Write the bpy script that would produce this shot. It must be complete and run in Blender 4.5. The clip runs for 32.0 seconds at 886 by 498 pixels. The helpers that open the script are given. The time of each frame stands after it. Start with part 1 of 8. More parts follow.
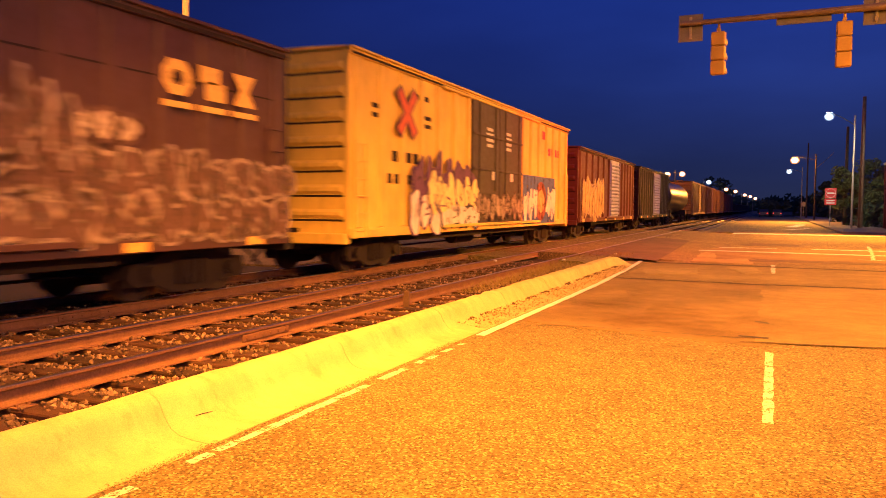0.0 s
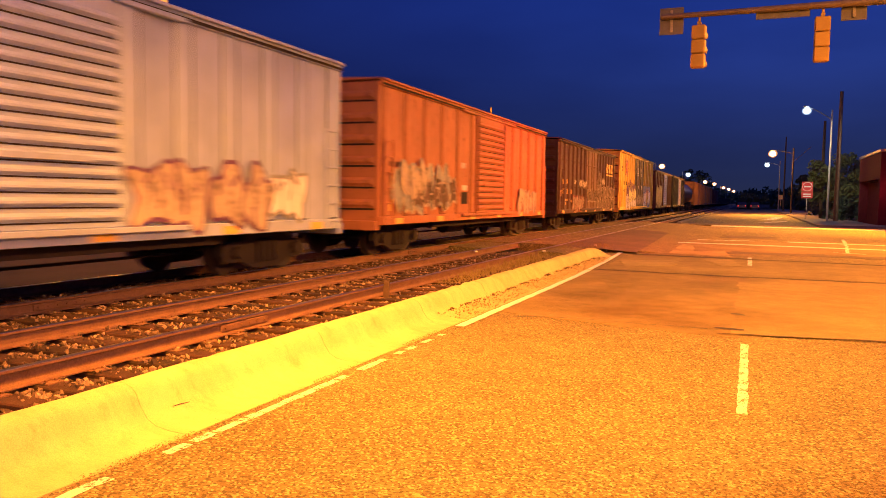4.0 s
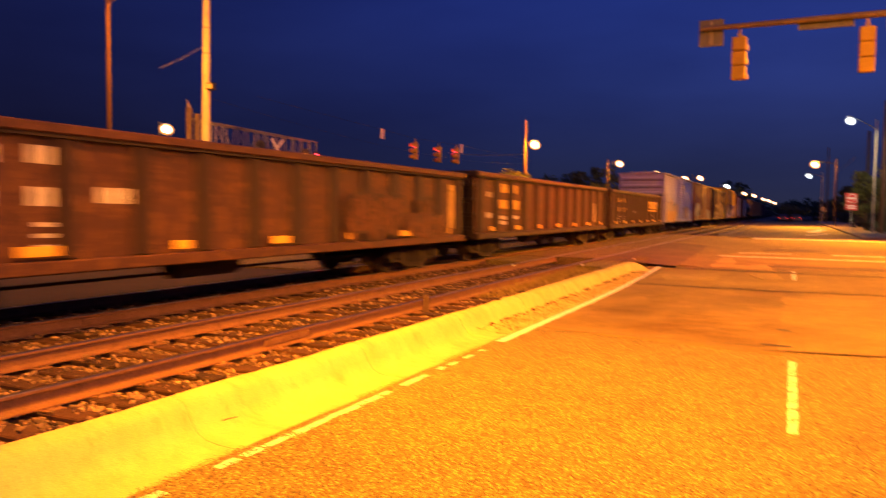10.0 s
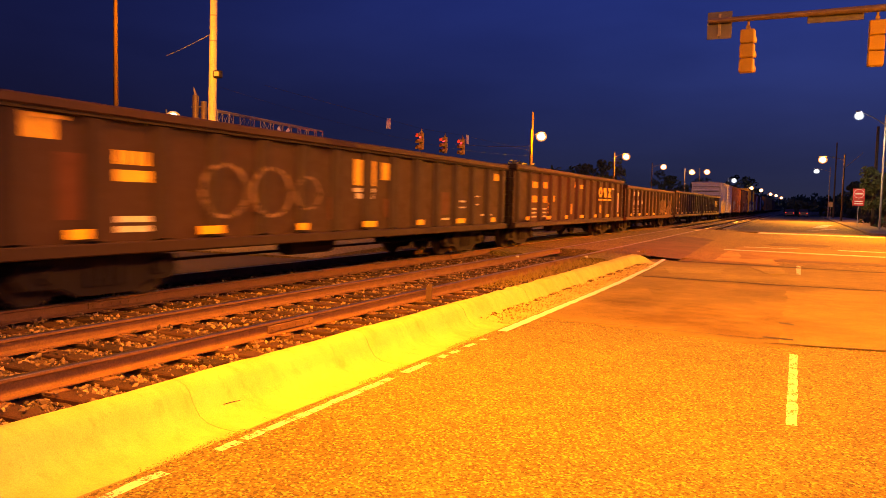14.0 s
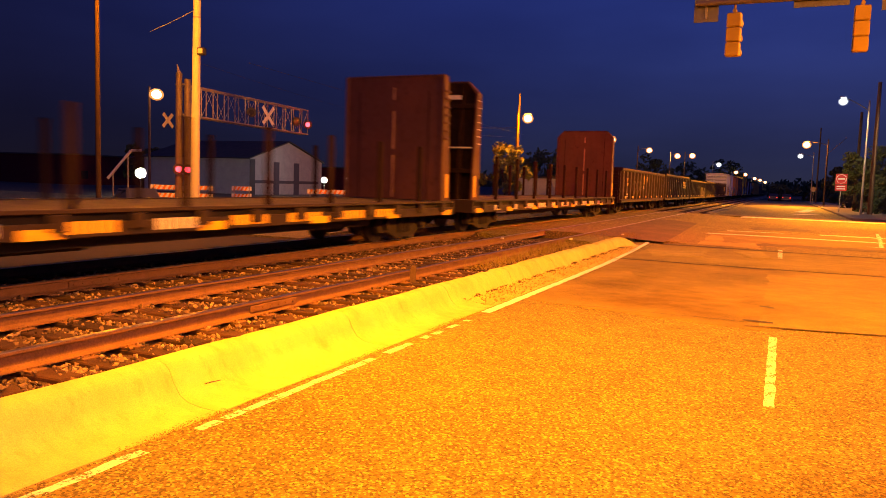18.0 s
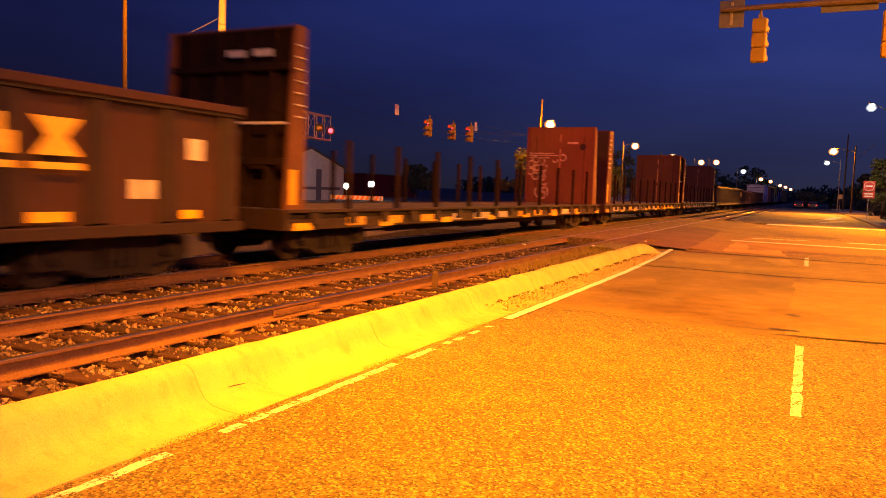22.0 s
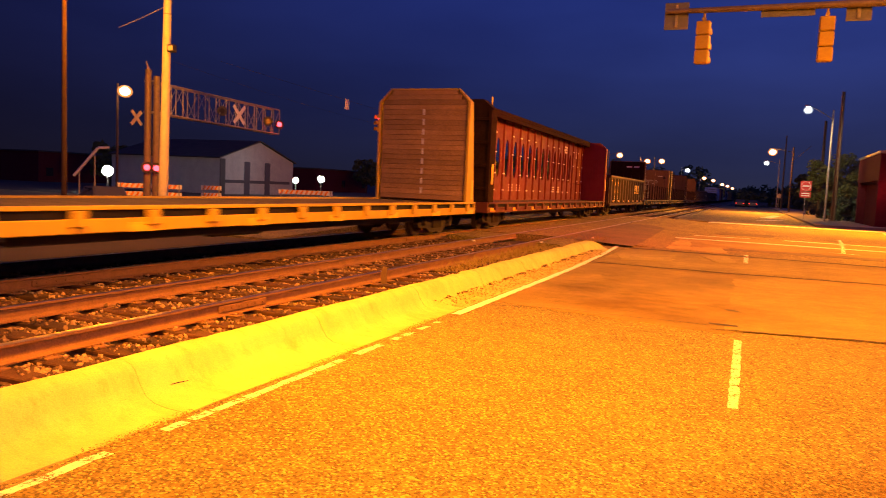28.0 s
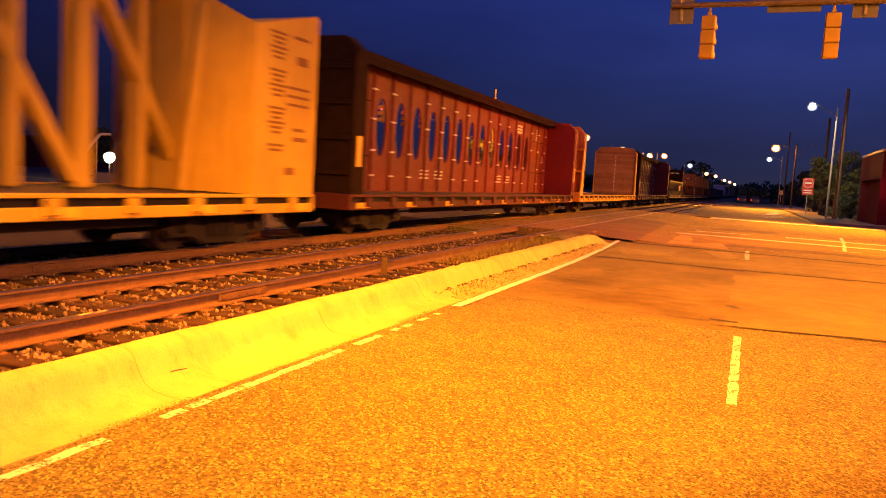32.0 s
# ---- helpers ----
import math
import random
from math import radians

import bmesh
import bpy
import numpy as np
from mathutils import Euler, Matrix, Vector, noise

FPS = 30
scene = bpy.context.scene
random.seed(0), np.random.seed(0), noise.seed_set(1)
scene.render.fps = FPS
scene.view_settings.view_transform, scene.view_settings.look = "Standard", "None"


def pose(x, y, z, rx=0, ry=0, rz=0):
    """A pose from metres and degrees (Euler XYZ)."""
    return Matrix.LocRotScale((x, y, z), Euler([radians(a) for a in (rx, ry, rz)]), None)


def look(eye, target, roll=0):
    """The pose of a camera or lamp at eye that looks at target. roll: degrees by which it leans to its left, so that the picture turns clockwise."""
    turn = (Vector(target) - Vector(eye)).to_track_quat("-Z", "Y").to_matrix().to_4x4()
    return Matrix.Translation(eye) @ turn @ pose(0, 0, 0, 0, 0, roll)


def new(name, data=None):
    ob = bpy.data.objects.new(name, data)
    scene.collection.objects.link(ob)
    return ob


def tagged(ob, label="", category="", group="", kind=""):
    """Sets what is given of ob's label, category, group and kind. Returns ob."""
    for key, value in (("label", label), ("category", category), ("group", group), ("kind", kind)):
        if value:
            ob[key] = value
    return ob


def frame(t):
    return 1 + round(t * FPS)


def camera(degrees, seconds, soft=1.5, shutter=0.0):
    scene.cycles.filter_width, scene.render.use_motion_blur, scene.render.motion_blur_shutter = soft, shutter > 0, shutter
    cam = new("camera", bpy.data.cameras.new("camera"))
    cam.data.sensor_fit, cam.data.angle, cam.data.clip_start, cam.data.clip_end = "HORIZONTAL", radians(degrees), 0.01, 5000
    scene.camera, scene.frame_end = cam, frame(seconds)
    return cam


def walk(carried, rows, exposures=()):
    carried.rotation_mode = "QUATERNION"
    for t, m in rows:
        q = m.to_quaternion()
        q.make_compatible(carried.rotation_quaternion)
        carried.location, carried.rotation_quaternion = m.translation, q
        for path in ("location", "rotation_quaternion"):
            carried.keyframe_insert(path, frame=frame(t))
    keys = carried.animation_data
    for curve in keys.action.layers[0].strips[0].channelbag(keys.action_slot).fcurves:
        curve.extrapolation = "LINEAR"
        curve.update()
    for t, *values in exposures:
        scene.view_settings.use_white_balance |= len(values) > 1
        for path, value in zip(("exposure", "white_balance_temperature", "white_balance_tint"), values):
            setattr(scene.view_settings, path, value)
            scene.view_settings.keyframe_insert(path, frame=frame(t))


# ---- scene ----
# The camera: held in the hand beside the lane line, with small sways.
cam = camera(61.5, 32.0, soft=0.85, shutter=0.8)
# seconds, eye x y z, yaw (to the left of the tracks), pitch, roll
PATH = [
    (0, -0.006, 0.041, 1.632, 23.81, -3.25, 0.40),
    (0.5, 0.004, 0.041, 1.645, 23.18, -3.16, 0.35),
    (1, 0.003, 0.050, 1.649, 22.64, -3.59, 0.47),
    (1.5, -0.006, 0.053, 1.635, 21.84, -3.59, 0.79),
    (2, 0.004, 0.056, 1.642, 21.81, -4.00, 0.27),
    (2.5, 0.003, 0.058, 1.633, 21.97, -4.37, 0.32),
    (3, 0.006, 0.058, 1.637, 22.83, -4.39, 0.18),
    (3.5, 0.003, 0.050, 1.639, 22.62, -3.96, 0.53),
    (4, 0.004, 0.042, 1.639, 22.33, -3.98, 0.86),
    (4.5, 0.008, 0.038, 1.637, 22.26, -3.72, 0.64),
    (6.5, 0.011, 0.009, 1.646, 21.81, -4.24, -0.35),
    (7, 0.007, 0.009, 1.639, 21.85, -4.30, -0.22),
    (7.5, 0.015, 0.014, 1.642, 21.85, -4.76, -0.35),
    (8, -0.009, 0.010, 1.637, 21.52, -5.02, -0.23),
    (8.5, 0.026, 0.010, 1.649, 21.27, -4.70, -0.60),
    (9, 0.019, 0.003, 1.648, 21.41, -4.73, -0.53),
    (9.5, 0.008, 0.007, 1.642, 21.39, -4.68, -0.41),
    (10, -0.054, -0.013, 1.672, 25.02, -3.03, 0.65),
    (10.5, -0.029, -0.038, 1.673, 28.20, -1.99, 1.59),
    (11, -0.044, -0.054, 1.665, 29.97, -1.86, 1.85),
    (11.5, 0.067, -0.089, 1.675, 32.24, -1.13, 1.17),
    (12, -0.021, -0.021, 1.660, 25.74, -3.27, 1.96),
    (12.5, -0.020, -0.022, 1.652, 25.32, -3.32, 1.63),
    (13, -0.026, -0.023, 1.650, 25.56, -3.94, 1.77),
    (13.5, -0.021, -0.026, 1.641, 24.86, -3.77, 1.69),
    (14, -0.022, -0.022, 1.647, 25.41, -3.72, 1.31),
    (14.5, -0.006, -0.022, 1.656, 25.28, -4.19, 1.38),
    (16.5, -0.010, -0.006, 1.637, 26.10, -5.09, 1.85),
    (17, -0.003, -0.006, 1.639, 25.67, -4.81, 1.79),
    (17.5, -0.008, -0.004, 1.641, 24.58, -4.75, 1.88),
    (18, -0.007, -0.003, 1.643, 24.26, -5.12, 1.87),
    (18.5, -0.014, 0.002, 1.641, 24.20, -4.93, 1.89),
    (19, 0.001, -0.005, 1.632, 24.60, -5.11, 2.11),
    (19.5, -0.017, -0.005, 1.644, 24.59, -5.24, 2.42),
    (20, -0.010, -0.023, 1.643, 24.49, -4.11, 2.25),
    (20.5, -0.010, -0.023, 1.640, 23.59, -4.07, 2.25),
    (21, -0.020, -0.007, 1.633, 23.60, -4.69, 2.35),
    (21.5, -0.019, -0.013, 1.636, 24.53, -5.04, 2.63),
    (22, -0.018, -0.010, 1.638, 25.91, -4.71, 2.04),
    (22.5, -0.012, -0.003, 1.641, 25.88, -4.34, 1.88),
    (23, -0.009, -0.006, 1.640, 25.41, -4.42, 1.97),
    (23.5, -0.007, -0.013, 1.643, 25.00, -4.22, 2.11),
    (24, -0.001, -0.014, 1.640, 24.47, -4.95, 2.40),
    (24.5, -0.009, -0.011, 1.636, 24.02, -4.59, 2.41),
    (25, -0.011, -0.017, 1.640, 23.58, -4.52, 2.26),
    (25.5, -0.016, -0.013, 1.639, 23.50, -4.72, 2.55),
    (27.5, -0.015, -0.015, 1.658, 23.53, -4.71, 2.85),
    (28, 0.003, -0.012, 1.639, 22.07, -4.87, 2.61),
    (28.5, -0.012, -0.012, 1.648, 21.21, -5.14, 3.01),
    (29, -0.013, -0.014, 1.644, 22.60, -4.71, 2.50),
    (29.5, -0.008, -0.019, 1.649, 23.09, -4.86, 2.67),
    (30, -0.013, -0.020, 1.654, 22.83, -4.52, 2.94),
    (30.5, -0.018, -0.016, 1.650, 22.43, -4.42, 3.45),
    (31, -0.015, -0.006, 1.655, 22.37, -4.68, 3.30),
    (31.5, -0.015, 0.001, 1.648, 22.24, -4.91, 3.04),
    (32, -0.003, 0.001, 1.637, 22.10, -5.51, 3.47),
]


def held(x, y, z, yaw, pitch, roll):
    a, b = radians(yaw), radians(pitch)
    ahead = Vector((-math.sin(a) * math.cos(b), math.cos(a) * math.cos(b), math.sin(b)))
    return look((x, y, z), Vector((x, y, z)) + 2 * ahead, roll)


# the camera's white balance warms as the dusk deepens
walk(cam, [(t, held(*row)) for t, *row in PATH], [(0, 0, 5650, 3), (4.5, 0, 5600, 2), (8, 0, 6100, 2), (12, 0, 7150, 9), (22, 0, 7350, 9), (26, 0, 7200, 9), (30, 0, 6950, 8), (32, 0, 6950, 8)])

# ---- dusk sky and street lighting ----
world = bpy.data.worlds.new("dusk")
scene.world = world
world.use_nodes = True
wn, wl = world.node_tree.nodes, world.node_tree.links
wbg = wn["Background"]
wtc, wsep, wramp = wn.new("ShaderNodeTexCoord"), wn.new("ShaderNodeSeparateXYZ"), wn.new("ShaderNodeValToRGB")
wl.new(wtc.outputs["Generated"], wsep.inputs[0])
wl.new(wsep.outputs["Z"], wramp.inputs[0])
wmap, wnoise, wmul, wfade = wn.new("ShaderNodeMapping"), wn.new("ShaderNodeTexNoise"), wn.new("ShaderNodeMix"), wn.new("ShaderNodeValToRGB")
wmap.inputs["Scale"].default_value = (1.0, 1.0, 4.0)
wnoise.inputs["Scale"].default_value, wnoise.inputs["Detail"].default_value = 2.6, 5.0
wl.new(wtc.outputs["Generated"], wmap.inputs[0])
wl.new(wmap.outputs[0], wnoise.inputs["Vector"])
wl.new(wnoise.outputs["Fac"], wfade.inputs[0])
wfade.color_ramp.elements[0].position, wfade.color_ramp.elements[0].color = 0.3, (0.8, 0.8, 0.82, 1)
wfade.color_ramp.elements[1].position, wfade.color_ramp.elements[1].color = 0.7, (1.15, 1.15, 1.12, 1)
wmul.data_type, wmul.blend_type = "RGBA", "MULTIPLY"
wmul.inputs[0].default_value = 1.0
wl.new(wramp.outputs[0], wmul.inputs[6])
wl.new(wfade.outputs[0], wmul.inputs[7])
# the western sky, past the tracks, has already gone darker
wside, wdim = wn.new("ShaderNodeValToRGB"), wn.new("ShaderNodeMix")
wadd = wn.new("ShaderNodeMath")
wadd.operation = "ADD"
wadd.inputs[1].default_value = 1.0
wl.new(wsep.outputs["X"], wadd.inputs[0])
wl.new(wadd.outputs[0], wside.inputs[0])
wside.color_ramp.elements[0].position, wside.color_ramp.elements[0].color = 0.2, (0.52, 0.38, 0.36, 1)
wside.color_ramp.elements[1].position, wside.color_ramp.elements[1].color = 1.0, (1.5, 1.45, 1.36, 1)
for place, colour in ((0.58, (0.86, 0.8, 0.82, 1)), (0.8, (1.1, 1.08, 1.06, 1))):
    wside.color_ramp.elements.new(place).color = colour
wdim.data_type, wdim.blend_type = "RGBA", "MULTIPLY"
wdim.inputs[0].default_value = 1.0
wl.new(wmul.outputs[2], wdim.inputs[6])
wl.new(wside.outputs[0], wdim.inputs[7])
wl.new(wdim.outputs[2], wbg.inputs["Color"])
wramp.color_ramp.elements[0].position, wramp.color_ramp.elements[0].color = 0.0, (0.012, 0.0135, 0.034, 1)
wramp.color_ramp.elements[1].position, wramp.color_ramp.elements[1].color = 1.0, (0.009, 0.014, 0.1, 1)
for place, colour in ((0.06, (0.0125, 0.017, 0.065, 1)), (0.16, (0.0125, 0.022, 0.125, 1)), (0.3, (0.0115, 0.025, 0.185, 1)), (0.45, (0.0115, 0.025, 0.18, 1))):
    wramp.color_ramp.elements.new(place).color = colour
wbg.inputs["Strength"].default_value = 1.1
scene.view_settings.exposure = 0.0

SODIUM = (1.0, 0.288, 0.007)
WARM = (1.0, 0.55, 0.22)
LED = (0.75, 0.9, 1.0)


def lamp(name, place, watts, colour, radius=0.15):
    data = bpy.data.lights.new(name, "POINT")
    data.energy, data.color, data.shadow_soft_size = watts, colour, radius
    ob = new(name, data)
    ob.location = place
    return ob


def beam(name, place, aim, watts, colour, spread=110, radius=0.15):
    """A street luminaire that throws its light along the street."""
    data = bpy.data.lights.new(name, "SPOT")
    data.energy, data.color, data.shadow_soft_size = watts, colour, radius
    data.spot_size, data.spot_blend = radians(spread), 1.0
    ob = new(name, data)
    ob.matrix_basis = look(place, aim)
    return ob


# street lamps: those by the camera and corner, out of view, and those that the street shows
beam("lamp_light", (-2.4, 3.2, 8.75), (-3.0, 7.9, 0), 19000, SODIUM, 88)
beam("lamp_spill", (-2.4, 3.1, 8.6), (2.4, 8.6, 0), 10400, (1.0, 0.315, 0.003), 132)
# unseen lamp, added as fill for the train's sides and ends
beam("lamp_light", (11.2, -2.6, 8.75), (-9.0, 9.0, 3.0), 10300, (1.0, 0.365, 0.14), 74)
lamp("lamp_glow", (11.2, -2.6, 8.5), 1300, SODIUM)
# the signal heads over the street show red to the far side
beam("signal_light", (-1.2, 20.9, 5.75), (-7.5, 36.0, 1.5), 3600, (1.0, 0.02, 0.015), 120, 0.1)
beam("signal_light", (1.43, 20.9, 5.75), (-5.0, 38.0, 1.5), 2200, (1.0, 0.02, 0.015), 120, 0.1)
beam("lamp_light", (10.0, 13.0, 8.75), (4.0, 16.0, 0), 28000, SODIUM, 106)
beam("lamp_light", (8.5, 33.0, 8.75), (0.0, 29.0, 0), 27000, SODIUM, 104)
beam("lamp_light", (8.5, 50.0, 8.75), (1.6, 47.0, 0), 46000, SODIUM, 116)
lamp("lamp_glow", (3.8, 64.3, 8.75), 300, LED)
beam("lamp_light", (3.8, 64.3, 8.75), (6.4, 79.0, 1.0), 4800, (1.0, 0.8, 0.45), 70)
lamp("lamp_glow", (2.7, 117.0, 8.8), 5000, SODIUM)
beam("lamp_light", (2.7, 117.0, 8.8), (-0.3, 97.0, 0), 80000, (1.0, 0.31, 0.02), 54)
lamp("lamp_light", (-24.6, 75.0, 8.7), 9000, SODIUM)
lamp("lamp_light", (-22.7, 108.8, 8.7), 7000, SODIUM)
lamp("lamp_light", (-20.0, 158.0, 8.7), 2500, WARM)
lamp("lamp_glow", (-21.8, 20.7, 9.6), 7000, SODIUM)
beam("lamp_light", (-21.8, 20.7, 9.6), (-26.6, 28.5, 4.5), 5000, SODIUM, 100)


# ---- materials ----
def material(name):
    m = bpy.data.materials.new(name)
    m.use_nodes = True
    return m, m.node_tree.nodes, m.node_tree.links, m.node_tree.nodes["Principled BSDF"]


def noise_node(n, l, vec, scale, detail=4.0, rough=0.6):
    t = n.new("ShaderNodeTexNoise")
    t.inputs["Scale"].default_value, t.inputs["Detail"].default_value, t.inputs["Roughness"].default_value = scale, detail, rough
    l.new(vec, t.inputs["Vector"])
    return t.outputs["Fac"]


def ramp_node(n, l, fac, stops):
    r = n.new("ShaderNodeValToRGB")
    while len(r.color_ramp.elements) < len(stops):
        r.color_ramp.elements.new(0.5)
    for e, (p, c) in zip(r.color_ramp.elements, stops):
        e.position = p
        e.color = (*c, 1) if len(c) == 3 else c
    l.new(fac, r.inputs[0])
    return r.outputs[0]


def mix_node(n, l, fac, a, b, mode="MIX"):
    m = n.new("ShaderNodeMix")
    m.data_type, m.blend_type = "RGBA", mode
    for sock, v in ((m.inputs[0], fac), (m.inputs[6], a), (m.inputs[7], b)):
        if isinstance(v, (int, float)):
            sock.default_value = v
        elif isinstance(v, tuple):
            sock.default_value = (*v, 1)
        else:
            l.new(v, sock)
    return m.outputs[2]


def coords(n, l, stretch=(1, 1, 1)):
    tc, mp = n.new("ShaderNodeTexCoord"), n.new("ShaderNodeMapping")
    mp.inputs["Scale"].default_value = stretch
    l.new(tc.outputs["Object"], mp.inputs["Vector"])
    return mp.outputs[0]


def bump_node(n, l, p, height, strength, distance=0.01):
    b = n.new("ShaderNodeBump")
    b.inputs["Strength"].default_value, b.inputs["Distance"].default_value = strength, distance
    l.new(height, b.inputs["Height"])
    l.new(b.outputs[0], p.inputs["Normal"])


def surface(name, c1, c2, scale=3.0, fine=60.0, rough=0.8, metal=0.0, bump=0.3, spread=0.5, vary=0.0, dist=0.006):
    """A matt surface: two tones in patches, a fine grain, and a light relief."""
    m, n, l, p = material(name)
    v = coords(n, l)
    big, small = noise_node(n, l, v, scale, 5), noise_node(n, l, v, fine, 3)
    col = ramp_node(n, l, big, [(0.5 - spread / 2, c1), (0.5 + spread / 2, c2)])
    grain = ramp_node(n, l, small, [(0.3, (0.72, 0.72, 0.72)), (0.7, (1.2, 1.2, 1.2))])
    col = mix_node(n, l, 1.0, col, grain, "MULTIPLY")
    if vary:
        oi = n.new("ShaderNodeObjectInfo")
        col = mix_node(n, l, 1.0, col, ramp_node(n, l, oi.outputs["Random"], [(0, (1 - vary,) * 3), (1, (1 + vary,) * 3)]), "MULTIPLY")
    l.new(col, p.inputs["Base Color"])
    p.inputs["Roughness"].default_value, p.inputs["Metallic"].default_value = rough, metal
    bump_node(n, l, p, small, bump, dist)
    return m


def car_paint(name, col, rust=(0.09, 0.035, 0.015), amount=0.42, rough=0.55, dirt=0.5):
    """Weathered paint on sheet steel: faded patches, streaks that run down, rust."""
    m, n, l, p = material(name)
    v, vs = coords(n, l), coords(n, l, (3.5, 3.5, 0.25))
    fade = noise_node(n, l, v, 0.7, 5)
    streak = noise_node(n, l, vs, 2.2, 6, 0.7)
    spots = noise_node(n, l, v, 5.0, 8, 0.75)
    base = ramp_node(n, l, fade, [(0.3, tuple(c * 0.8 for c in col)), (0.7, tuple(min(1, c * 1.12) for c in col))])
    base = mix_node(n, l, ramp_node(n, l, streak, [(0.52, (0, 0, 0)), (0.75, (dirt,) * 3)]), base, tuple(c * 0.35 + 0.008 for c in col))
    base = mix_node(n, l, ramp_node(n, l, spots, [(1.0 - amount, (0, 0, 0)), (1.06 - amount, (0.9, 0.9, 0.9))]), base, rust)
    l.new(base, p.inputs["Base Color"])
    l.new(ramp_node(n, l, spots, [(0.3, (rough - 0.08,) * 3), (0.7, (rough + 0.25,) * 3)]), p.inputs["Roughness"])
    bump_node(n, l, p, fade, 0.25, 0.03)
    return m


def halo_glass(name, col, strength, clear):
    """A lamp's refractor, glowing and partly clear, made to carry its halo."""
    m, n, l, p = material(name)
    e, t, x = n.new("ShaderNodeEmission"), n.new("ShaderNodeBsdfTransparent"), n.new("ShaderNodeMixShader")
    e.inputs["Color"].default_value, e.inputs["Strength"].default_value = (*col, 1), strength
    x.inputs[0].default_value = clear
    l.new(e.outputs[0], x.inputs[1])
    l.new(t.outputs[0], x.inputs[2])
    l.new(x.outputs[0], n["Material Output"].inputs["Surface"])
    return m


def plain(name, col, rough=0.6, metal=0.0):
    m, n, l, p = material(name)
    v = coords(n, l)
    s = noise_node(n, l, v, 14, 5)
    l.new(ramp_node(n, l, s, [(0.3, tuple(c * 0.75 for c in col)), (0.7, tuple(min(1, c * 1.15) for c in col))]), p.inputs["Base Color"])
    p.inputs["Roughness"].default_value, p.inputs["Metallic"].default_value = rough, metal
    return m


def glow(name, col, strength):
    m, n, l, p = material(name)
    p.inputs["Base Color"].default_value = (*(min(1, c) for c in col), 1)
    p.inputs["Emission Color"].default_value = (*col, 1)
    p.inputs["Emission Strength"].default_value = strength
    return m


def asphalt(name, c, speck, scale=1.0, cells=64, harsh=1.0):
    """Worn asphalt with light stones showing in a dark binder, and broad stains."""
    m, n, l, p = material(name)
    v = coords(n, l)
    big, mid = noise_node(n, l, v, 0.35 * scale, 5), noise_node(n, l, v, 2.2 * scale, 6, 0.7)
    vor = n.new("ShaderNodeTexVoronoi")
    vor.inputs["Scale"].default_value = cells
    l.new(v, vor.inputs["Vector"])
    sep = n.new("ShaderNodeSeparateColor")
    l.new(vor.outputs["Color"], sep.inputs[0])
    col = ramp_node(n, l, big, [(0.32, tuple(x * 0.68 for x in c)), (0.68, tuple(x * 1.25 for x in c))])
    col = mix_node(n, l, 1.0, col, ramp_node(n, l, mid, [(0.25, (0.72,) * 3), (0.75, (1.2,) * 3)]), "MULTIPLY")
    clump = noise_node(n, l, v, 24, 4, 0.75)
    col = mix_node(n, l, 1.0, col, ramp_node(n, l, clump, [(0.3, (1 - 0.38 * harsh,) * 3), (0.7, (1 + 0.3 * harsh,) * 3)]), "MULTIPLY")
    col = mix_node(n, l, ramp_node(n, l, sep.outputs[0], [(0.66, (0, 0, 0)), (0.8, (0.75 * harsh,) * 3)]), col, speck)
    col = mix_node(n, l, ramp_node(n, l, sep.outputs[1], [(0.6, (0, 0, 0)), (0.72, (0.8 * harsh,) * 3)]), col, tuple(x * 0.2 for x in c))
    pores = noise_node(n, l, v, 46, 5, 0.8)
    col = mix_node(n, l, 1.0, col, ramp_node(n, l, pores, [(0.34, (1 - 0.34 * harsh,) * 3), (0.47, (1.0,) * 3), (0.68, (1 + 0.18 * harsh,) * 3)]), "MULTIPLY")
    l.new(col, p.inputs["Base Color"])
    p.inputs["Roughness"].default_value = 0.82
    bump_node(n, l, p, vor.outputs["Distance"], 0.5, 0.006)
    return m


ASPHALT = asphalt("asphalt", (0.195, 0.145, 0.042), (0.43, 0.35, 0.115))
ASPHALT_SMOOTH = asphalt("asphalt_smooth", (0.225, 0.16, 0.046), (0.29, 0.21, 0.065), 1.6, 100, 0.3)
ASPHALT_DARK = asphalt("asphalt_dark", (0.13, 0.088, 0.05), (0.21, 0.15, 0.09), 1.6, 100, 0.6)
ASPHALT_PALE = asphalt("asphalt_pale", (0.255, 0.187, 0.055), (0.34, 0.255, 0.08), 1.4, 100, 0.35)
ASPHALT_BRIGHT = asphalt("asphalt_bright", (0.33, 0.25, 0.08), (0.42, 0.33, 0.12), 1.4, 100, 0.5)
ASPHALT_STAIN = asphalt("asphalt_stain", (0.155, 0.108, 0.056), (0.23, 0.165, 0.09), 1.6, 100, 0.5)
TAR = surface("tar_seam", (0.018, 0.015, 0.013), (0.03, 0.025, 0.02), rough=0.7)
DIRT = surface("dirt", (0.03, 0.02, 0.015), (0.055, 0.038, 0.028), 0.6, 30, 0.95, bump=0.5)


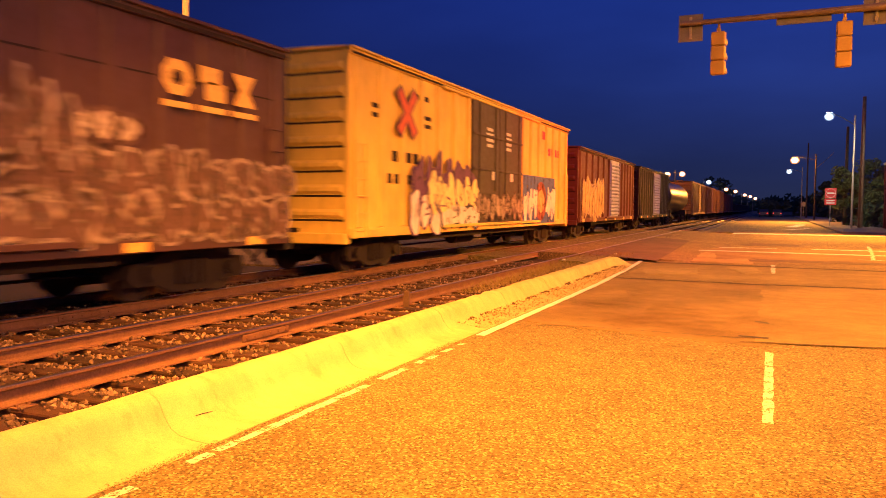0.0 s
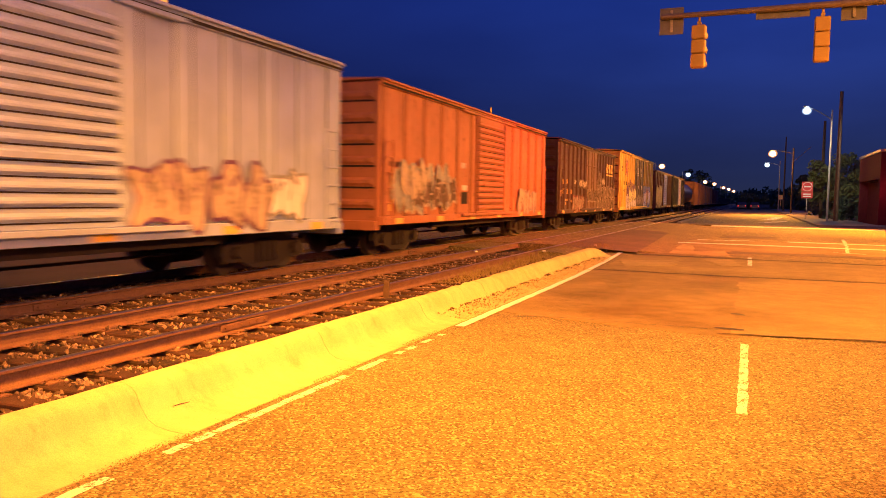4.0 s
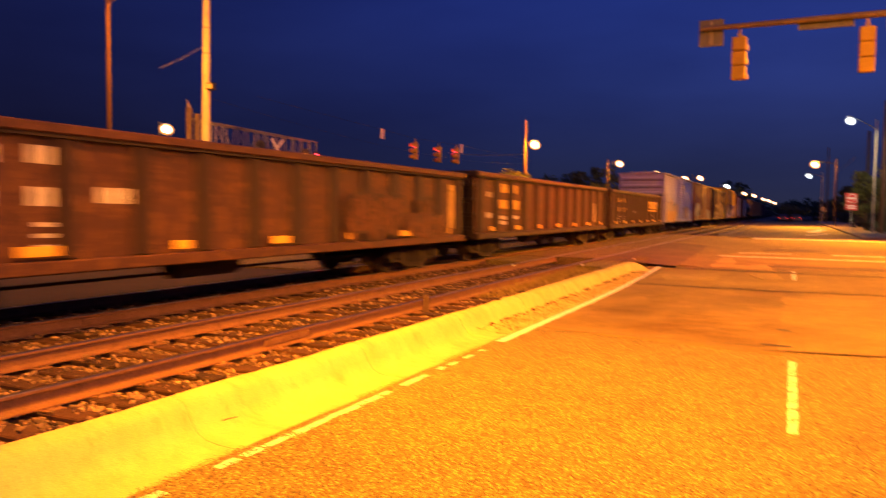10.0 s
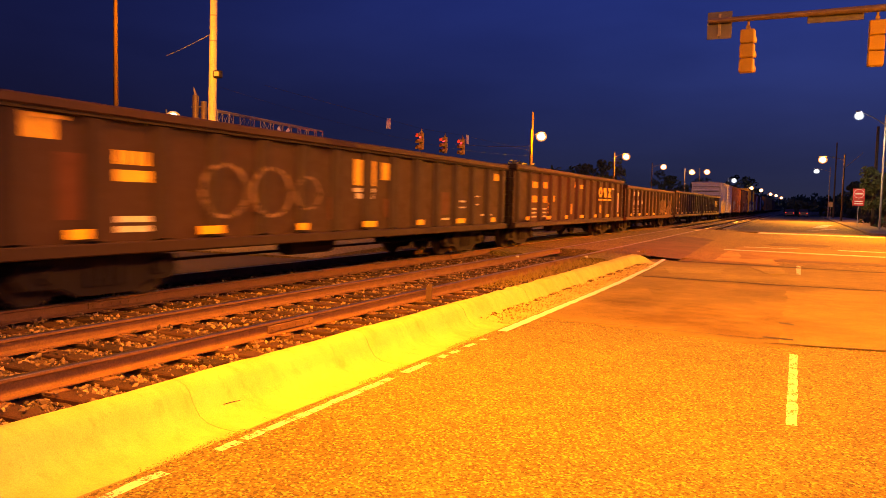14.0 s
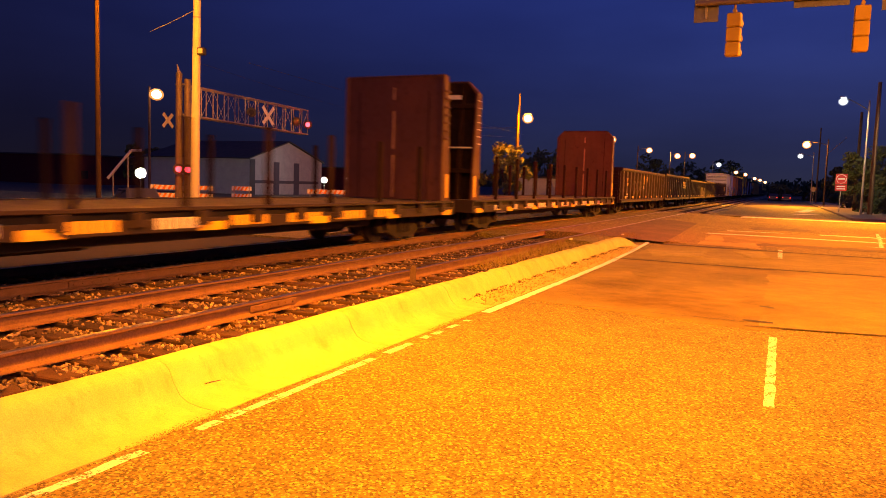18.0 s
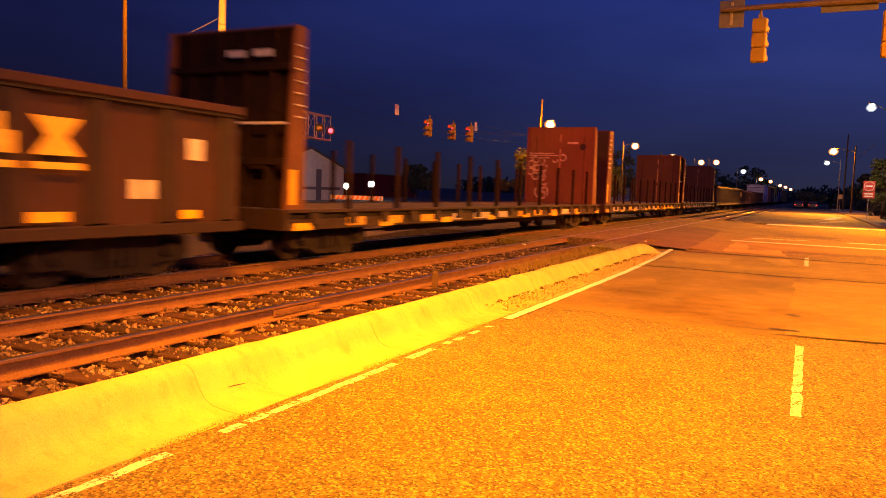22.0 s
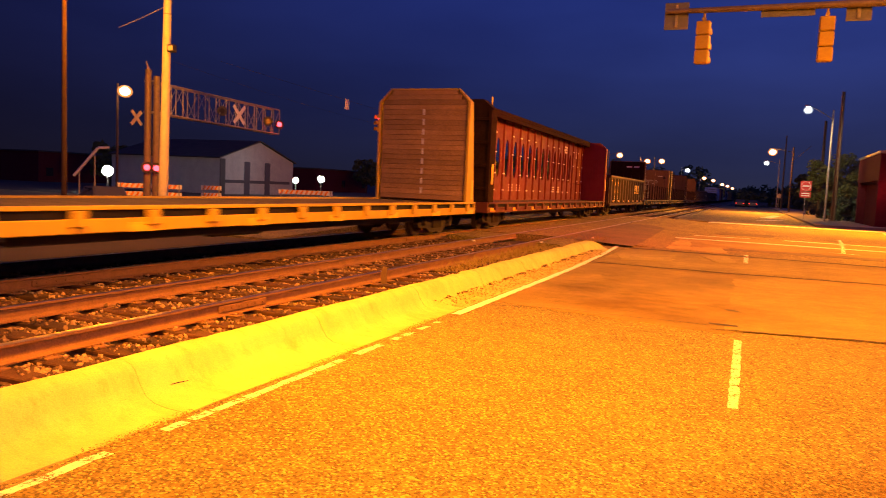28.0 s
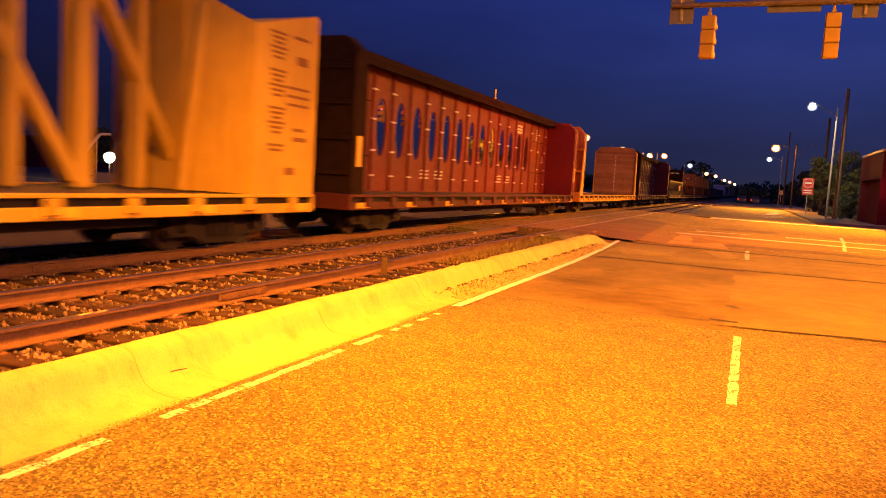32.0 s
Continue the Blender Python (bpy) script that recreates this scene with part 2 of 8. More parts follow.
def cast_concrete(name, c1, c2):
    """Old cast concrete: broad tones, rain streaks across the face, fine pits and dark specks."""
    m, n, l, p = material(name)
    v, vs = coords(n, l), coords(n, l, (0.6, 5.0, 0.8))
    big, streak, fine = noise_node(n, l, v, 2.1, 6, 0.65), noise_node(n, l, vs, 1.4, 6, 0.7), noise_node(n, l, v, 120, 3)
    col = ramp_node(n, l, big, [(0.3, c1), (0.68, c2)])
    col = mix_node(n, l, ramp_node(n, l, streak, [(0.5, (0, 0, 0)), (0.85, (0.45,) * 3)]), col, tuple(x * 0.6 for x in c1))
    spots = noise_node(n, l, v, 26, 6, 0.8)
    col = mix_node(n, l, ramp_node(n, l, spots, [(0.62, (0, 0, 0)), (0.7, (0.7,) * 3)]), col, tuple(x * 0.4 for x in c1))
    stain = noise_node(n, l, coords(n, l, (1.0, 1.6, 1.0)), 4.5, 7, 0.72)
    col = mix_node(n, l, ramp_node(n, l, stain, [(0.54, (0, 0, 0)), (0.72, (0.5,) * 3)]), col, (c1[0] * 0.72, c1[1] * 0.6, c1[2] * 0.5))
    col = mix_node(n, l, 1.0, col, ramp_node(n, l, fine, [(0.3, (0.8,) * 3), (0.7, (1.12,) * 3)]), "MULTIPLY")
    l.new(col, p.inputs["Base Color"])
    p.inputs["Roughness"].default_value = 0.9
    bump_node(n, l, p, fine, 0.35, 0.004)
    return m


CONCRETE = cast_concrete("kerb_concrete", (0.45, 0.375, 0.14), (0.6, 0.52, 0.2))
CONCRETE_GREY = surface("concrete_grey", (0.15, 0.13, 0.11), (0.24, 0.21, 0.18), 1.2, 50, 0.9)


def worn_paint(name, c1, c2, lost=0.41):
    """Road paint, cracked and rubbed through to the asphalt in spots."""
    m, n, l, p = material(name)
    v = coords(n, l)
    big, fine = noise_node(n, l, v, 6, 5), noise_node(n, l, v, 34, 5, 0.75)
    l.new(ramp_node(n, l, big, [(0.3, c1), (0.7, c2)]), p.inputs["Base Color"])
    l.new(ramp_node(n, l, mix_node(n, l, 0.35, fine, big), [(lost, (0, 0, 0)), (lost + 0.05, (1, 1, 1))]), p.inputs["Alpha"])
    p.inputs["Roughness"].default_value = 0.75
    bump_node(n, l, p, fine, 0.4, 0.004)
    return m


ROAD_PAINT = worn_paint("road_paint", (0.6, 0.56, 0.48), (0.78, 0.74, 0.68), 0.43)
ROAD_PAINT_FRESH = worn_paint("fresher_road_paint", (0.72, 0.7, 0.66), (0.86, 0.84, 0.8), 0.3)
BALLAST_DIRT = surface("ballast_dirt", (0.05, 0.025, 0.015), (0.12, 0.064, 0.04), 6, 40, 0.95, bump=0.6, dist=0.02)
STONE = surface("ballast_stone", (0.16, 0.12, 0.09), (0.3, 0.24, 0.19), 9, 50, 0.95)


def loose_stone(name, dark, pale):
    """Broken stones that differ one from the next."""
    m, n, l, p = material(name)
    g = n.new("ShaderNodeNewGeometry")
    fine = noise_node(n, l, coords(n, l), 60, 4)
    col = ramp_node(n, l, g.outputs["Random Per Island"], [(0.0, dark), (0.55, tuple((a + b) * 0.42 for a, b in zip(dark, pale))), (1.0, pale)])
    col = mix_node(n, l, 1.0, col, ramp_node(n, l, fine, [(0.3, (0.75,) * 3), (0.7, (1.15,) * 3)]), "MULTIPLY")
    l.new(col, p.inputs["Base Color"])
    p.inputs["Roughness"].default_value = 0.9
    return m


STONE_LOOSE = loose_stone("loose_stones", (0.03, 0.015, 0.01), (0.48, 0.32, 0.2))
GRIT_SAND = loose_stone("sandy_grit", (0.14, 0.085, 0.035), (0.52, 0.41, 0.15))
TIE_WOOD = surface("tie_wood", (0.03, 0.011, 0.006), (0.07, 0.027, 0.014), 6, 60, 0.9, bump=0.6, vary=0.4)
RAIL_RUST = surface("rail_rust", (0.15, 0.07, 0.035), (0.22, 0.11, 0.06), 5, 60, 0.75, bump=0.3)
RAIL_TOP = surface("rail_worn_steel", (0.4, 0.37, 0.34), (0.55, 0.52, 0.48), 8, 90, 0.33, 1.0, bump=0.03)
RAIL_DULL = surface("rail_dull_steel", (0.3, 0.26, 0.23), (0.45, 0.4, 0.36), 8, 90, 0.33, 1.0, bump=0.03)
WOOD_POLE = surface("wood_pole", (0.09, 0.05, 0.03), (0.16, 0.1, 0.065), 3, 40, 0.9)
STEEL_GALV = surface("galvanised_steel", (0.25, 0.23, 0.21), (0.36, 0.33, 0.3), 4, 40, 0.5, 0.3, bump=0.1)
POLE_PALE = surface("pale_pole", (0.5, 0.45, 0.36), (0.64, 0.58, 0.46), 2, 40, 0.7)
SIGNAL_YELLOW = surface("signal_yellow", (0.36, 0.23, 0.035), (0.46, 0.3, 0.045), 5, 40, 0.5, bump=0.1)
BLACK = plain("black_paint", (0.015, 0.014, 0.013), 0.6)
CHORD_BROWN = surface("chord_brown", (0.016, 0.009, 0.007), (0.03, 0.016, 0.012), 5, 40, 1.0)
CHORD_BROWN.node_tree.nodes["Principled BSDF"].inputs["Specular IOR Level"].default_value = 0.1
# underframe grime; also used for dark strips that stand for shade
UNDER = surface("dark_grime_and_shade", (0.013, 0.009, 0.008), (0.03, 0.021, 0.017), 5, 40, 0.9)
TRUCK_IRON = surface("truck_iron", (0.011, 0.007, 0.007), (0.028, 0.019, 0.017), 5, 40, 0.85)
WHEEL_IRON = surface("wheel_iron", (0.035, 0.025, 0.022), (0.07, 0.055, 0.046), 5, 40, 0.5, 0.5)
ARM_STEEL = surface("weathered_arm_steel", (0.13, 0.1, 0.08), (0.22, 0.17, 0.14), 4, 40, 0.5, 0.2, bump=0.1)
SIGN_BACK = surface("sign_back", (0.12, 0.12, 0.14), (0.17, 0.165, 0.18), 4, 40, 0.5, 0.3, bump=0.05)
WHITE = plain("white_paint", (0.75, 0.72, 0.66), 0.6)
RED_PAINT = plain("red_sign", (0.6, 0.03, 0.03), 0.5)
ORANGE_PAINT = plain("orange_stripe", (0.8, 0.25, 0.03), 0.5)
LETTER_YELLOW = plain("letter_yellow", (0.85, 0.55, 0.1), 0.6)
LETTER_WHITE = plain("letter_white", (0.7, 0.66, 0.6), 0.65)
REFLECT = plain("reflector_yellow", (0.9, 0.55, 0.08), 0.4)
POLE_DARK = surface("creosoted_pole", (0.03, 0.014, 0.009), (0.052, 0.024, 0.015), 3, 40, 0.9)
BARK = surface("bark", (0.05, 0.035, 0.025), (0.09, 0.065, 0.045), 6, 40, 0.95)
LEAF = surface("leaf", (0.11, 0.12, 0.03), (0.19, 0.2, 0.055), 2, 20, 0.75, bump=0.0, vary=0.3)
LEAF_DARK = surface("leaf_dark", (0.03, 0.045, 0.018), (0.06, 0.08, 0.03), 2, 20, 0.8, bump=0.0)
GRASS = surface("dry_grass", (0.2, 0.15, 0.05), (0.36, 0.27, 0.1), 5, 30, 0.9, bump=0.0)
GLASS_DARK = plain("dark_glass", (0.02, 0.02, 0.025), 0.12)


# ---- mesh helpers ----
class Build:
    """Points and faces of one mesh, gathered piece by piece."""

    def __init__(self):
        self.v, self.f, self.s = [], [], []

    def add(self, pts, faces, slot=0):
        b = len(self.v)
        self.v += [tuple(p) for p in pts]
        self.f += [tuple(b + i for i in q) for q in faces]
        self.s += [slot] * len(faces)
        return self

    def box(self, x0, x1, y0, y1, z0, z1, c=0.0, slot=0):
        if c <= 0:
            p = [(x, y, z) for z in (z0, z1) for y in (y0, y1) for x in (x0, x1)]
            return self.add(p, [(0, 2, 3, 1), (4, 5, 7, 6), (0, 1, 5, 4), (2, 6, 7, 3), (0, 4, 6, 2), (1, 3, 7, 5)], slot)
        lo, hi = (x0, y0, z0), (x1, y1, z1)
        pts, at = [], {}
        for k in range(8):
            sgn = (k & 1, k >> 1 & 1, k >> 2 & 1)
            for a in range(3):
                q = [(hi[i] if sgn[i] else lo[i]) for i in range(3)]
                for i in range(3):
                    if i != a:
                        q[i] += -c if sgn[i] else c
                at[k, a] = len(pts)
                pts.append(q)
        faces = []
        for a in range(3):
            i, j = (a + 1) % 3, (a + 2) % 3
            for s in (0, 1):
                ks = [(s << a) | (u << i) | (w << j) for u, w in ((0, 0), (1, 0), (1, 1), (0, 1))]
                q = [at[k, a] for k in ks]
                faces.append(tuple(q if s else q[::-1]))
            for u in (0, 1):
                for w in (0, 1):
                    k0 = (u << i) | (w << j)
                    k1 = k0 | (1 << a)
                    q = [at[k0, i], at[k1, i], at[k1, j], at[k0, j]]
                    faces.append(tuple(q if u ^ w else q[::-1]))
        for k in range(8):
            q = [at[k, 0], at[k, 1], at[k, 2]]
            faces.append(tuple(q if bin(k).count("1") % 2 else q[::-1]))
        return self.add(pts, faces, slot)

    def cyl(self, p0, p1, r0, r1=None, n=12, caps=True, slot=0):
        r1 = r0 if r1 is None else r1
        a, b = Vector(p0), Vector(p1)
        d = (b - a).normalized()
        u = d.orthogonal().normalized()
        w = d.cross(u)
        pts = []
        for q, r in ((a, r0), (b, r1)):
            for k in range(n):
                t = 2 * math.pi * k / n
                pts.append(q + r * (math.cos(t) * u + math.sin(t) * w))
        faces = [(k, (k + 1) % n, n + (k + 1) % n, n + k) for k in range(n)]
        if caps:
            faces += [tuple(range(n))[::-1], tuple(range(n, 2 * n))]
        return self.add(pts, faces, slot)

    def prism(self, profile, y0, y1, slot=0):
        """A profile of (x, z), anticlockwise seen from -y, drawn out along y."""
        n = len(profile)
        pts = [(x, y0, z) for x, z in profile] + [(x, y1, z) for x, z in profile]
        faces = [(k, (k + 1) % n, n + (k + 1) % n, n + k) for k in range(n)]
        return self.add(pts, faces + [tuple(range(n))[::-1], tuple(range(n, 2 * n))], slot)

    def disc(self, c, axis, r, thick, n=16, slot=0):
        d = Vector(axis).normalized() * thick / 2
        return self.cyl(Vector(c) - d, Vector(c) + d, r, None, n, True, slot)

    def mesh(self, name, mats, smooth=False):
        me = bpy.data.meshes.new(name)
        me.from_pydata(self.v, [], self.f)
        for m in mats if isinstance(mats, (list, tuple)) else [mats]:
            me.materials.append(m)
        if any(self.s):
            me.polygons.foreach_set("material_index", self.s)
        if smooth:
            me.shade_smooth()
            me.set_sharp_from_angle(angle=radians(38))
        me.validate()
        return me


def part(name, built, mat=None, parent=None, label="", at=None, smooth=False):
    """One mesh object under a thing or a part."""
    data = built.mesh(name, mat, smooth) if isinstance(built, Build) else built
    ob = new(name, data)
    if parent is not None:
        ob.parent = parent
    if at is not None:
        ob.matrix_basis = at if isinstance(at, Matrix) else Matrix.Translation(at)
    if label:
        ob["label"] = label
    return ob


def thing(name, label, category, place=(0, 0, 0), turn=0.0, group="", kind=""):
    ob = new(name)
    ob.empty_display_size = 0.3
    ob.matrix_basis = pose(*place, 0, 0, turn)
    return tagged(ob, label, category, group, kind)


def lone(name, built, mat, label, category, kind="", group="", at=None, smooth=False):
    """A thing or a piece of the setting that is one mesh."""
    return tagged(part(name, built, mat, None, "", at, smooth), label, category, group, kind)

# ---- ground, roads, tracks ----
rng = random.Random(7)
TRACK_X, SIDING_X = -9.4, -6.37


def strip(profile, y0, y1, name, mat, label, category):
    """An open sheet: a line of (x, z) drawn out along y."""
    b = Build()
    n = len(profile)
    b.add([(x, y, z) for y in (y0, y1) for x, z in profile], [(k + 1, k, n + k, n + k + 1) for k in range(n - 1)])
    for i, f in enumerate(b.f):
        b.f[i] = f[::-1]
    return lone(name, b, mat, label, category, "structure")


strip([(1600, -0.1), (-12.6, -0.1), (-17, -0.78), (-1600, -0.78)][::-1], -1500, 2500, "ground", DIRT, "bare dark dirt around the street and tracks", "ground")

road = Build()
road.box(-3.47, 14, -60, 24, -0.09, 0)
road.box(-2.4, 140, 24, 55, -0.09, 0)
road.box(-4.3, -3.47, 20.7, 24, -0.09, 0.004)
road.box(-4.5, 4.3, 55, 176, -0.09, 0)
ramp = [(-2.4, -0.09), (-2.4, 0.0), (-4.8, 0.145), (-12.4, 0.165), (-17, -0.7), (-140, -0.7), (-140, -0.79), (-17, -0.79)]
road.prism(ramp, 24, 52)
road.prism([(-4.3, -0.09), (-4.3, 0.0), (-4.9, 0.135), (-5.5, 0.135), (-5.5, -0.09)], 20.6, 24)
road.prism([(-7.25, -0.09), (-7.25, 0.13), (-8.5, 0.15), (-8.5, -0.09)], 21.2, 24)
lone("road", road, ASPHALT, "worn grey asphalt street and crossing street", "road", "structure")


ASPHALT_SEAM = asphalt("asphalt_seam", (0.075, 0.042, 0.014), (0.13, 0.08, 0.03))
JOINT = surface("kerb_joint", (0.26, 0.2, 0.08), (0.4, 0.32, 0.13), 8, 60, 0.95)


def patch(name, pts, mat, label, z=0.004, category="road patch", jag=0.04, seed=1):
    """A thin sheet with an uneven outline, on the road."""
    r = random.Random(seed)
    out = []
    for (x0, y0), (x1, y1) in zip(pts, pts[1:] + pts[:1]):
        n = max(2, int(math.hypot(x1 - x0, y1 - y0) / 0.25))
        for k in range(n):
            t = k / n
            out.append((x0 + (x1 - x0) * t + r.uniform(-jag, jag), y0 + (y1 - y0) * t + r.uniform(-jag, jag), z))
    b = Build()
    n = len(out)
    b.add(out + [(x, y, z - 0.02) for x, y, _ in out], [tuple(range(n))] + [(k, n + k, n + (k + 1) % n, (k + 1) % n) for k in range(n)])
    return lone(name, b, mat, label, category, "structure")


patch("asphalt_patch", [(-3.36, 10.25), (-1.2, 9.75), (-0.08, 9.6), (-0.1, 17.4), (-3.4, 17.5)], ASPHALT_SMOOTH, "smooth orange-brown asphalt lane repair", 0.004, jag=0.05, seed=3)
patch("asphalt_patch", [(-0.13, 9.75), (1.3, 10.15), (8, 10.4), (8, 17.5), (-0.15, 17.45)], ASPHALT_PALE, "paler smooth asphalt lane beside the dashes", 0.007, jag=0.04, seed=13)


def stain(name, cx, cy, rx, ry, col, label, depth=0.75, z=0.011):
    """A dark stain that fades out into the asphalt, in blotches."""
    m, n, l, p = material(name)
    tc, mp, g = n.new("ShaderNodeTexCoord"), n.new("ShaderNodeMapping"), n.new("ShaderNodeTexGradient")
    g.gradient_type = "SPHERICAL"
    mp.inputs["Location"].default_value = (-cx / rx, -cy / ry, 0)
    mp.inputs["Scale"].default_value = (1 / rx, 1 / ry, 0)
    l.new(tc.outputs["Object"], mp.inputs["Vector"])
    l.new(mp.outputs[0], g.inputs[0])
    blot = noise_node(n, l, coords(n, l), 0.9, 4, 0.55)
    both = mix_node(n, l, 1.0, ramp_node(n, l, g.outputs["Fac"], [(0.0, (0, 0, 0)), (0.6, (1, 1, 1))]), ramp_node(n, l, blot, [(0.32, (0, 0, 0)), (0.62, (depth,) * 3)]), "MULTIPLY")
    l.new(both, p.inputs["Alpha"])
    p.inputs["Base Color"].default_value = (*col, 1)
    p.inputs["Roughness"].default_value = 0.8
    b = Build().add([(cx + rx * a, cy + ry * c, z) for a, c in ((-1, -1), (1, -1), (1, 1), (-1, 1))], [(0, 1, 2, 3)])
    return lone("road_stain", b, m, label, "road stain", "structure")


stain("stain_repair", -1.5, 11.5, 2.0, 2.0, (0.16, 0.075, 0.018), "dark worn stain at the edge of the lane repair", 0.38)
stain("stain_gutter", -2.6, 14.2, 0.8, 2.6, (0.15, 0.085, 0.025), "dark worn strip along the lane's edge", 0.28)
stain("stain_near", 1.2, 4.3, 1.6, 1.1, (0.13, 0.07, 0.02), "dark worn stain on the asphalt", 0.55)
patch("asphalt_patch", [(-3.3, 18.0), (8, 17.6), (8, 22.4), (-3.3, 23.0)], ASPHALT_PALE, "paler asphalt band across the street", 0.003, jag=0.06, seed=4)
patch("asphalt_patch", [(-2.63, 14.96), (-2.27, 15.0), (-2.03, 14.36), (-2.38, 14.09)], ASPHALT_PALE, "small pale scuffed patch", 0.009, jag=0.03, seed=6)
patch("asphalt_patch", [(-1.2, 36), (1.2, 35.6), (1.3, 38), (-1.0, 38.5)], ASPHALT_DARK, "dark stain on the crossing street", 0.004, jag=0.2, seed=7)
patch("asphalt_patch", [(-0.9, 25.3), (4.6, 25.0), (4.9, 26.2), (-0.6, 26.4)], ASPHALT_DARK, "dark stain before the crossing lines", 0.004, jag=0.25, seed=8)
patch("asphalt_patch", [(-2.1, 26.0), (7.6, 25.4), (7.6, 33.0), (-2.2, 33.0)], ASPHALT_SMOOTH, "smooth asphalt on the crossing street", 0.002, jag=0.15, seed=9)
PALE_PIECES = [([(-2.3, 24.1), (-2.3, 29.8), (-1.9, 29.0), (-1.6, 25.5), (-0.7, 26.4), (-0.45, 23.6)], "pale worn asphalt past the far seam"),
               ([(-3.15, 20.3), (-1.8, 21.5), (-1.65, 19.5), (-2.85, 18.75)], "pale worn piece of asphalt near the kerb's end"),
               ([(-1.15, 22.2), (-0.45, 22.5), (-0.15, 20.3), (-0.6, 20.0)], "pale worn piece of asphalt beside the lane line")]
for k, (pts, tone) in enumerate(PALE_PIECES):
    patch("asphalt_patch", pts, ASPHALT_BRIGHT, tone, 0.007 + 0.003 * k, jag=0.05, seed=20 + k)
# darker asphalt where the street rises to the tracks
rise = Build()
line = [(-3.15, 0.0493), (-4.05, 0.104), (-4.8, 0.149), (-5.5, 0.151)]
for yy, shift in ((23.2, 0.0), (27, -0.1), (32, -0.25), (37.4, -0.45), (38.2, -0.9)):
    rise.v += [(max(x + (shift if k == 0 else 0), -5.5), yy, z - shift * (0.0604 if k == 0 else 0)) for k, (x, z) in enumerate(line)]
rise.f = [(r * 4 + k + 1, r * 4 + k, (r + 1) * 4 + k, (r + 1) * 4 + k + 1) for r in range(4) for k in range(3)]
rise.s = [0] * 12
lone("asphalt_patch", rise, ASPHALT_DARK, "dark asphalt where the street rises to the tracks", "road patch", "structure")


def seam(pts, w, seed, z=0.012, mat=TAR):
    r = random.Random(seed)
    line = []
    for (x0, y0), (x1, y1) in zip(pts, pts[1:]):
        n = max(2, int(math.hypot(x1 - x0, y1 - y0) / 0.3))
        line += [(x0 + (x1 - x0) * k / n + r.uniform(-0.03, 0.03), y0 + (y1 - y0) * k / n + r.uniform(-0.03, 0.03)) for k in range(n)]
    line.append(pts[-1])
    b = Build()
    n = len(line)
    b.add([(x, y - w * r.uniform(0.3, 0.7), z) for x, y in line] + [(x, y + w * r.uniform(0.3, 0.7), z) for x, y in line],
          [(k, k + 1, n + k + 1, n + k) for k in range(n - 1)])
    lone("tar_seam", b, mat, "dark tar-filled crack across the street", "road seam", "structure")


seam([(-3.2, 23.0), (-0.1, 22.8), (8, 22.3)], 0.36, 1, mat=ASPHALT_SEAM)
seam([(-3.35, 17.45), (-0.55, 17.35), (8, 17.75)], 0.2, 2, mat=ASPHALT_SEAM)
seam([(-3.6, 9.7), (-2.2, 10.1), (-0.3, 10.05)], 0.022, 3)
seam([(-0.3, 9.75), (1.3, 10.1), (8, 10.35)], 0.07, 13, mat=ASPHALT_SEAM)
seam([(-0.34, 10.22), (0.0, 10.2)], 0.11, 4, mat=TAR)
seam([(-0.2, 11.6), (0.0, 11.5)], 0.1, 5)
seam([(-1.16, 6.9), (-1.06, 6.92)], 0.03, 6)

# ---- paint on the road ----


def paint_line(x0, y0, x1, y1, w, seed, worn=0.012, z=0.009):
    r = random.Random(seed)
    d = Vector((x1 - x0, y1 - y0, 0))
    n = max(3, int(d.length / 0.12))
    side = Vector((-d.y, d.x, 0)).normalized() * w / 2
    lo, hi = [], []
    for k in range(n + 1):
        p = Vector((x0, y0, z)) + d * k / n
        lo.append(p - side * (1 + r.uniform(-worn, worn) / w * 2))
        hi.append(p + side * (1 + r.uniform(-worn, worn) / w * 2))
    b = Build()
    b.add(lo + hi, [(k, k + 1, n + 2 + k, n + 1 + k) for k in range(n)])
    return b


edge = thing("edge_line", "worn white painted line along the gutter", "road marking", kind="structure")
for i, (a, b_) in enumerate(((1.2, 1.9), (2.1, 3.18), (3.62, 3.83), (3.88, 4.08), (4.1, 5.9), (6.15, 6.66), (6.95, 7.1), (7.2, 7.42), (7.62, 7.85), (8.1, 8.2), (8.75, 11.0), (11.0, 13.5), (13.5, 15.4), (15.4, 17.2), (17.2, 19.0), (19.0, 20.6), (20.6, 22.0), (22.0, 23.4))):
    fx = lambda y: -3.335 - max(0, y - 13.5) ** 2 * 0.0031
    part("paint_piece", paint_line(fx(a), a, fx(b_), b_, 0.08 if b_ < 8.5 else 0.125, i, 0.009, 0.005 if b_ < 8.5 else (0.016 if b_ < 18 else 0.024)), ROAD_PAINT if b_ < 8.5 else ROAD_PAINT_FRESH, edge)
lane = thing("lane_line", "white dashed lane line on the asphalt", "road marking", kind="structure")
part("dash", paint_line(0.01, 6.15, 0.01, 9.21, 0.082, 30, 0.006, 0.005), ROAD_PAINT, lane)
part("dash", paint_line(0.06, 20.5, 0.06, 23.6, 0.11, 31), ROAD_PAINT, lane)
cross = thing("crossing_lines", "white lines across the crossing street", "road marking", kind="structure")
part("line", paint_line(-3.2, 30.7, 7.5, 30.0, 0.6, 32, 0.05), ROAD_PAINT, cross)
part("line", paint_line(1.5, 33.8, 9.0, 33.2, 0.6, 33, 0.05), ROAD_PAINT, cross)
part("line", paint_line(-2.0, 33.3, 0.2, 33.6, 0.3, 36, 0.1), ROAD_PAINT, cross)
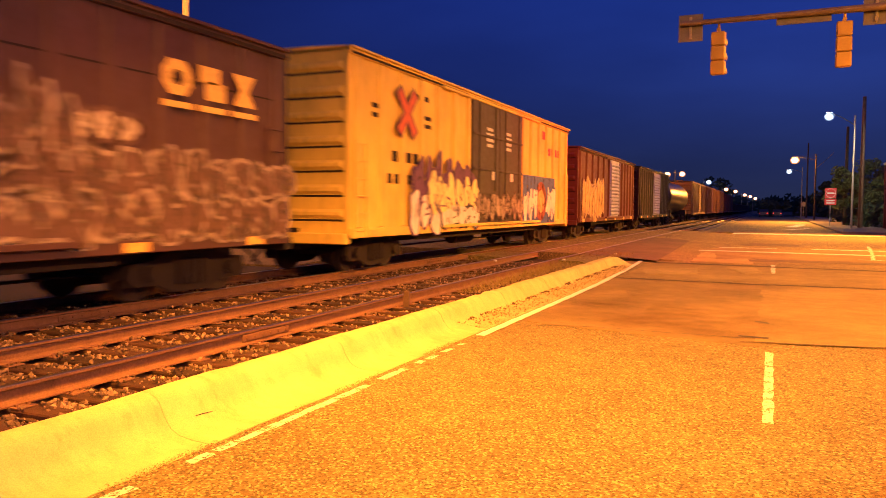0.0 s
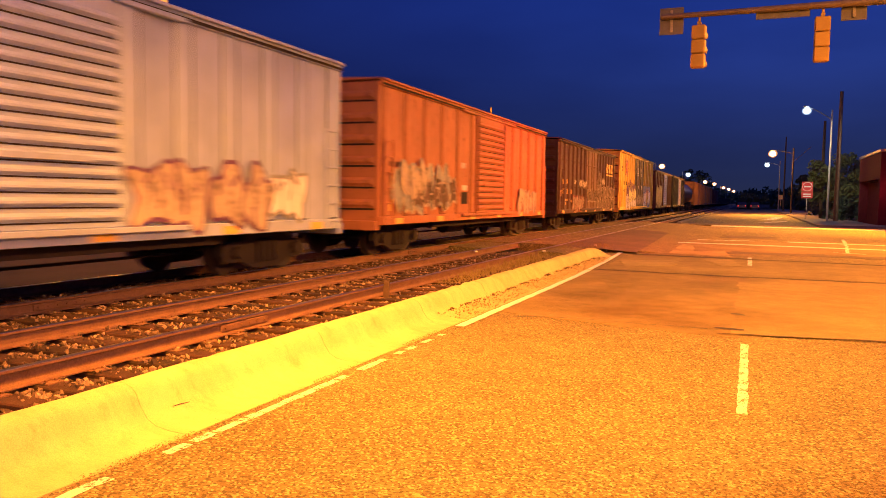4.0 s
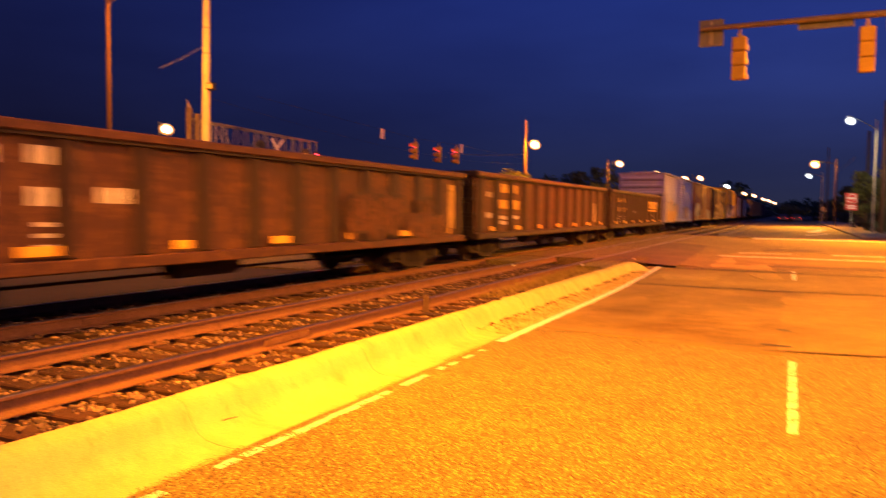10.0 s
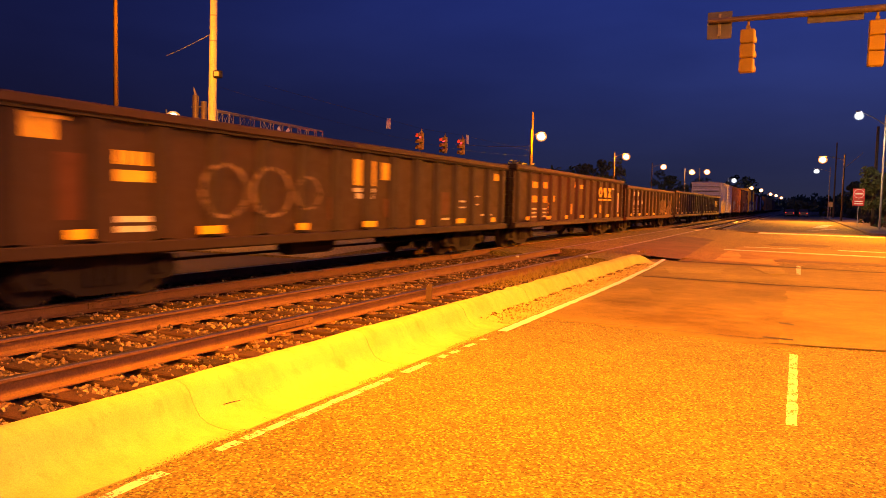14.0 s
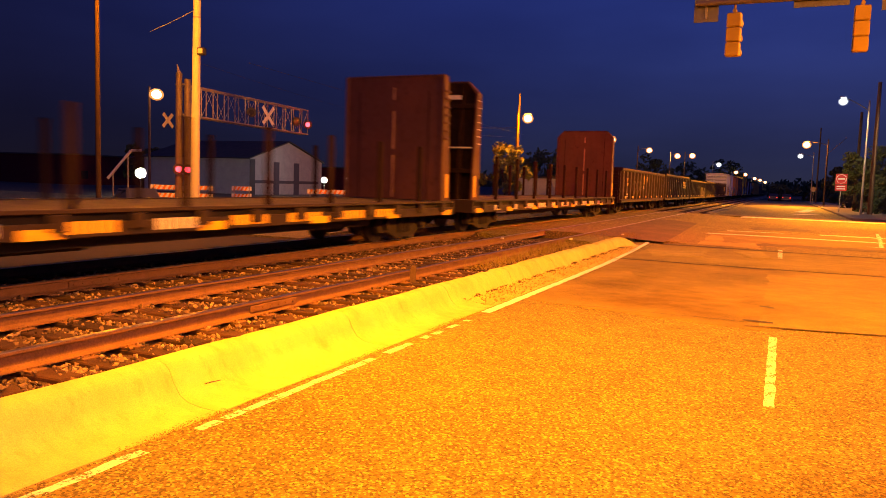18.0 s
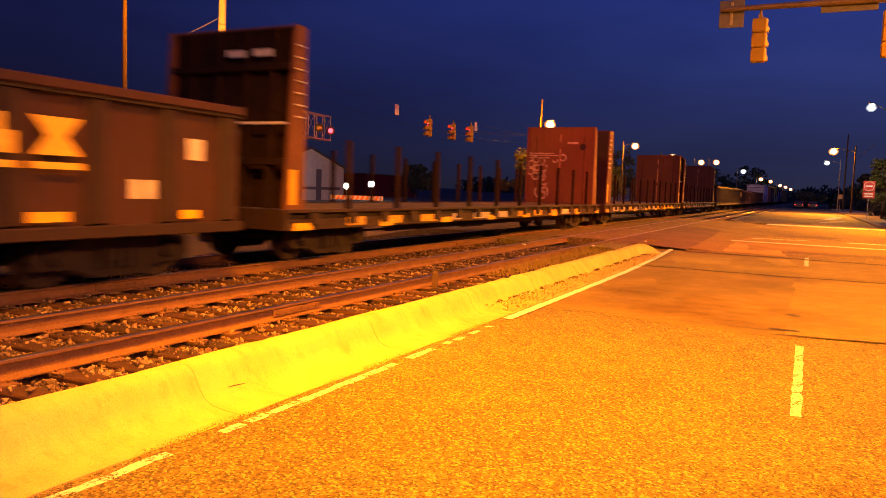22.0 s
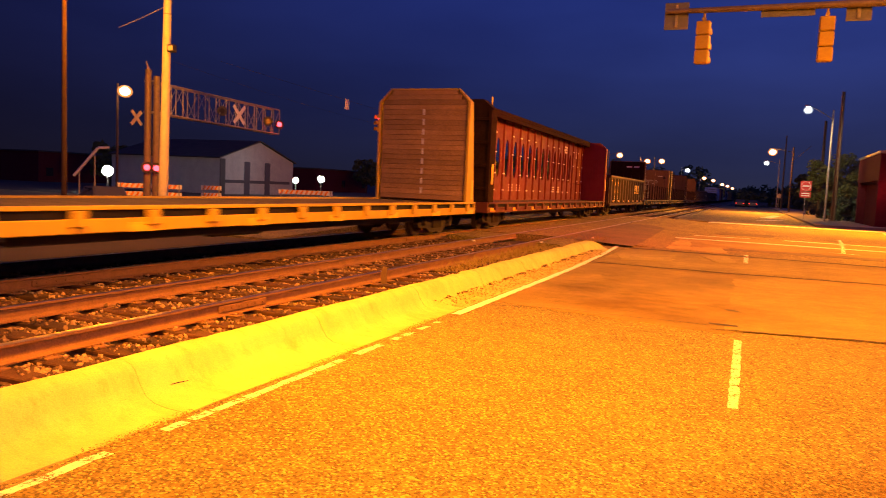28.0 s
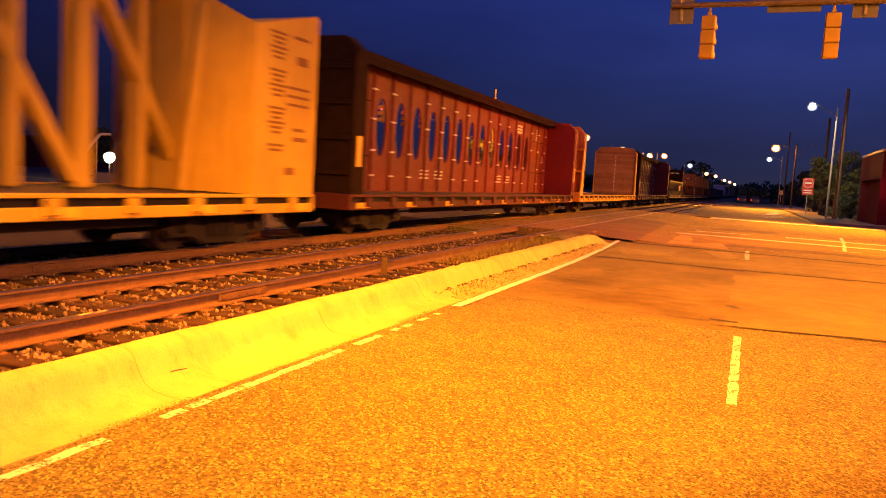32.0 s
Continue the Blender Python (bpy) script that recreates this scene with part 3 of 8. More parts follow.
part("stop_line", paint_line(-2.3, 53.0, 8.0, 52.4, 2.2, 34, 0.15), ROAD_PAINT, cross)
part("line", paint_line(7.75, 52.5, 6.5, 39.5, 0.2, 35), ROAD_PAINT, cross)
# two pale patches on the far street, drawn in road paint
for x0, y0, x1, y1, w in ((1.0, 64, 2.9, 70, 0.5), (1.6, 74, 2.9, 88, 0.9)):
    part("pale_patch", paint_line(x0, y0, x1, y1, w, int(y0), 0.2), ROAD_PAINT, cross)
part("scrawl", paint_line(3.0, 27.4, 3.4, 31.5, 0.12, 37, 0.03), ROAD_PAINT, cross)
part("scrawl", paint_line(3.4, 31.5, 3.9, 37.5, 0.14, 38, 0.03), ROAD_PAINT, cross)
part("scrawl", paint_line(2.6, 27.6, 3.5, 27.3, 0.14, 39, 0.03), ROAD_PAINT, cross)

# ---- kerb: cast blocks with open joints ----
kerb = thing("kerb", "tall pale concrete kerb with a broad gutter, beside the tracks", "kerb", kind="structure")
KERB = [(-3.45, -0.1), (-3.45, 0.006), (-3.62, 0.014), (-3.74, 0.03), (-3.82, 0.07), (-3.88, 0.15), (-3.92, 0.235), (-3.96, 0.275), (-4.01, 0.295), (-4.08, 0.3), (-4.14, 0.285), (-4.165, 0.24), (-4.17, -0.1)]


def kerb_point(x, y, z):
    """The cast face waves a little; further on its crest is broken away in places."""
    if z < 0:
        return x, y, z
    age = min(1.0, max(0.12, (y - 7.5) / 4.5))
    crest = max(0.0, (z - 0.12) / 0.18)
    lost = max(0.0, noise.noise((y * 2.1, 3.0, 7.0)) + 0.5 * noise.noise((y * 6.3, x * 5, 1.0)) - 0.12)
    z += 0.004 * math.sin(y * 3 + x * 9) + age * (0.012 * noise.noise((x * 8, y * 5, 2.0)) - 0.13 * crest * lost)
    return x - age * crest * (0.05 * lost - 0.012 * noise.noise((y * 4.0, z * 6, 9.0))), y, z


y = -13.1
while y < 20:
    y1 = min(y + 2.44, 20.6)
    b = Build()
    ring = [(y + 0.002, 1.0), (y + 0.014, 0.0)] + [(y + 0.014 + (y1 - y - 0.028) * q / 24, 0.0) for q in range(1, 24)] + [(y1 - 0.014, 0.0), (y1 - 0.002, 1.0)]
    n = len(KERB)
    for yy, k in ring:
        b.v += [kerb_point(x - 0.004 * k, yy, z - 0.007 * k) for x, z in KERB]
    for r in range(len(ring) - 1):
        b.f += [(r * n + k, (r + 1) * n + k, (r + 1) * n + (k + 1) % n, r * n + (k + 1) % n) for k in range(n)]
    b.f += [tuple(range(n)), tuple(range((len(ring) - 1) * n, len(ring) * n))[::-1]]
    b.s = [0] * len(b.f)
    part("kerb_block", b, CONCRETE, kerb, smooth=True)
    fill = Build()
    fill.prism([(x - 0.003, z - 0.006) for x, z in KERB][::-1], y1 - 0.004, y1 + 0.004)
    part("joint_filler", fill, JOINT, kerb)
    y = y1
b = Build()
for yy, k in ((20.62, 1.0), (21.2, 0.85), (21.8, 0.5), (22.2, 0.12)):
    b.v += [(-3.8 + (x + 3.8) * (0.4 + 0.6 * k), yy, z * k if z > 0 else z) for x, z in KERB]
for r in range(3):
    b.f += [(r * n + k, (r + 1) * n + k, (r + 1) * n + (k + 1) % n, r * n + (k + 1) % n) for k in range(n)]
b.f += [tuple(range(n)), tuple(range(3 * n, 4 * n))[::-1]]
b.s = [0] * len(b.f)
part("kerb_end", b, CONCRETE, kerb, smooth=True)


# far kerbs and pavement
pave = Build()
pave.box(4.3, 4.5, 57, 176, -0.1, 0.14, 0.02)
pave.box(4.5, 8.35, 57, 176, -0.1, 0.12)
pave.box(8.35, 30, 57, 60.4, -0.1, 0.12)
lone("pavement", pave, CONCRETE_GREY, "grey concrete pavement with a kerb, past the crossing", "pavement", "structure")
verge = Build()
verge.prism([(-4.5, -0.1), (-4.5, 0.13), (-4.75, 0.14), (-4.75, -0.1)], 55.5, 176)
lone("far_kerb", verge, CONCRETE_GREY, "low concrete kerb between far street and tracks", "kerb", "structure")

# pale raised strip in place of a brightly lit patch of pavement
lit_strip = Build()
lit_strip.prism([(-13.5, -0.2), (-12.1, 0.1), (-12.1, 0.27), (-12.25, 0.3), (-13.35, 0.3), (-13.5, 0.27)], 31.5, 45.5)
lone("lit_ground_strip", lit_strip, CONCRETE, "pale raised strip standing for brightly lit ground at the crossing", "kerb", "structure")

# ---- tracks ----


def rail_mesh(y0, y1, top, mats):
    """A flat-bottomed rail."""
    h = 0.17
    half = [(0.07, 0), (0.07, 0.012), (0.02, 0.03), (0.009, 0.045), (0.009, 0.125), (0.036, 0.138), (0.036, 0.162), (0.028, 0.17)]
    prof = half + [(-x, z) for x, z in half[::-1]]
    b = Build()
    n = len(prof)
    b.add([(x, yy, z + top - h) for yy in (y0, y1) for x, z in prof], [(k, (k + 1) % n, n + (k + 1) % n, n + k) for k in range(n)] + [tuple(range(n))[::-1], tuple(range(n, 2 * n))])
    b.s[7] = 1
    b.s[6] = b.s[8] = 1
    return b.mesh("rail", mats)


def tie_mesh(length, width=0.23, h=0.16):
    b = Build().box(-length / 2, length / 2, -width / 2, width / 2, -h, 0, 0.012)
    return b.mesh("tie", TIE_WOOD)


def plate_mesh():
    b = Build().box(-0.17, 0.17, -0.09, 0.09, 0, 0.014, 0.003)
    for x, yy in ((-0.1, -0.05), (0.1, 0.05), (0.1, -0.05), (-0.1, 0.05)):
        b.box(x - 0.012, x + 0.012, yy - 0.012, yy + 0.012, 0.01, 0.035, 0.003)
    return b.mesh("tie_plate", RAIL_RUST)


TIE, PLATE = tie_mesh(2.6), plate_mesh()
for cx, top, mats, name, label in ((SIDING_X, 0.17, [RAIL_RUST, RAIL_DULL], "siding_track", "rusty siding rails on dark wooden ties"),
                                   (TRACK_X, 0.2, [RAIL_RUST, RAIL_TOP], "main_track", "main line rails, worn bright on top, on wooden ties")):
    track = thing(name, label, "railway track", (cx, 0, 0), kind="structure")
    for s in (-0.752, 0.752):
        part("rail", rail_mesh(-330, 620, top, mats), None, track, at=(s, 0, 0))
    for k in range(54):
        yy = -1.5 + 0.51 * k
        if yy > 21:
            break
        skew = pose(rng.uniform(-0.06, 0.06), yy + rng.uniform(-0.03, 0.03), top - 0.182 + rng.uniform(-0.006, 0.002), 0, 0, rng.uniform(-1.2, 1.2))
        part("tie", TIE, None, track, at=skew)
        for s in (-0.752, 0.752):
            part("tie_plate", PLATE, None, track, at=(s, yy, top - 0.182))
    rest = Build()
    for k in range(230):
        yy = 56 + 0.52 * k
        rest.box(-1.3, 1.3, yy, yy + 0.23, top - 0.34, top - 0.18)
    for k in range(70):
        yy = -2 - 0.52 * k
        rest.box(-1.3, 1.3, yy - 0.23, yy, top - 0.34, top - 0.18)
    tagged(part("far_ties", rest, TIE_WOOD, track), kind="stuff")
    for yy in (7.4, 19.0, -4.2):
        bar = Build().box(-0.035, -0.011, yy - 0.45, yy + 0.45, top - 0.13, top - 0.05, 0.006).box(0.011, 0.035, yy - 0.45, yy + 0.45, top - 0.13, top - 0.05, 0.006)
        for q in range(6):
            bar.cyl((-0.05, yy - 0.38 + q * 0.15, top - 0.09), (0.05, yy - 0.38 + q * 0.15, top - 0.09), 0.014, n=8)
        part("joint_bar", bar, RAIL_RUST, track, at=(0.752, 0, 0))

# ballast bed: an uneven sheet, and loose stones on it
bed = Build()
NX, NY = 60, 330


def bed_z(x, y):
    base = -0.055 if x > -7.6 else (-0.03 if x > -8.1 else -0.02)
    if x > -4.9:
        base += 0.03
    if x < -11.2:
        base -= (-11.2 - x) * 0.5
    return base + 0.03 * noise.noise((x * 2.2, y * 2.2, 3)) + 0.025 * noise.noise((x * 7, y * 7, 1))


for j in range(NY + 1):
    for i in range(NX + 1):
        x, y = -4.17 - 8.6 * i / NX, -6 + 28.6 * j / NY
        bed.v.append((x, y, bed_z(x, y)))
bed.f = [(j * (NX + 1) + i, (j + 1) * (NX + 1) + i, (j + 1) * (NX + 1) + i + 1, j * (NX + 1) + i + 1) for j in range(NY) for i in range(NX)]
bed.s = [0] * len(bed.f)
lone("ballast_bed", bed, BALLAST_DIRT, "uneven bed of grey-brown ballast under the tracks", "ballast", "structure", smooth=True)
for y0, y1 in ((-330, -6), (52, 620)):
    strip([(-12.7, -0.5), (-11.2, -0.03), (-4.9, -0.05), (-4.75, -0.05)], y0, y1, "ballast_bed", STONE, "long bed of ballast under the tracks", "ballast")


def stone_at(b, x, y, z, r, rr):
    ax = [Vector((rr.uniform(-1, 1), rr.uniform(-1, 1), rr.uniform(-1, 1))).normalized() for _ in range(2)]
    u = ax[0]
    w = u.cross(ax[1]).normalized()
    q = u.cross(w)
    c = Vector((x, y, z))
    pts = [c + u * r * rr.uniform(0.7, 1.2), c - u * r * rr.uniform(0.7, 1.2), c + w * r * rr.uniform(0.6, 1), c - w * r * rr.uniform(0.6, 1), c + q * r * rr.uniform(0.4, 0.9), c - q * r * rr.uniform(0.4, 0.9)]
    b.add(pts, [(0, 2, 4), (2, 1, 4), (1, 3, 4), (3, 0, 4), (2, 0, 5), (1, 2, 5), (3, 1, 5), (0, 3, 5)])


stones = Build()
for _ in range(66000):
    y = 1.0 + 20.5 * rng.random() ** 1.5
    x = -4.25 - rng.random() * 7.4
    phase = ((y + 1.5) / 0.51) % 1.0
    on_tie = (phase < 0.25 or phase > 0.75) and (abs(x - SIDING_X) < 1.3 or abs(x - TRACK_X) < 1.3)
    if on_tie and rng.random() > 0.2:
        continue
    if abs(abs(x - SIDING_X) - 0.752) < 0.09 or abs(abs(x - TRACK_X) - 0.752) < 0.09:
        continue
    r = (0.011 + 0.03 * rng.random() ** 2.2) if y < 12 else (0.016 + 0.026 * rng.random() ** 1.8)
    stone_at(stones, x, y, bed_z(x, y) + r * 0.45 + (0.05 if on_tie else 0), r, rng)
lone("ballast_stones", stones, STONE_LOOSE, "loose broken ballast stones between the ties", "ballast", "stuff")

gutter = Build()
GX, GY = 8, 90
for j in range(GY + 1):
    y = 8.3 + 12.6 * j / GY
    grow = min(1.0, (y - 8.3) / 2.2)
    for i in range(GX + 1):
        k = i / GX
        x = -3.97 + k * (0.5 - 0.12 * max(0, y - 17) / 6) + 0.02 * noise.noise((y * 1.7, i, 4))
        gutter.v.append((x, y, grow * (0.055 * (1 - k) ** 1.6 + 0.026 + 0.022 * noise.noise((x * 6, y * 6, 2))) * (1 if i < GX else 0.2)))
gutter.f = [(j * (GX + 1) + i, j * (GX + 1) + i + 1, (j + 1) * (GX + 1) + i + 1, (j + 1) * (GX + 1) + i) for j in range(GY) for i in range(GX)]
gutter.s = [0] * len(gutter.f)
lone("gutter_dirt", gutter, surface("gutter_sand", (0.38, 0.28, 0.1), (0.56, 0.45, 0.17), 3, 45, 0.95, bump=0.6, dist=0.012), "sandy dirt washed up in the gutter below the kerb", "dirt", "structure", smooth=True)

grit = Build()
for _ in range(6800):
    y = 2.3 + 18.4 * rng.random()
    far = y > 9.2
    if far and rng.random() < 0.8:
        if rng.random() < 0.55:
            continue
        k = rng.random() ** 1.3
        x, z = -3.86 + 0.42 * k, 0.055 * (1 - k) ** 1.6 + 0.028
        r = rng.uniform(0.006, 0.018)
    else:
        x, z = -3.455 + rng.gauss(0, 0.03), 0.004
        r = rng.uniform(0.003, 0.008)
    if not far and noise.noise((y * 1.6, 0, 9)) < -0.12:
        continue
    stone_at(grit, x, y, z + r * 0.4, r, rng)
lone("gutter_grit", grit, GRIT_SAND, "fine brown grit lying along the gutter", "grit", "stuff")
clump = Build()
for _ in range(1500):
    y = 9.4 + 11.0 * rng.random()
    if noise.noise((y * 2.3, 5, 1)) < 0.02:
        continue
    r = rng.uniform(0.007, 0.022)
    stone_at(clump, -3.87 + abs(rng.gauss(0, 0.07)), y, 0.075 + r * 0.3, r, rng)
lone("kerb_foot_debris", clump, surface("dark_debris", (0.05, 0.03, 0.016), (0.13, 0.085, 0.04), 9, 50, 0.95), "dark leaf litter and gravel along the kerb's foot", "debris", "stuff")
stick = Build().cyl((-3.84, 4.2, 0.085), (-3.83, 4.3, 0.087), 0.003, 0.004, n=6).cyl((-3.83, 4.3, 0.087), (-3.825, 4.41, 0.079), 0.004, 0.002, n=6)
lone("twig", stick, TAR, "thin dark twig lying on the kerb's slope", "twig")

tuft = Build()
for _ in range(4200):
    y = rng.uniform(13.0, 25.2)
    x = rng.gauss(-4.42, 0.16) if rng.random() < 0.5 else rng.gauss(-5.3, 0.25)
    h, a = rng.uniform(0.05, 0.2) * (0.6 + 0.06 * (y - 13)), rng.uniform(0, 6.28)
    dx, dy = math.cos(a) * 0.012, math.sin(a) * 0.012
    lx, ly = rng.gauss(0, 0.06), rng.gauss(0, 0.06)
    z = 0.0
    tuft.add([(x - dx, y - dy, z), (x + dx, y + dy, z), (x + lx, y + ly, z + h)], [(0, 1, 2)])
lone("dry_grass", tuft, GRASS, "dry grass tufts at the end of the kerb", "grass", "stuff")
BLOCK_PALE = surface("pale_block", (0.3, 0.24, 0.15), (0.42, 0.34, 0.22), 6, 50, 0.9, bump=0.6)
for x, y, w in ((-5.73, 12.4, 0.5), (-7.27, 11.95, 0.34)):
    b = Build().box(-w, w * 0.55, -0.08, 0.08, 0, 0.1, 0.015).box(w * 0.55, w, -0.06, 0.08, 0, 0.07, 0.015)
    lone("track_block", b, BLOCK_PALE, "broken pale concrete block lying by the siding rail", "block", at=pose(x, y, -0.02, 0, 0, 88))
b = Build().box(-0.05, 0.05, -0.02, 0.02, 0, 0.3, 0.008).cyl((0.0, 0, 0.28), (0.02, 0, 0.34), 0.015, n=6)
lone("track_stake", b, WOOD_POLE, "short weathered stake beside the siding rail", "stake", at=pose(-5.45, 10.9, -0.05, 4, 3, 10))
for x, y in ((-5.4, 20.8), (-4.6, 24.3), (-4.2, 23.9), (-7.0, 19.5)):
    b = Build().disc((0, 0, 0.02), (0, 0, 1), 0.05, 0.04, 10)
    lone("road_stud", b, WHITE, "small white marker stud near the crossing", "road stud", group="studs by the crossing", at=(x, y, 0.0 if x > -4.3 else 0.13))


# ---- lamps, poles, signals ----
LENS_SODIUM = glow("sodium_lens", (1.0, 0.62, 0.36), 16)
HALO_SODIUM = halo_glass("sodium_halo", (1.0, 0.32, 0.08), 1.7, 0.5)
HALO_WHITE = halo_glass("white_halo", (0.7, 0.8, 1.0), 0.9, 0.6)
LENS_WHITE = glow("white_lens", (0.9, 0.95, 1.0), 12)
LENS_RED = glow("red_lens", (1.0, 0.035, 0.06), 9)
SIDING_PALE = plain("pale_enamel", (0.6, 0.6, 0.58), 0.6)
LENS_RED_DIM = glow("red_lens_dim", (1.0, 0.04, 0.03), 2.5)


def street_lamp(x, y, h, ax, ay, lens, mat, label, r=0.13, lens_r=0.3, group="street lamps"):
    """A pole with a curved bracket to (x + ax, y + ay) and a cobra-head luminaire."""
    t = thing("street_lamp", label, "street lamp", (x, y, -0.05 if x > -12.6 else -0.78), group=group)
    h = h + (0.05 if x > -12.6 else 0.78)
    b = Build().cyl((0, 0, 0), (0, 0, h + 0.6), r, r * 0.7, 14)
    part("pole", b, mat, t, smooth=True)
    arm = Build()
    pts = [Vector((ax * k, ay * k, h - 0.2 + 0.5 * math.sin(k * math.pi / 2))) for k in (0, 0.25, 0.5, 0.75, 1.0)]
    for p, q in zip(pts, pts[1:]):
        arm.cyl(p, q, 0.035, n=8)
    part("bracket_arm", arm, mat, t, smooth=True)
    u = Vector((ax, ay, 0)).normalized()
    side = Vector((-u.y, u.x, 0))
    c = Vector((ax, ay, h + 0.3))
    head = Build()
    rings = []
    for s, w, top, bot in ((-0.45, 0.06, 0.05, -0.03), (-0.25, 0.14, 0.1, -0.06), (0.05, 0.2, 0.12, -0.07), (0.3, 0.17, 0.09, -0.07), (0.42, 0.07, 0.03, -0.05)):
        rings.append([c + u * s + side * (w * math.cos(a)) + Vector((0, 0, (top if math.sin(a) > 0 else -bot) * math.sin(a))) for a in [2 * math.pi * k / 10 for k in range(10)]])
    for r0 in rings:
        head.v += [tuple(p) for p in r0]
    for k in range(len(rings) - 1):
        head.f += [(k * 10 + i, k * 10 + (i + 1) % 10, (k + 1) * 10 + (i + 1) % 10, (k + 1) * 10 + i) for i in range(10)]
    head.f += [tuple(range(10))[::-1], tuple(range(40, 50))]
    head.s = [0] * len(head.f)
    part("luminaire", head, STEEL_GALV, t, smooth=True)
    n = 14
    # the larger glowing shell puts the lamp's halo into the shape
    for name, rad, mat_, note in (("lens", lens_r * 0.7, lens, "glowing lamp lens"), ("halo_refractor", lens_r, HALO_WHITE if lens is LENS_WHITE else HALO_SODIUM, "glowing refractor that carries a halo around the lens")):
        bulb = Build()
        for j in range(7):
            ph = math.pi * j / 6
            bulb.v += [tuple(c + Vector((rad * math.sin(ph) * math.cos(2 * math.pi * i / n), rad * math.sin(ph) * math.sin(2 * math.pi * i / n), -0.1 - lens_r * 0.6 + rad * 0.85 * math.cos(ph)))) for i in range(n)]
        bulb.f = [(j * n + i, (j + 1) * n + i, (j + 1) * n + (i + 1) % n, j * n + (i + 1) % n) for j in range(6) for i in range(n)]
        bulb.s = [0] * len(bulb.f)
        ob = part(name, bulb, mat_, t, note, smooth=True)
        ob.visible_shadow = False
    return t


# post for the added fill lamp, out of view
street_lamp(14.4, -2.6, 8.6, -3.2, 0, LENS_SODIUM, STEEL_GALV, "added street lamp on a steel pole, out of view, burning warm orange")
street_lamp(-4.9, 0.2, 8.6, 2.5, 3.0, LENS_SODIUM, WOOD_POLE, "street lamp on a wooden pole, burning orange above the kerb")
street_lamp(11.5, 50.0, 8.6, -3.0, 0, LENS_SODIUM, STEEL_GALV, "street lamp on a steel pole past the corner, burning orange")
street_lamp(12.8, 13.0, 8.6, -2.8, 0, LENS_SODIUM, STEEL_GALV, "street lamp on a steel pole beside the street, burning orange")
street_lamp(11.5, 33.0, 8.6, -3.0, 0, LENS_SODIUM, STEEL_GALV, "street lamp on a steel pole at the corner, burning orange")
street_lamp(5.95, 69.5, 8.7, -2.2, -5.2, LENS_WHITE, STEEL_GALV, "slim grey street lamp burning white", 0.09, 0.36)
street_lamp(5.4, 117, 8.7, -2.7, 0, LENS_SODIUM, BARK, "street lamp on a wooden pole, burning orange", 0.13, 0.62)
street_lamp(4.6, 145, 8.3, -2.1, 0, LENS_WHITE, STEEL_GALV, "slim far street lamp burning white", 0.1, 0.5)
street_lamp(-25.7, 75, 8.7, 1.1, 0, LENS_SODIUM, WOOD_POLE, "wooden street lamp pole beside a tree, burning orange", 0.16, 0.6)
street_lamp(-24.5, 108.8, 8.7, 1.7, 0, LENS_SODIUM, WOOD_POLE, "far street lamp burning orange", 0.13, 0.6)
street_lamp(-24.2, 138, 8.7, 2.0, 0, LENS_SODIUM, WOOD_POLE, "far street lamp burning orange", 0.13, 0.6)
street_lamp(-21.3, 159, 8.7, 1.4, 0, LENS_SODIUM, WOOD_POLE, "far street lamp burning orange", 0.13, 0.65)
street_lamp(-18.2, 157, 8.7, 1.4, 0, LENS_SODIUM, WOOD_POLE, "far street lamp burning orange", 0.13, 0.65)
for x, y in ((-15.8, 212), (-15.6, 290), (-13.8, 323), (-12.9, 405), (-11.5, 450), (-10.5, 533)):
    street_lamp(x - 1.5, y, 8.9, 1.5, 0, LENS_WHITE if y == 212 else LENS_SODIUM, STEEL_GALV, "distant street lamp in the row along the tracks", 0.14, 0.5 + y / 900)
street_lamp(-25.0, 21.6, 9.9, 3.2, -0.9, LENS_SODIUM, POLE_DARK, "street lamp high on a brown wooden pole past the tracks", 0.11, 0.3)
street_lamp(-61.5, 59.7, 10.1, 1.0, 0, LENS_SODIUM, WOOD_POLE, "far street lamp burning orange past the tracks", 0.15, 0.75)


def utility_pole(x, y, h, mat, label, r=0.17, arm=True):
    z = -0.05 if x > -12.6 else -0.78
    t = thing("utility_pole", label, "utility pole", (x, y, z), group="utility poles")
    part("pole", Build().cyl((0, 0, 0), (0, 0, h - z), r, r * 0.68, 14), mat, t, smooth=True)
    if arm:
        b = Build().box(-1.2, 1.2, -0.06, 0.06, h - z - 0.8, h - z - 0.68, 0.01)
        for q in (-1.1, -0.4, 0.4, 1.1):
            b.cyl((q, 0, h - z - 0.68), (q, 0, h - z - 0.52), 0.035, n=8)
        part("crossarm", b, mat, t)
    return t


utility_pole(6.75, 71.3, 11.0, WOOD_POLE, "reddish-brown wooden utility pole by the pavement", 0.2, False)
utility_pole(6.6, 84, 9.8, BARK, "dark wooden utility pole by the far pavement", 0.18, False)
utility_pole(5.6, 150, 13.5, BARK, "far dark wooden utility pole", 0.16, False)
utility_pole(-26.6, 78, 11.5, WOOD_POLE, "dark wooden utility pole behind the street lamp", 0.15, False)
p = utility_pole(-25.84, 27.89, 13.5, POLE_PALE, "tall pale pole past the tracks with a small flood lamp", 0.23, False)
b = Build().box(0.12, 0.5, -0.14, 0.14, 8.05, 8.4, 0.03)
p.matrix_basis = pose(-25.84, 27.89, -0.78, -0.35, 0.4, 0)      # it leans a little
part("flood_lamp", b, BLACK, p, "small dark flood lamp box")
part("lamp_glass", Build().box(0.2, 0.48, -0.15, -0.14, 8.12, 8.34), POLE_PALE, p)
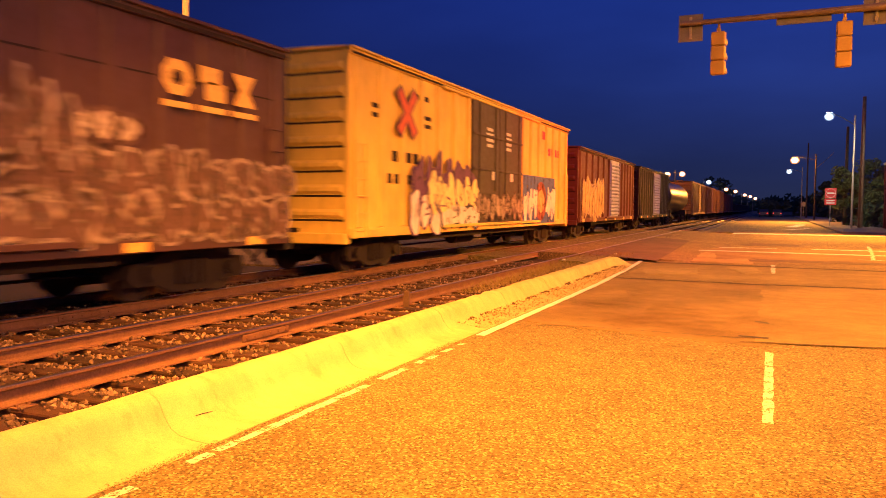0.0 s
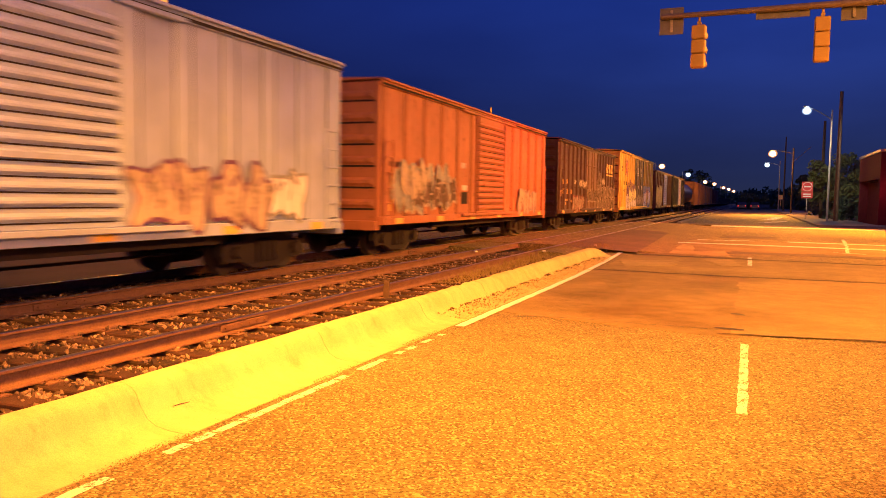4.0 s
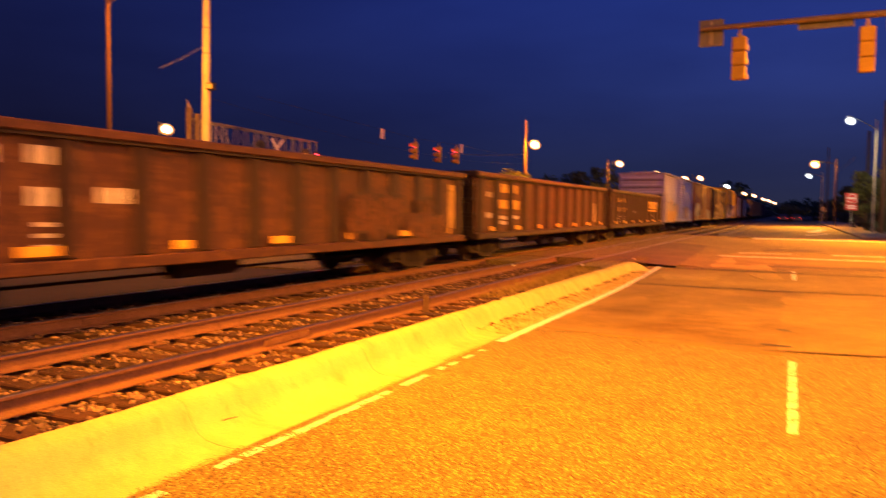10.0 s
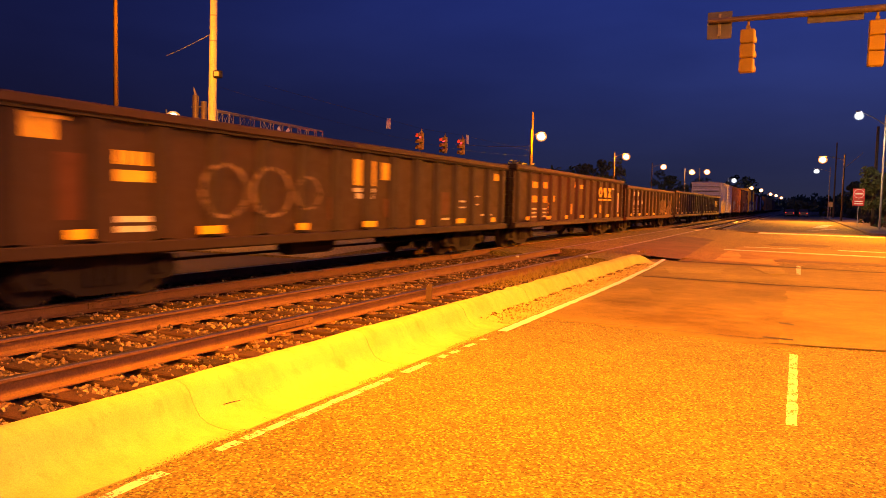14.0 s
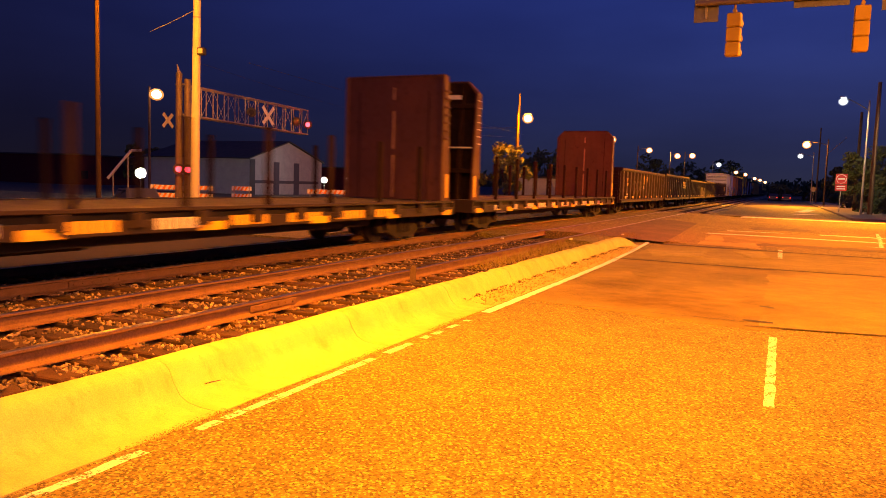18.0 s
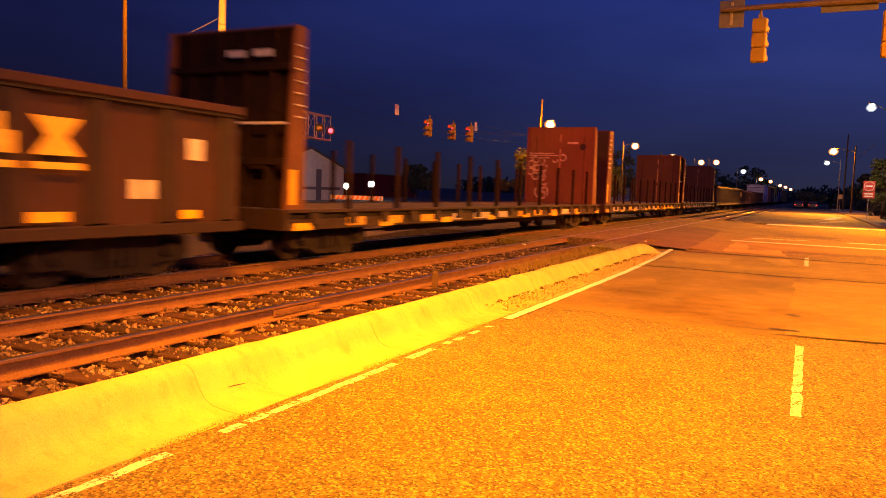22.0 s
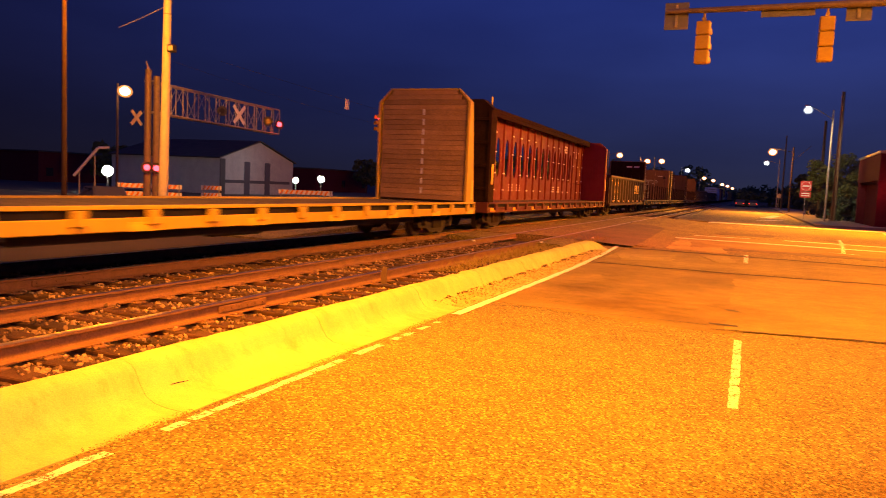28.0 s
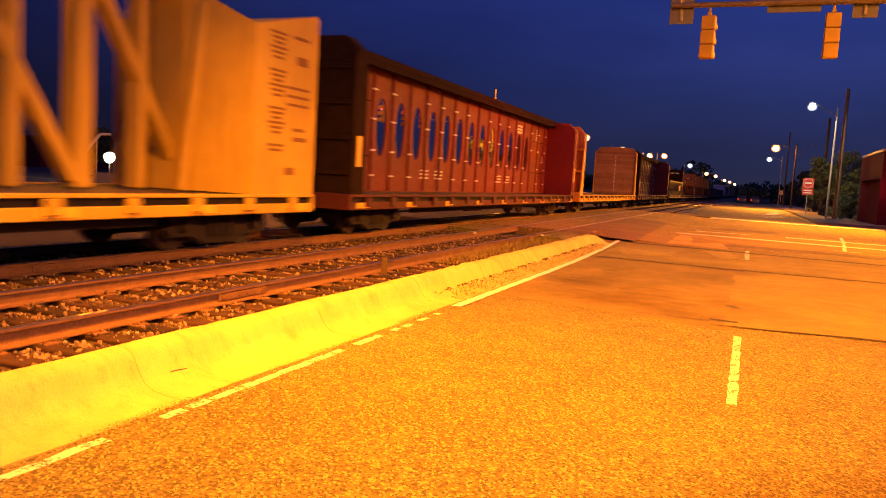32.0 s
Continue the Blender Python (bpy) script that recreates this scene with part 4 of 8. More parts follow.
for z in (7.6, 9.0, 10.2):
    part("band", Build().cyl((0, 0, z + 0.78), (0, 0, z + 0.84), 0.185, n=14), STEEL_GALV, p)


def wire(pts, r, label, name="overhead_wire"):
    b = Build()
    line = []
    for p, q in zip(pts, pts[1:]):
        p, q = Vector(p), Vector(q)
        sag = (q - p).length * 0.018
        line += [p.lerp(q, k / 12) - Vector((0, 0, sag * 4 * (k / 12) * (1 - k / 12))) for k in range(12)]
    line.append(Vector(pts[-1]))
    along = (line[-1] - line[0]).normalized()
    u = along.orthogonal().normalized()
    w = along.cross(u)
    for p in line:
        b.v += [tuple(p + r * (math.cos(k * math.pi / 3) * u + math.sin(k * math.pi / 3) * w)) for k in range(6)]
    b.f = [(j * 6 + k, j * 6 + (k + 1) % 6, j * 6 + 6 + (k + 1) % 6, j * 6 + 6 + k) for j in range(len(line) - 1) for k in range(6)]
    b.s = [0] * len(b.f)
    return lone(name, b, BLACK if r < 0.01 else STEEL_GALV, label, "wire")


wire([(-25.6, 28.1, 9.6), (-28.0, 27.2, 8.35)], 0.016, "pale service wire between two poles")
wire([(-25.6, 28.1, 6.9), (-25.7, 75, 6.6)], 0.006, "thin span wire that carries the red signals")
wire([(5.4, 117, 7.4), (7.6, 117, 9.5)], 0.04, "pale guy wire from the street lamp pole")
wire([(-25.7, 75, 7.6), (-34.5, 75, 7.9)], 0.03, "pale wire to the street lamp pole")


def signal_head(t, x, y, z0, yaw, mat=SIGNAL_YELLOW, lit=None):
    """Three sections with visors, facing along +y before the turn."""
    m = pose(x, y, z0, 0, 0, yaw)
    body = Build()
    for k in range(3):
        body.box(-0.17, 0.17, -0.1, 0.1, 0.36 * k, 0.36 * k + 0.345, 0.025)
    head = part("signal_head", body, mat, t, at=m)
    for k in range(3):
        v = Build()
        n = 12
        for i in range(n):
            a0, a1 = -0.6 + i * (math.pi + 1.2) / n, -0.6 + (i + 1) * (math.pi + 1.2) / n
            c = 0.36 * k + 0.172
            q = [(0.15 * math.cos(a), yy, c + 0.15 * math.sin(a) - dz) for a in (a0, a1) for yy, dz in ((0.1, 0), (0.36, 0.04))]
            v.add(q, [(0, 1, 3, 2)])
            v.add([(x_ * 0.94, y_, c + (z_ - c) * 0.94) for x_, y_, z_ in q], [(2, 3, 1, 0)])
        part("visor", v, mat, head)
        part("lens", Build().disc((0, 0.11, 0.36 * k + 0.172), (0, 1, 0), 0.135, 0.03, 14), lit if (lit and k == 2) else GLASS_DARK, head)
    part("hanger", Build().cyl((0, 0, 1.06), (0, 0, 1.3), 0.03, n=8).cyl((0, -0.05, 1.12), (0, 0.05, 1.12), 0.05, n=8), mat, head)
    return head


arm = thing("signal_mast_arm", "steel signal mast arm over the street with yellow signal heads", "traffic signal", (9.5, 20.2, -0.02))
part("mast", Build().cyl((0, 0, 0), (0, 0, 7.0), 0.18, 0.14, 16), STEEL_GALV, arm, smooth=True)
part("arm", Build().cyl((0, 0, 6.36), (-11.8, 0, 6.36), 0.13, 0.062, 14), ARM_STEEL, arm, "long tapered steel arm", smooth=True)
part("base_plate", Build().box(-0.3, 0.3, -0.3, 0.3, 0, 0.05, 0.01), STEEL_GALV, arm)
signal_head(arm, -9.5 - 1.37, 0.05, 5.03, -9)
signal_head(arm, -9.5 + 1.43, 0.05, 5.03, 1)
for x0, x1, z0, z1 in ((-2.35, -1.76, 5.92, 6.6), (1.82, 2.36, 5.98, 6.62)):
    b = Build().box(x0 - 9.5, x1 - 9.5, 0.1, 0.115, z0, z1, 0.004)
    s = part("sign_plate", b, SIGN_BACK, arm, "bare metal back of a square sign")
    xm = (x0 + x1) / 2 - 9.5
    part("bracket", Build().box(xm - 0.035, xm + 0.035, 0.06, 0.1, z0 + 0.06, z1 - 0.06, 0.01), STEEL_GALV, s)
part("name_plate", Build().box(-9.55, -8.35, 0.06, 0.09, 6.14, 6.33, 0.004), SIGN_BACK, arm, "thin street name plate seen from behind")
arm2 = thing("signal_mast_arm", "second signal mast arm over the side lane with a yellow head", "traffic signal", (10.6, 24.9, -0.02))
part("mast", Build().cyl((0, 0, 0), (0, 0, 6.0), 0.18, 0.14, 16), STEEL_GALV, arm2, smooth=True)
part("arm", Build().cyl((0, 0, 5.37), (-6.75, -0.2, 5.37), 0.12, 0.07, 12), ARM_STEEL, arm2, smooth=True)
signal_head(arm2, -6.75, -0.2, 4.1, -100)

span = thing("span_signals", "three red-lit signal heads hung on a span wire", "traffic signal", (-21.5, 43.5, 0))
for x, y in ((0.2, -2.2), (0.3, 1.0), (0.9, 2.5)):
    signal_head(span, x, y, 4.75, 150, SIGNAL_YELLOW, LENS_RED)
part("span_cable", Build().cyl((-1.6, -15, 6.9), (0.2, -2.2, 6.05), 0.008, n=6).cyl((0.2, -2.2, 6.05), (0.9, 2.5, 6.05), 0.008, n=6).cyl((0.9, 2.5, 6.05), (-3.0, 30, 6.8), 0.008, n=6), BLACK, span)
part("hung_sign", Build().box(-0.35, -0.32, -5.6, -5.15, 5.75, 6.35), WHITE, span, "small white hung sign")
part("side_sign", Build().box(1.1, 1.13, 2.6, 3.0, 5.5, 6.1), WHITE, span, "small white sign beside a signal head")

# crossing flasher with a walk-out truss
flash = thing("crossing_cantilever", "railway crossing signal with a truss arm and red flashers", "crossing signal", (-29.81, 31.0, -0.78))
part("mast", Build().cyl((0, 0, 0), (0, 0, 7.8), 0.2, 0.17, 14), ARM_STEEL, flash, smooth=True)
part("mast", Build().cyl((0.3, 0.3, 0), (0.3, 0.3, 7.5), 0.19, 0.17, 14), ARM_STEEL, flash, smooth=True)
part("finial", Build().cyl((0, 0, 7.8), (-0.05, -0.1, 8.25), 0.1, 0.02, 8), STEEL_GALV, flash)
truss = Build()
for x in (-0.25, 0.25):
    for z in (5.6, 7.2):
        truss.cyl((x, 0, z), (x, 11.6, z - 0.25), 0.05, n=8)
for k in range(13):
    y = 0.5 + k * 0.925
    for x in (-0.25, 0.25):
        truss.cyl((x, y, 5.6 - 0.25 * y / 11.6), (x, y, 7.2 - 0.25 * y / 11.6), 0.03, n=6)
    truss.cyl((-0.25, y, 5.6 - 0.25 * y / 11.6), (0.25, y, 5.6 - 0.25 * y / 11.6), 0.03, n=6)
    if k < 12:
        za, zb = (5.6, 7.2) if k % 2 else (7.2, 5.6)
        for x in (-0.25, 0.25):
            truss.cyl((x, y, za - 0.25 * y / 11.6), (x, y + 0.925, zb - 0.25 * (y + 0.925) / 11.6), 0.013, n=6)
part("truss_arm", truss, STEEL_GALV, flash, "pale lattice arm over the crossing street")
xb = Build()
for s in (1, -1):
    c, d = Vector((0.34, 7.2, 6.2)), Vector((0, 0.62, 0.62 * s)).normalized()
    e = Vector((0, -d.z, d.y))
    pts = [c + d * a * 0.75 + e * q * 0.12 + Vector((o + 0.02 * s, 0, 0)) for o in (0, 0.015) for a, q in ((-1, -1), (1, -1), (1, 1), (-1, 1))]
    xb.add(pts, [(0, 1, 2, 3), (7, 6, 5, 4), (0, 4, 5, 1), (1, 5, 6, 2), (2, 6, 7, 3), (3, 7, 4, 0)])
part("crossbuck", xb, WHITE, flash, "white crossed boards")
for i, (x, y, z, hot) in enumerate(((0.35, 11.5, 6.0, True), (0.35, 10.2, 6.1, False), (0.35, 5.6, 6.25, False), (0.26, -0.27, 2.66, True), (0.6, 0.05, 2.64, True))):
    f = part("flasher", Build().disc((x - 0.03, y, z), (1, -1, 0), 0.3, 0.03, 16), BLACK, flash)
    part("lens", Build().disc((x, y - 0.03, z), (1, -1, 0), 0.16, 0.06, 12), LENS_RED if hot else GLASS_DARK, f)
part("crossbuck", Build().add([(0.1, -0.9 + a * 0.35 - q * 0.07, 5.2 + a * 0.35 + q * 0.07) for a, q in ((-1, -1), (1, -1), (1, 1), (-1, 1))], [(0, 1, 2, 3)]).add([(0.12, -0.9 - a * 0.35 - q * 0.07, 5.2 + a * 0.35 - q * 0.07) for a, q in ((-1, -1), (1, -1), (1, 1), (-1, 1))], [(0, 1, 2, 3)]), STEEL_GALV, flash, "white crossed boards")
lamp("flasher_light", (-28.7, 42.5, 5.2), 40, (1.0, 0.04, 0.05))
lamp("flasher_light", (-29.1, 30.2, 1.8), 22, (1.0, 0.04, 0.05))


def barricade(x, y, w, turn):
    t = thing("barricade", "striped orange and white road barricade past the tracks", "barricade", (x, y, -0.78), turn, "barricades")
    for z in (0.55, 1.05, 1.5):
        board = part("board", Build().box(-w / 2, w / 2, -0.02, 0.02, z, z + 0.26, 0.005), WHITE, t)
        n = int(w / 0.3)
        for k in range(n):
            x0 = -w / 2 + 0.06 + k * (w - 0.3) / n
            b = Build().add([(x0, -0.026, z + 0.005), (x0 + 0.13, -0.026, z + 0.005), (x0 + 0.26, -0.026, z + 0.255), (x0 + 0.13, -0.026, z + 0.255)], [(0, 1, 2, 3)])
            part("stripe", b, ORANGE_PAINT, board)
    for q in (-w / 2 + 0.15, w / 2 - 0.15):
        part("post", Build().box(q - 0.03, q + 0.03, -0.05, -0.0205, 0, 1.76, 0.005).box(q - 0.03, q + 0.03, -0.6, 0.6, 0, 0.05, 0.005), STEEL_GALV, t)


barricade(-24.3, 37.9, 3.2, 40)
barricade(-31.5, 33.0, 3.4, 45)
barricade(-30.5, 37.0, 1.2, 45)


def ball(c, r):
    b = Build()
    n = 14
    for j in range(9):
        a = math.pi * j / 8
        b.v += [(c[0] + r * math.sin(a) * math.cos(2 * math.pi * i / n), c[1] + r * math.sin(a) * math.sin(2 * math.pi * i / n), c[2] + r * math.cos(a)) for i in range(n)]
    b.f = [(j * n + i, (j + 1) * n + i, (j + 1) * n + (i + 1) % n, j * n + (i + 1) % n) for j in range(8) for i in range(n)]
    b.s = [0] * len(b.f)
    return b


for x, y, z, r in ((-65, 61.8, 1.5, 1.0), (-66.2, 100.2, 1.4, 0.8), (-62.8, 102.2, 1.75, 0.9)):
    t = thing("yard_light", "bright white yard light on a short post", "flood light", (x, y, -0.78), group="yard lights")
    part("post", Build().cyl((0, 0, 0), (0, 0, z + 0.6), 0.07, n=8), STEEL_GALV, t)
    part("globe", ball((0, 0, z + 0.35 + r / 2), r * 0.58), glow("yard_globe", (0.85, 1.0, 0.8), 40), t, smooth=True)
# fill added before the hall's gable; no yard light stands here
lamp("hall_fill_light", (-57, 82, 3.2), 330, LED)

ramp_thing = thing("loading_conveyor", "pale inclined conveyor beam on legs in the far yard", "conveyor", (-45, 39.7, -0.78))
part("beam", Build().cyl((0, 0, 1.9), (1.1, 1.15, 4.0), 0.1, n=8).cyl((1.1, 1.15, 4.0), (1.6, 1.7, 4.05), 0.1, n=8), SIDING_PALE, ramp_thing)
for q, top in ((0.25, 2.3), (0.95, 3.65)):
    part("leg", Build().cyl((q, q * 1.05, 0), (q, q * 1.05, top), 0.05, n=6), STEEL_GALV, ramp_thing)

# ---- road signs on the right ----
sign = thing("wrong_way_sign", "red no-entry sign above a red plate on a post", "road sign", (4.7, 74.8, -0.02))
part("post", Build().box(-0.03, 0.03, -0.02, 0.02, 0, 3.5), STEEL_GALV, sign)
pl = part("plate", Build().box(-0.46, 0.46, -0.05, -0.035, 2.65, 3.55, 0.005), RED_PAINT, sign, "square red plate")
part("rim", Build().disc((0, -0.056, 3.1), (0, 1, 0), 0.4, 0.008, 24), WHITE, pl)
part("disc", Build().disc((0, -0.062, 3.1), (0, 1, 0), 0.37, 0.008, 24), RED_PAINT, pl)
part("bar", Build().box(-0.28, 0.28, -0.075, -0.068, 3.04, 3.16), WHITE, pl)
pl = part("plate", Build().box(-0.46, 0.46, -0.05, -0.035, 2.05, 2.6, 0.005), RED_PAINT, sign, "red oblong plate with two white bars")
for z in (2.18, 2.38):
    part("bar", Build().box(-0.33, 0.33, -0.06, -0.052, z, z + 0.09), WHITE, pl)
sign2 = thing("small_sign", "small pale sign on a post by the far pavement", "road sign", (2.2 + 2.4, 135, -0.02))
part("post", Build().box(-0.03, 0.03, -0.02, 0.02, 0, 2.9), STEEL_GALV, sign2)
part("plate", Build().box(-0.3, 0.3, -0.05, -0.035, 2.1, 2.8), STEEL_GALV, sign2)

# ---- buildings ----
BRICK_RED = surface("brick_red", (0.06, 0.009, 0.016), (0.1, 0.016, 0.024), 4, 30, 0.85)
BRICK_RED.node_tree.nodes["Principled BSDF"].inputs["Specular IOR Level"].default_value = 0.1
SIDING = surface("pale_siding", (0.3, 0.3, 0.31), (0.4, 0.4, 0.4), 1, 15, 0.8)
ROOF_DARK = surface("dark_roof", (0.03, 0.03, 0.03), (0.06, 0.055, 0.05), 1, 15, 0.9)
shop = thing("corner_shop", "low red-brick corner shop with dark glass and a pale coping", "building", (8.4, 60.5, 0))
part("side_wall", Build().box(0, 0.3, 1.6, 11, 3.4, 5.3).box(0.3, 0.6, 1.9, 10.7, 3.32, 3.4), BRICK_RED, shop)
part("recessed_wall", Build().box(0.6, 0.9, 1.9, 10.7, 0, 3.4), BRICK_RED, shop)
part("pier", Build().box(0, 0.75, 10.25, 10.7, 0, 3.4, 0.02), BRICK_RED, shop)
part("upper_wall", Build().box(0, 16, 0, 0.3, 3.4, 5.3).box(0, 0.3, 0.3, 1.6, 3.4, 5.3), BRICK_RED, shop)
part("back_wall", Build().box(0.3, 16, 10.7, 11, 0, 5.3).box(15.7, 16, 0.3, 10.7, 0, 5.3), BRICK_RED, shop)
part("roof", Build().box(0.3, 15.7, 0.3, 10.7, 5.0, 5.15), ROOF_DARK, shop)
part("coping", Build().box(-0.08, 0.38, -0.08, 11.08, 5.3, 5.5, 0.02).box(0.38, 16.08, -0.08, 0.38, 5.3, 5.5, 0.02), STEEL_GALV, shop, "pale roof coping")
part("pier", Build().box(0, 0.75, 0, 0.75, 0, 3.4, 0.02), BRICK_RED, shop, "red corner pier")
for x in (3.4, 7.2, 11.2, 15.2):
    part("pier", Build().box(x, x + 0.6, 0, 0.6, 0, 3.4, 0.02), BRICK_RED, shop)
part("inner_wall", Build().box(0.3, 15.7, 1.6, 1.9, 0, 3.4), plain("inner_dark", (0.04, 0.02, 0.02), 0.8), shop)
for x0, x1 in ((0.95, 2.2), (2.3, 3.3), (4.2, 7.0), (8.0, 11.0), (12.0, 15.0)):
    w = part("window", Build().box(x0, x1, 1.52, 1.56, 0.35, 2.9), GLASS_DARK, shop)
    fr = Build().box(x0 - 0.06, x0, 1.48, 1.58, 0.3, 2.96).box(x1, x1 + 0.06, 1.48, 1.58, 0.3, 2.96).box(x0, x1, 1.48, 1.58, 2.9, 2.96).box(x0, x1, 1.48, 1.58, 0.29, 0.35)
    part("frame", fr, BLACK, w)
part("soffit", Build().box(0.3, 15.7, 0.3, 1.6, 3.32, 3.4), BRICK_RED, shop)
part("red_tube", Build().box(1.4, 2.1, 1.46, 1.5, 1.5, 1.56), glow("shop_red", (1, 0.05, 0.06), 6), shop, "small red lit tube sign")
# red fill added before the corner pier, apart from the tube
lamp("pier_red_fill", (8.3, 59.4, 2.7), 60, (1.0, 0.08, 0.1))

hall = thing("gabled_hall", "pale metal-sided hall with a dark gabled roof past the tracks", "building", (-63, 78, -0.78))
b = Build()
b.add([(0, 0, 0), (0, 16.6, 0), (0, 16.6, 4.7), (0, 8.3, 7.2), (0, 0, 4.7), (-0.3, 0, 0), (-0.3, 16.6, 0), (-0.3, 16.6, 4.7), (-0.3, 8.3, 7.2), (-0.3, 0, 4.7)],
      [(0, 1, 2, 3, 4), (9, 8, 7, 6, 5), (0, 5, 6, 1), (1, 6, 7, 2), (2, 7, 8, 3), (3, 8, 9, 4), (4, 9, 5, 0)])
part("gable_wall", b, SIDING, hall)
part("side_wall", Build().box(-18, -0.3, 0, 0.3, 0, 4.7), SIDING, hall)
part("side_wall", Build().box(-18, -0.3, 16.3, 16.6, 0, 4.7).box(-18.3, -18, 0, 16.6, 0, 4.7), SIDING, hall)
b = Build()
b.add([(0.3, -0.4, 4.62), (0.3, 8.3, 7.26), (0.3, 17.0, 4.62), (-18.6, -0.4, 4.62), (-18.6, 8.3, 7.26), (-18.6, 17.0, 4.62),
       (0.3, -0.4, 4.75), (0.3, 8.3, 7.4), (0.3, 17.0, 4.75), (-18.6, -0.4, 4.75), (-18.6, 8.3, 7.4), (-18.6, 17.0, 4.75)],
      [(6, 9, 10, 7), (7, 10, 11, 8), (0, 1, 4, 3), (1, 2, 5, 4), (0, 6, 7, 1), (1, 7, 8, 2), (3, 4, 10, 9), (4, 5, 11, 10), (0, 3, 9, 6), (2, 8, 11, 5)])
part("roof", b, ROOF_DARK, hall, "dark low-pitched roof")
for y0 in (5.0, 9.6):
    part("door", Build().box(0.001, 0.06, y0, y0 + 1.2, 0, 4.4), plain("hall_trim", (0.06, 0.06, 0.09), 0.7), hall, "tall dark door")
part("band", Build().box(0.061, 0.1, 1.0, 15.6, 1.5, 1.9), plain("hall_band", (0.06, 0.06, 0.08), 0.7), hall, "dark band low along the gable wall")
part("corner_trim", Build().box(0.001, 0.08, 0.0, 1.0, 0, 4.6), plain("hall_corner", (0.05, 0.05, 0.06), 0.7), hall)
for x0, x1, y0, y1, h in ((-95, -80, 128, 150, 4.5), (-52, -40, 170, 190, 4.0), (-40, -31, 118, 130, 3.6), (-140, -110, 90, 120, 5.0)):
    t = thing("low_building", "low dark building far past the tracks", "building", (x0, y0, -0.78), group="far low buildings")
    w, d = x1 - x0, y1 - y0
    part("wall", Build().box(0, w, 0, d, 0, h), SIDING if x0 > -60 else BRICK_RED, t)
    part("roof", Build().box(-0.2, w + 0.2, -0.2, d + 0.2, h, h + 0.25, 0.03), ROOF_DARK, t)
    for k in range(3):
        part("window", Build().box(w + 0.001, w + 0.04, 1.5 + k * (d - 4) / 2, 2.9 + k * (d - 4) / 2, 1.0, 2.4), GLASS_DARK, t)


# ---- parked vehicles ----
def parked_car(x, y, z, turn, mat, label):
    t = thing("parked_car", label, "car", (x, y, z), turn, "parked cars")
    prof = [(-2.3, 0.35), (2.25, 0.35), (2.3, 0.7), (2.1, 0.9), (1.1, 1.0), (0.45, 1.5), (-1.6, 1.55), (-2.2, 1.0)]
    b = Build()
    n = len(prof)
    for xx, k in ((-0.9, 0.94), (-0.8, 1.0), (0.8, 1.0), (0.9, 0.94)):
        b.v += [(xx * (0.86 if zz > 1.2 else 1.0), yy * k, zz) for yy, zz in prof]
    for r in range(3):
        b.f += [(r * n + k, (r + 1) * n + k, (r + 1) * n + (k + 1) % n, r * n + (k + 1) % n)[::-1] for k in range(n)]
    b.f += [tuple(range(n)), tuple(range(3 * n, 4 * n))[::-1]]
    b.s = [0] * len(b.f)
    part("body", b, mat, t)
    for xx in (-0.905, 0.885):
        part("side_window", Build().box(xx * 0.9 - 0.0, xx * 0.9 + 0.03, -1.5, 0.3, 1.05, 1.42), GLASS_DARK, t)
    for xx in (-0.82, 0.82):
        for yy in (-1.4, 1.4):
            w = part("wheel", Build().disc((xx, yy, 0.33), (1, 0, 0), 0.33, 0.2, 18), BLACK, t)
            part("rim", Build().disc((xx * 1.14, yy, 0.33), (1, 0, 0), 0.19, 0.03, 12), STEEL_GALV, w)
        part("tail_lamp", Build().box(xx * 0.85 - 0.1, xx * 0.85 + 0.1, -2.33, -2.24, 0.72, 0.86), LENS_RED_DIM if y > 100 else RED_PAINT, t)
    return t


parked_car(-33.6, 31.5, -0.78, 60, plain("car_grey_blue", (0.07, 0.07, 0.08), 0.3), "dark parked car past the tracks")
parked_car(-1.6, 168, -0.01, 0, plain("car_dark", (0.06, 0.06, 0.07), 0.3), "dark parked car at the end of the street")
parked_car(0.9, 169, -0.01, 0, plain("car_grey", (0.05, 0.05, 0.055), 0.3), "grey parked car at the end of the street")


# ---- trees ----
def leaf_cloud(b, c, rx, ry, rz, count, size, r):
    for _ in range(count):
        d = Vector((r.gauss(0, 1), r.gauss(0, 1), r.gauss(0, 1))).normalized()
        p = Vector(c) + Vector((d.x * rx, d.y * ry, d.z * rz)) * (0.55 + 0.5 * r.random())
        u = Vector((r.gauss(0, 1), r.gauss(0, 1), r.gauss(0, 1))).normalized()
        w = u.orthogonal().normalized()
        s = size * r.uniform(0.5, 1.3)
        b.add([p - u * s, p + w * s * 0.5, p + u * s, p - w * s * 0.5], [(0, 1, 2, 3)])


def tree(x, y, z, h, w, seed, mat, label, clumps=26, leaves=60, size=0.22):
    r = random.Random(seed)
    t = thing("tree", label, "tree", (x, y, z), group="street trees")
    trunk = Build().cyl((0, 0, 0), (0.1, 0.05, h * 0.42), 0.2, 0.13, 10)
    crown = Build()
    for k in range(clumps):
        a, q, up = r.uniform(0, 6.28), math.sqrt(r.random()) * w / 2, r.uniform(0.3, 0.95)
        q *= 1.0 - 0.55 * max(0, up - 0.6) / 0.35
        c = Vector((q * math.cos(a), q * math.sin(a), h * up))
        if k % 3 == 0:
            trunk.cyl((0.08, 0.04, h * r.uniform(0.2, 0.4)), c, 0.07, 0.02, 6)
        s = r.uniform(0.35, 0.75) * w / 5
        leaf_cloud(crown, c, s, s, s * 0.8, leaves, size, r)
    part("trunk", trunk, BARK, t)
    part("crown", crown, mat, t)
    return t


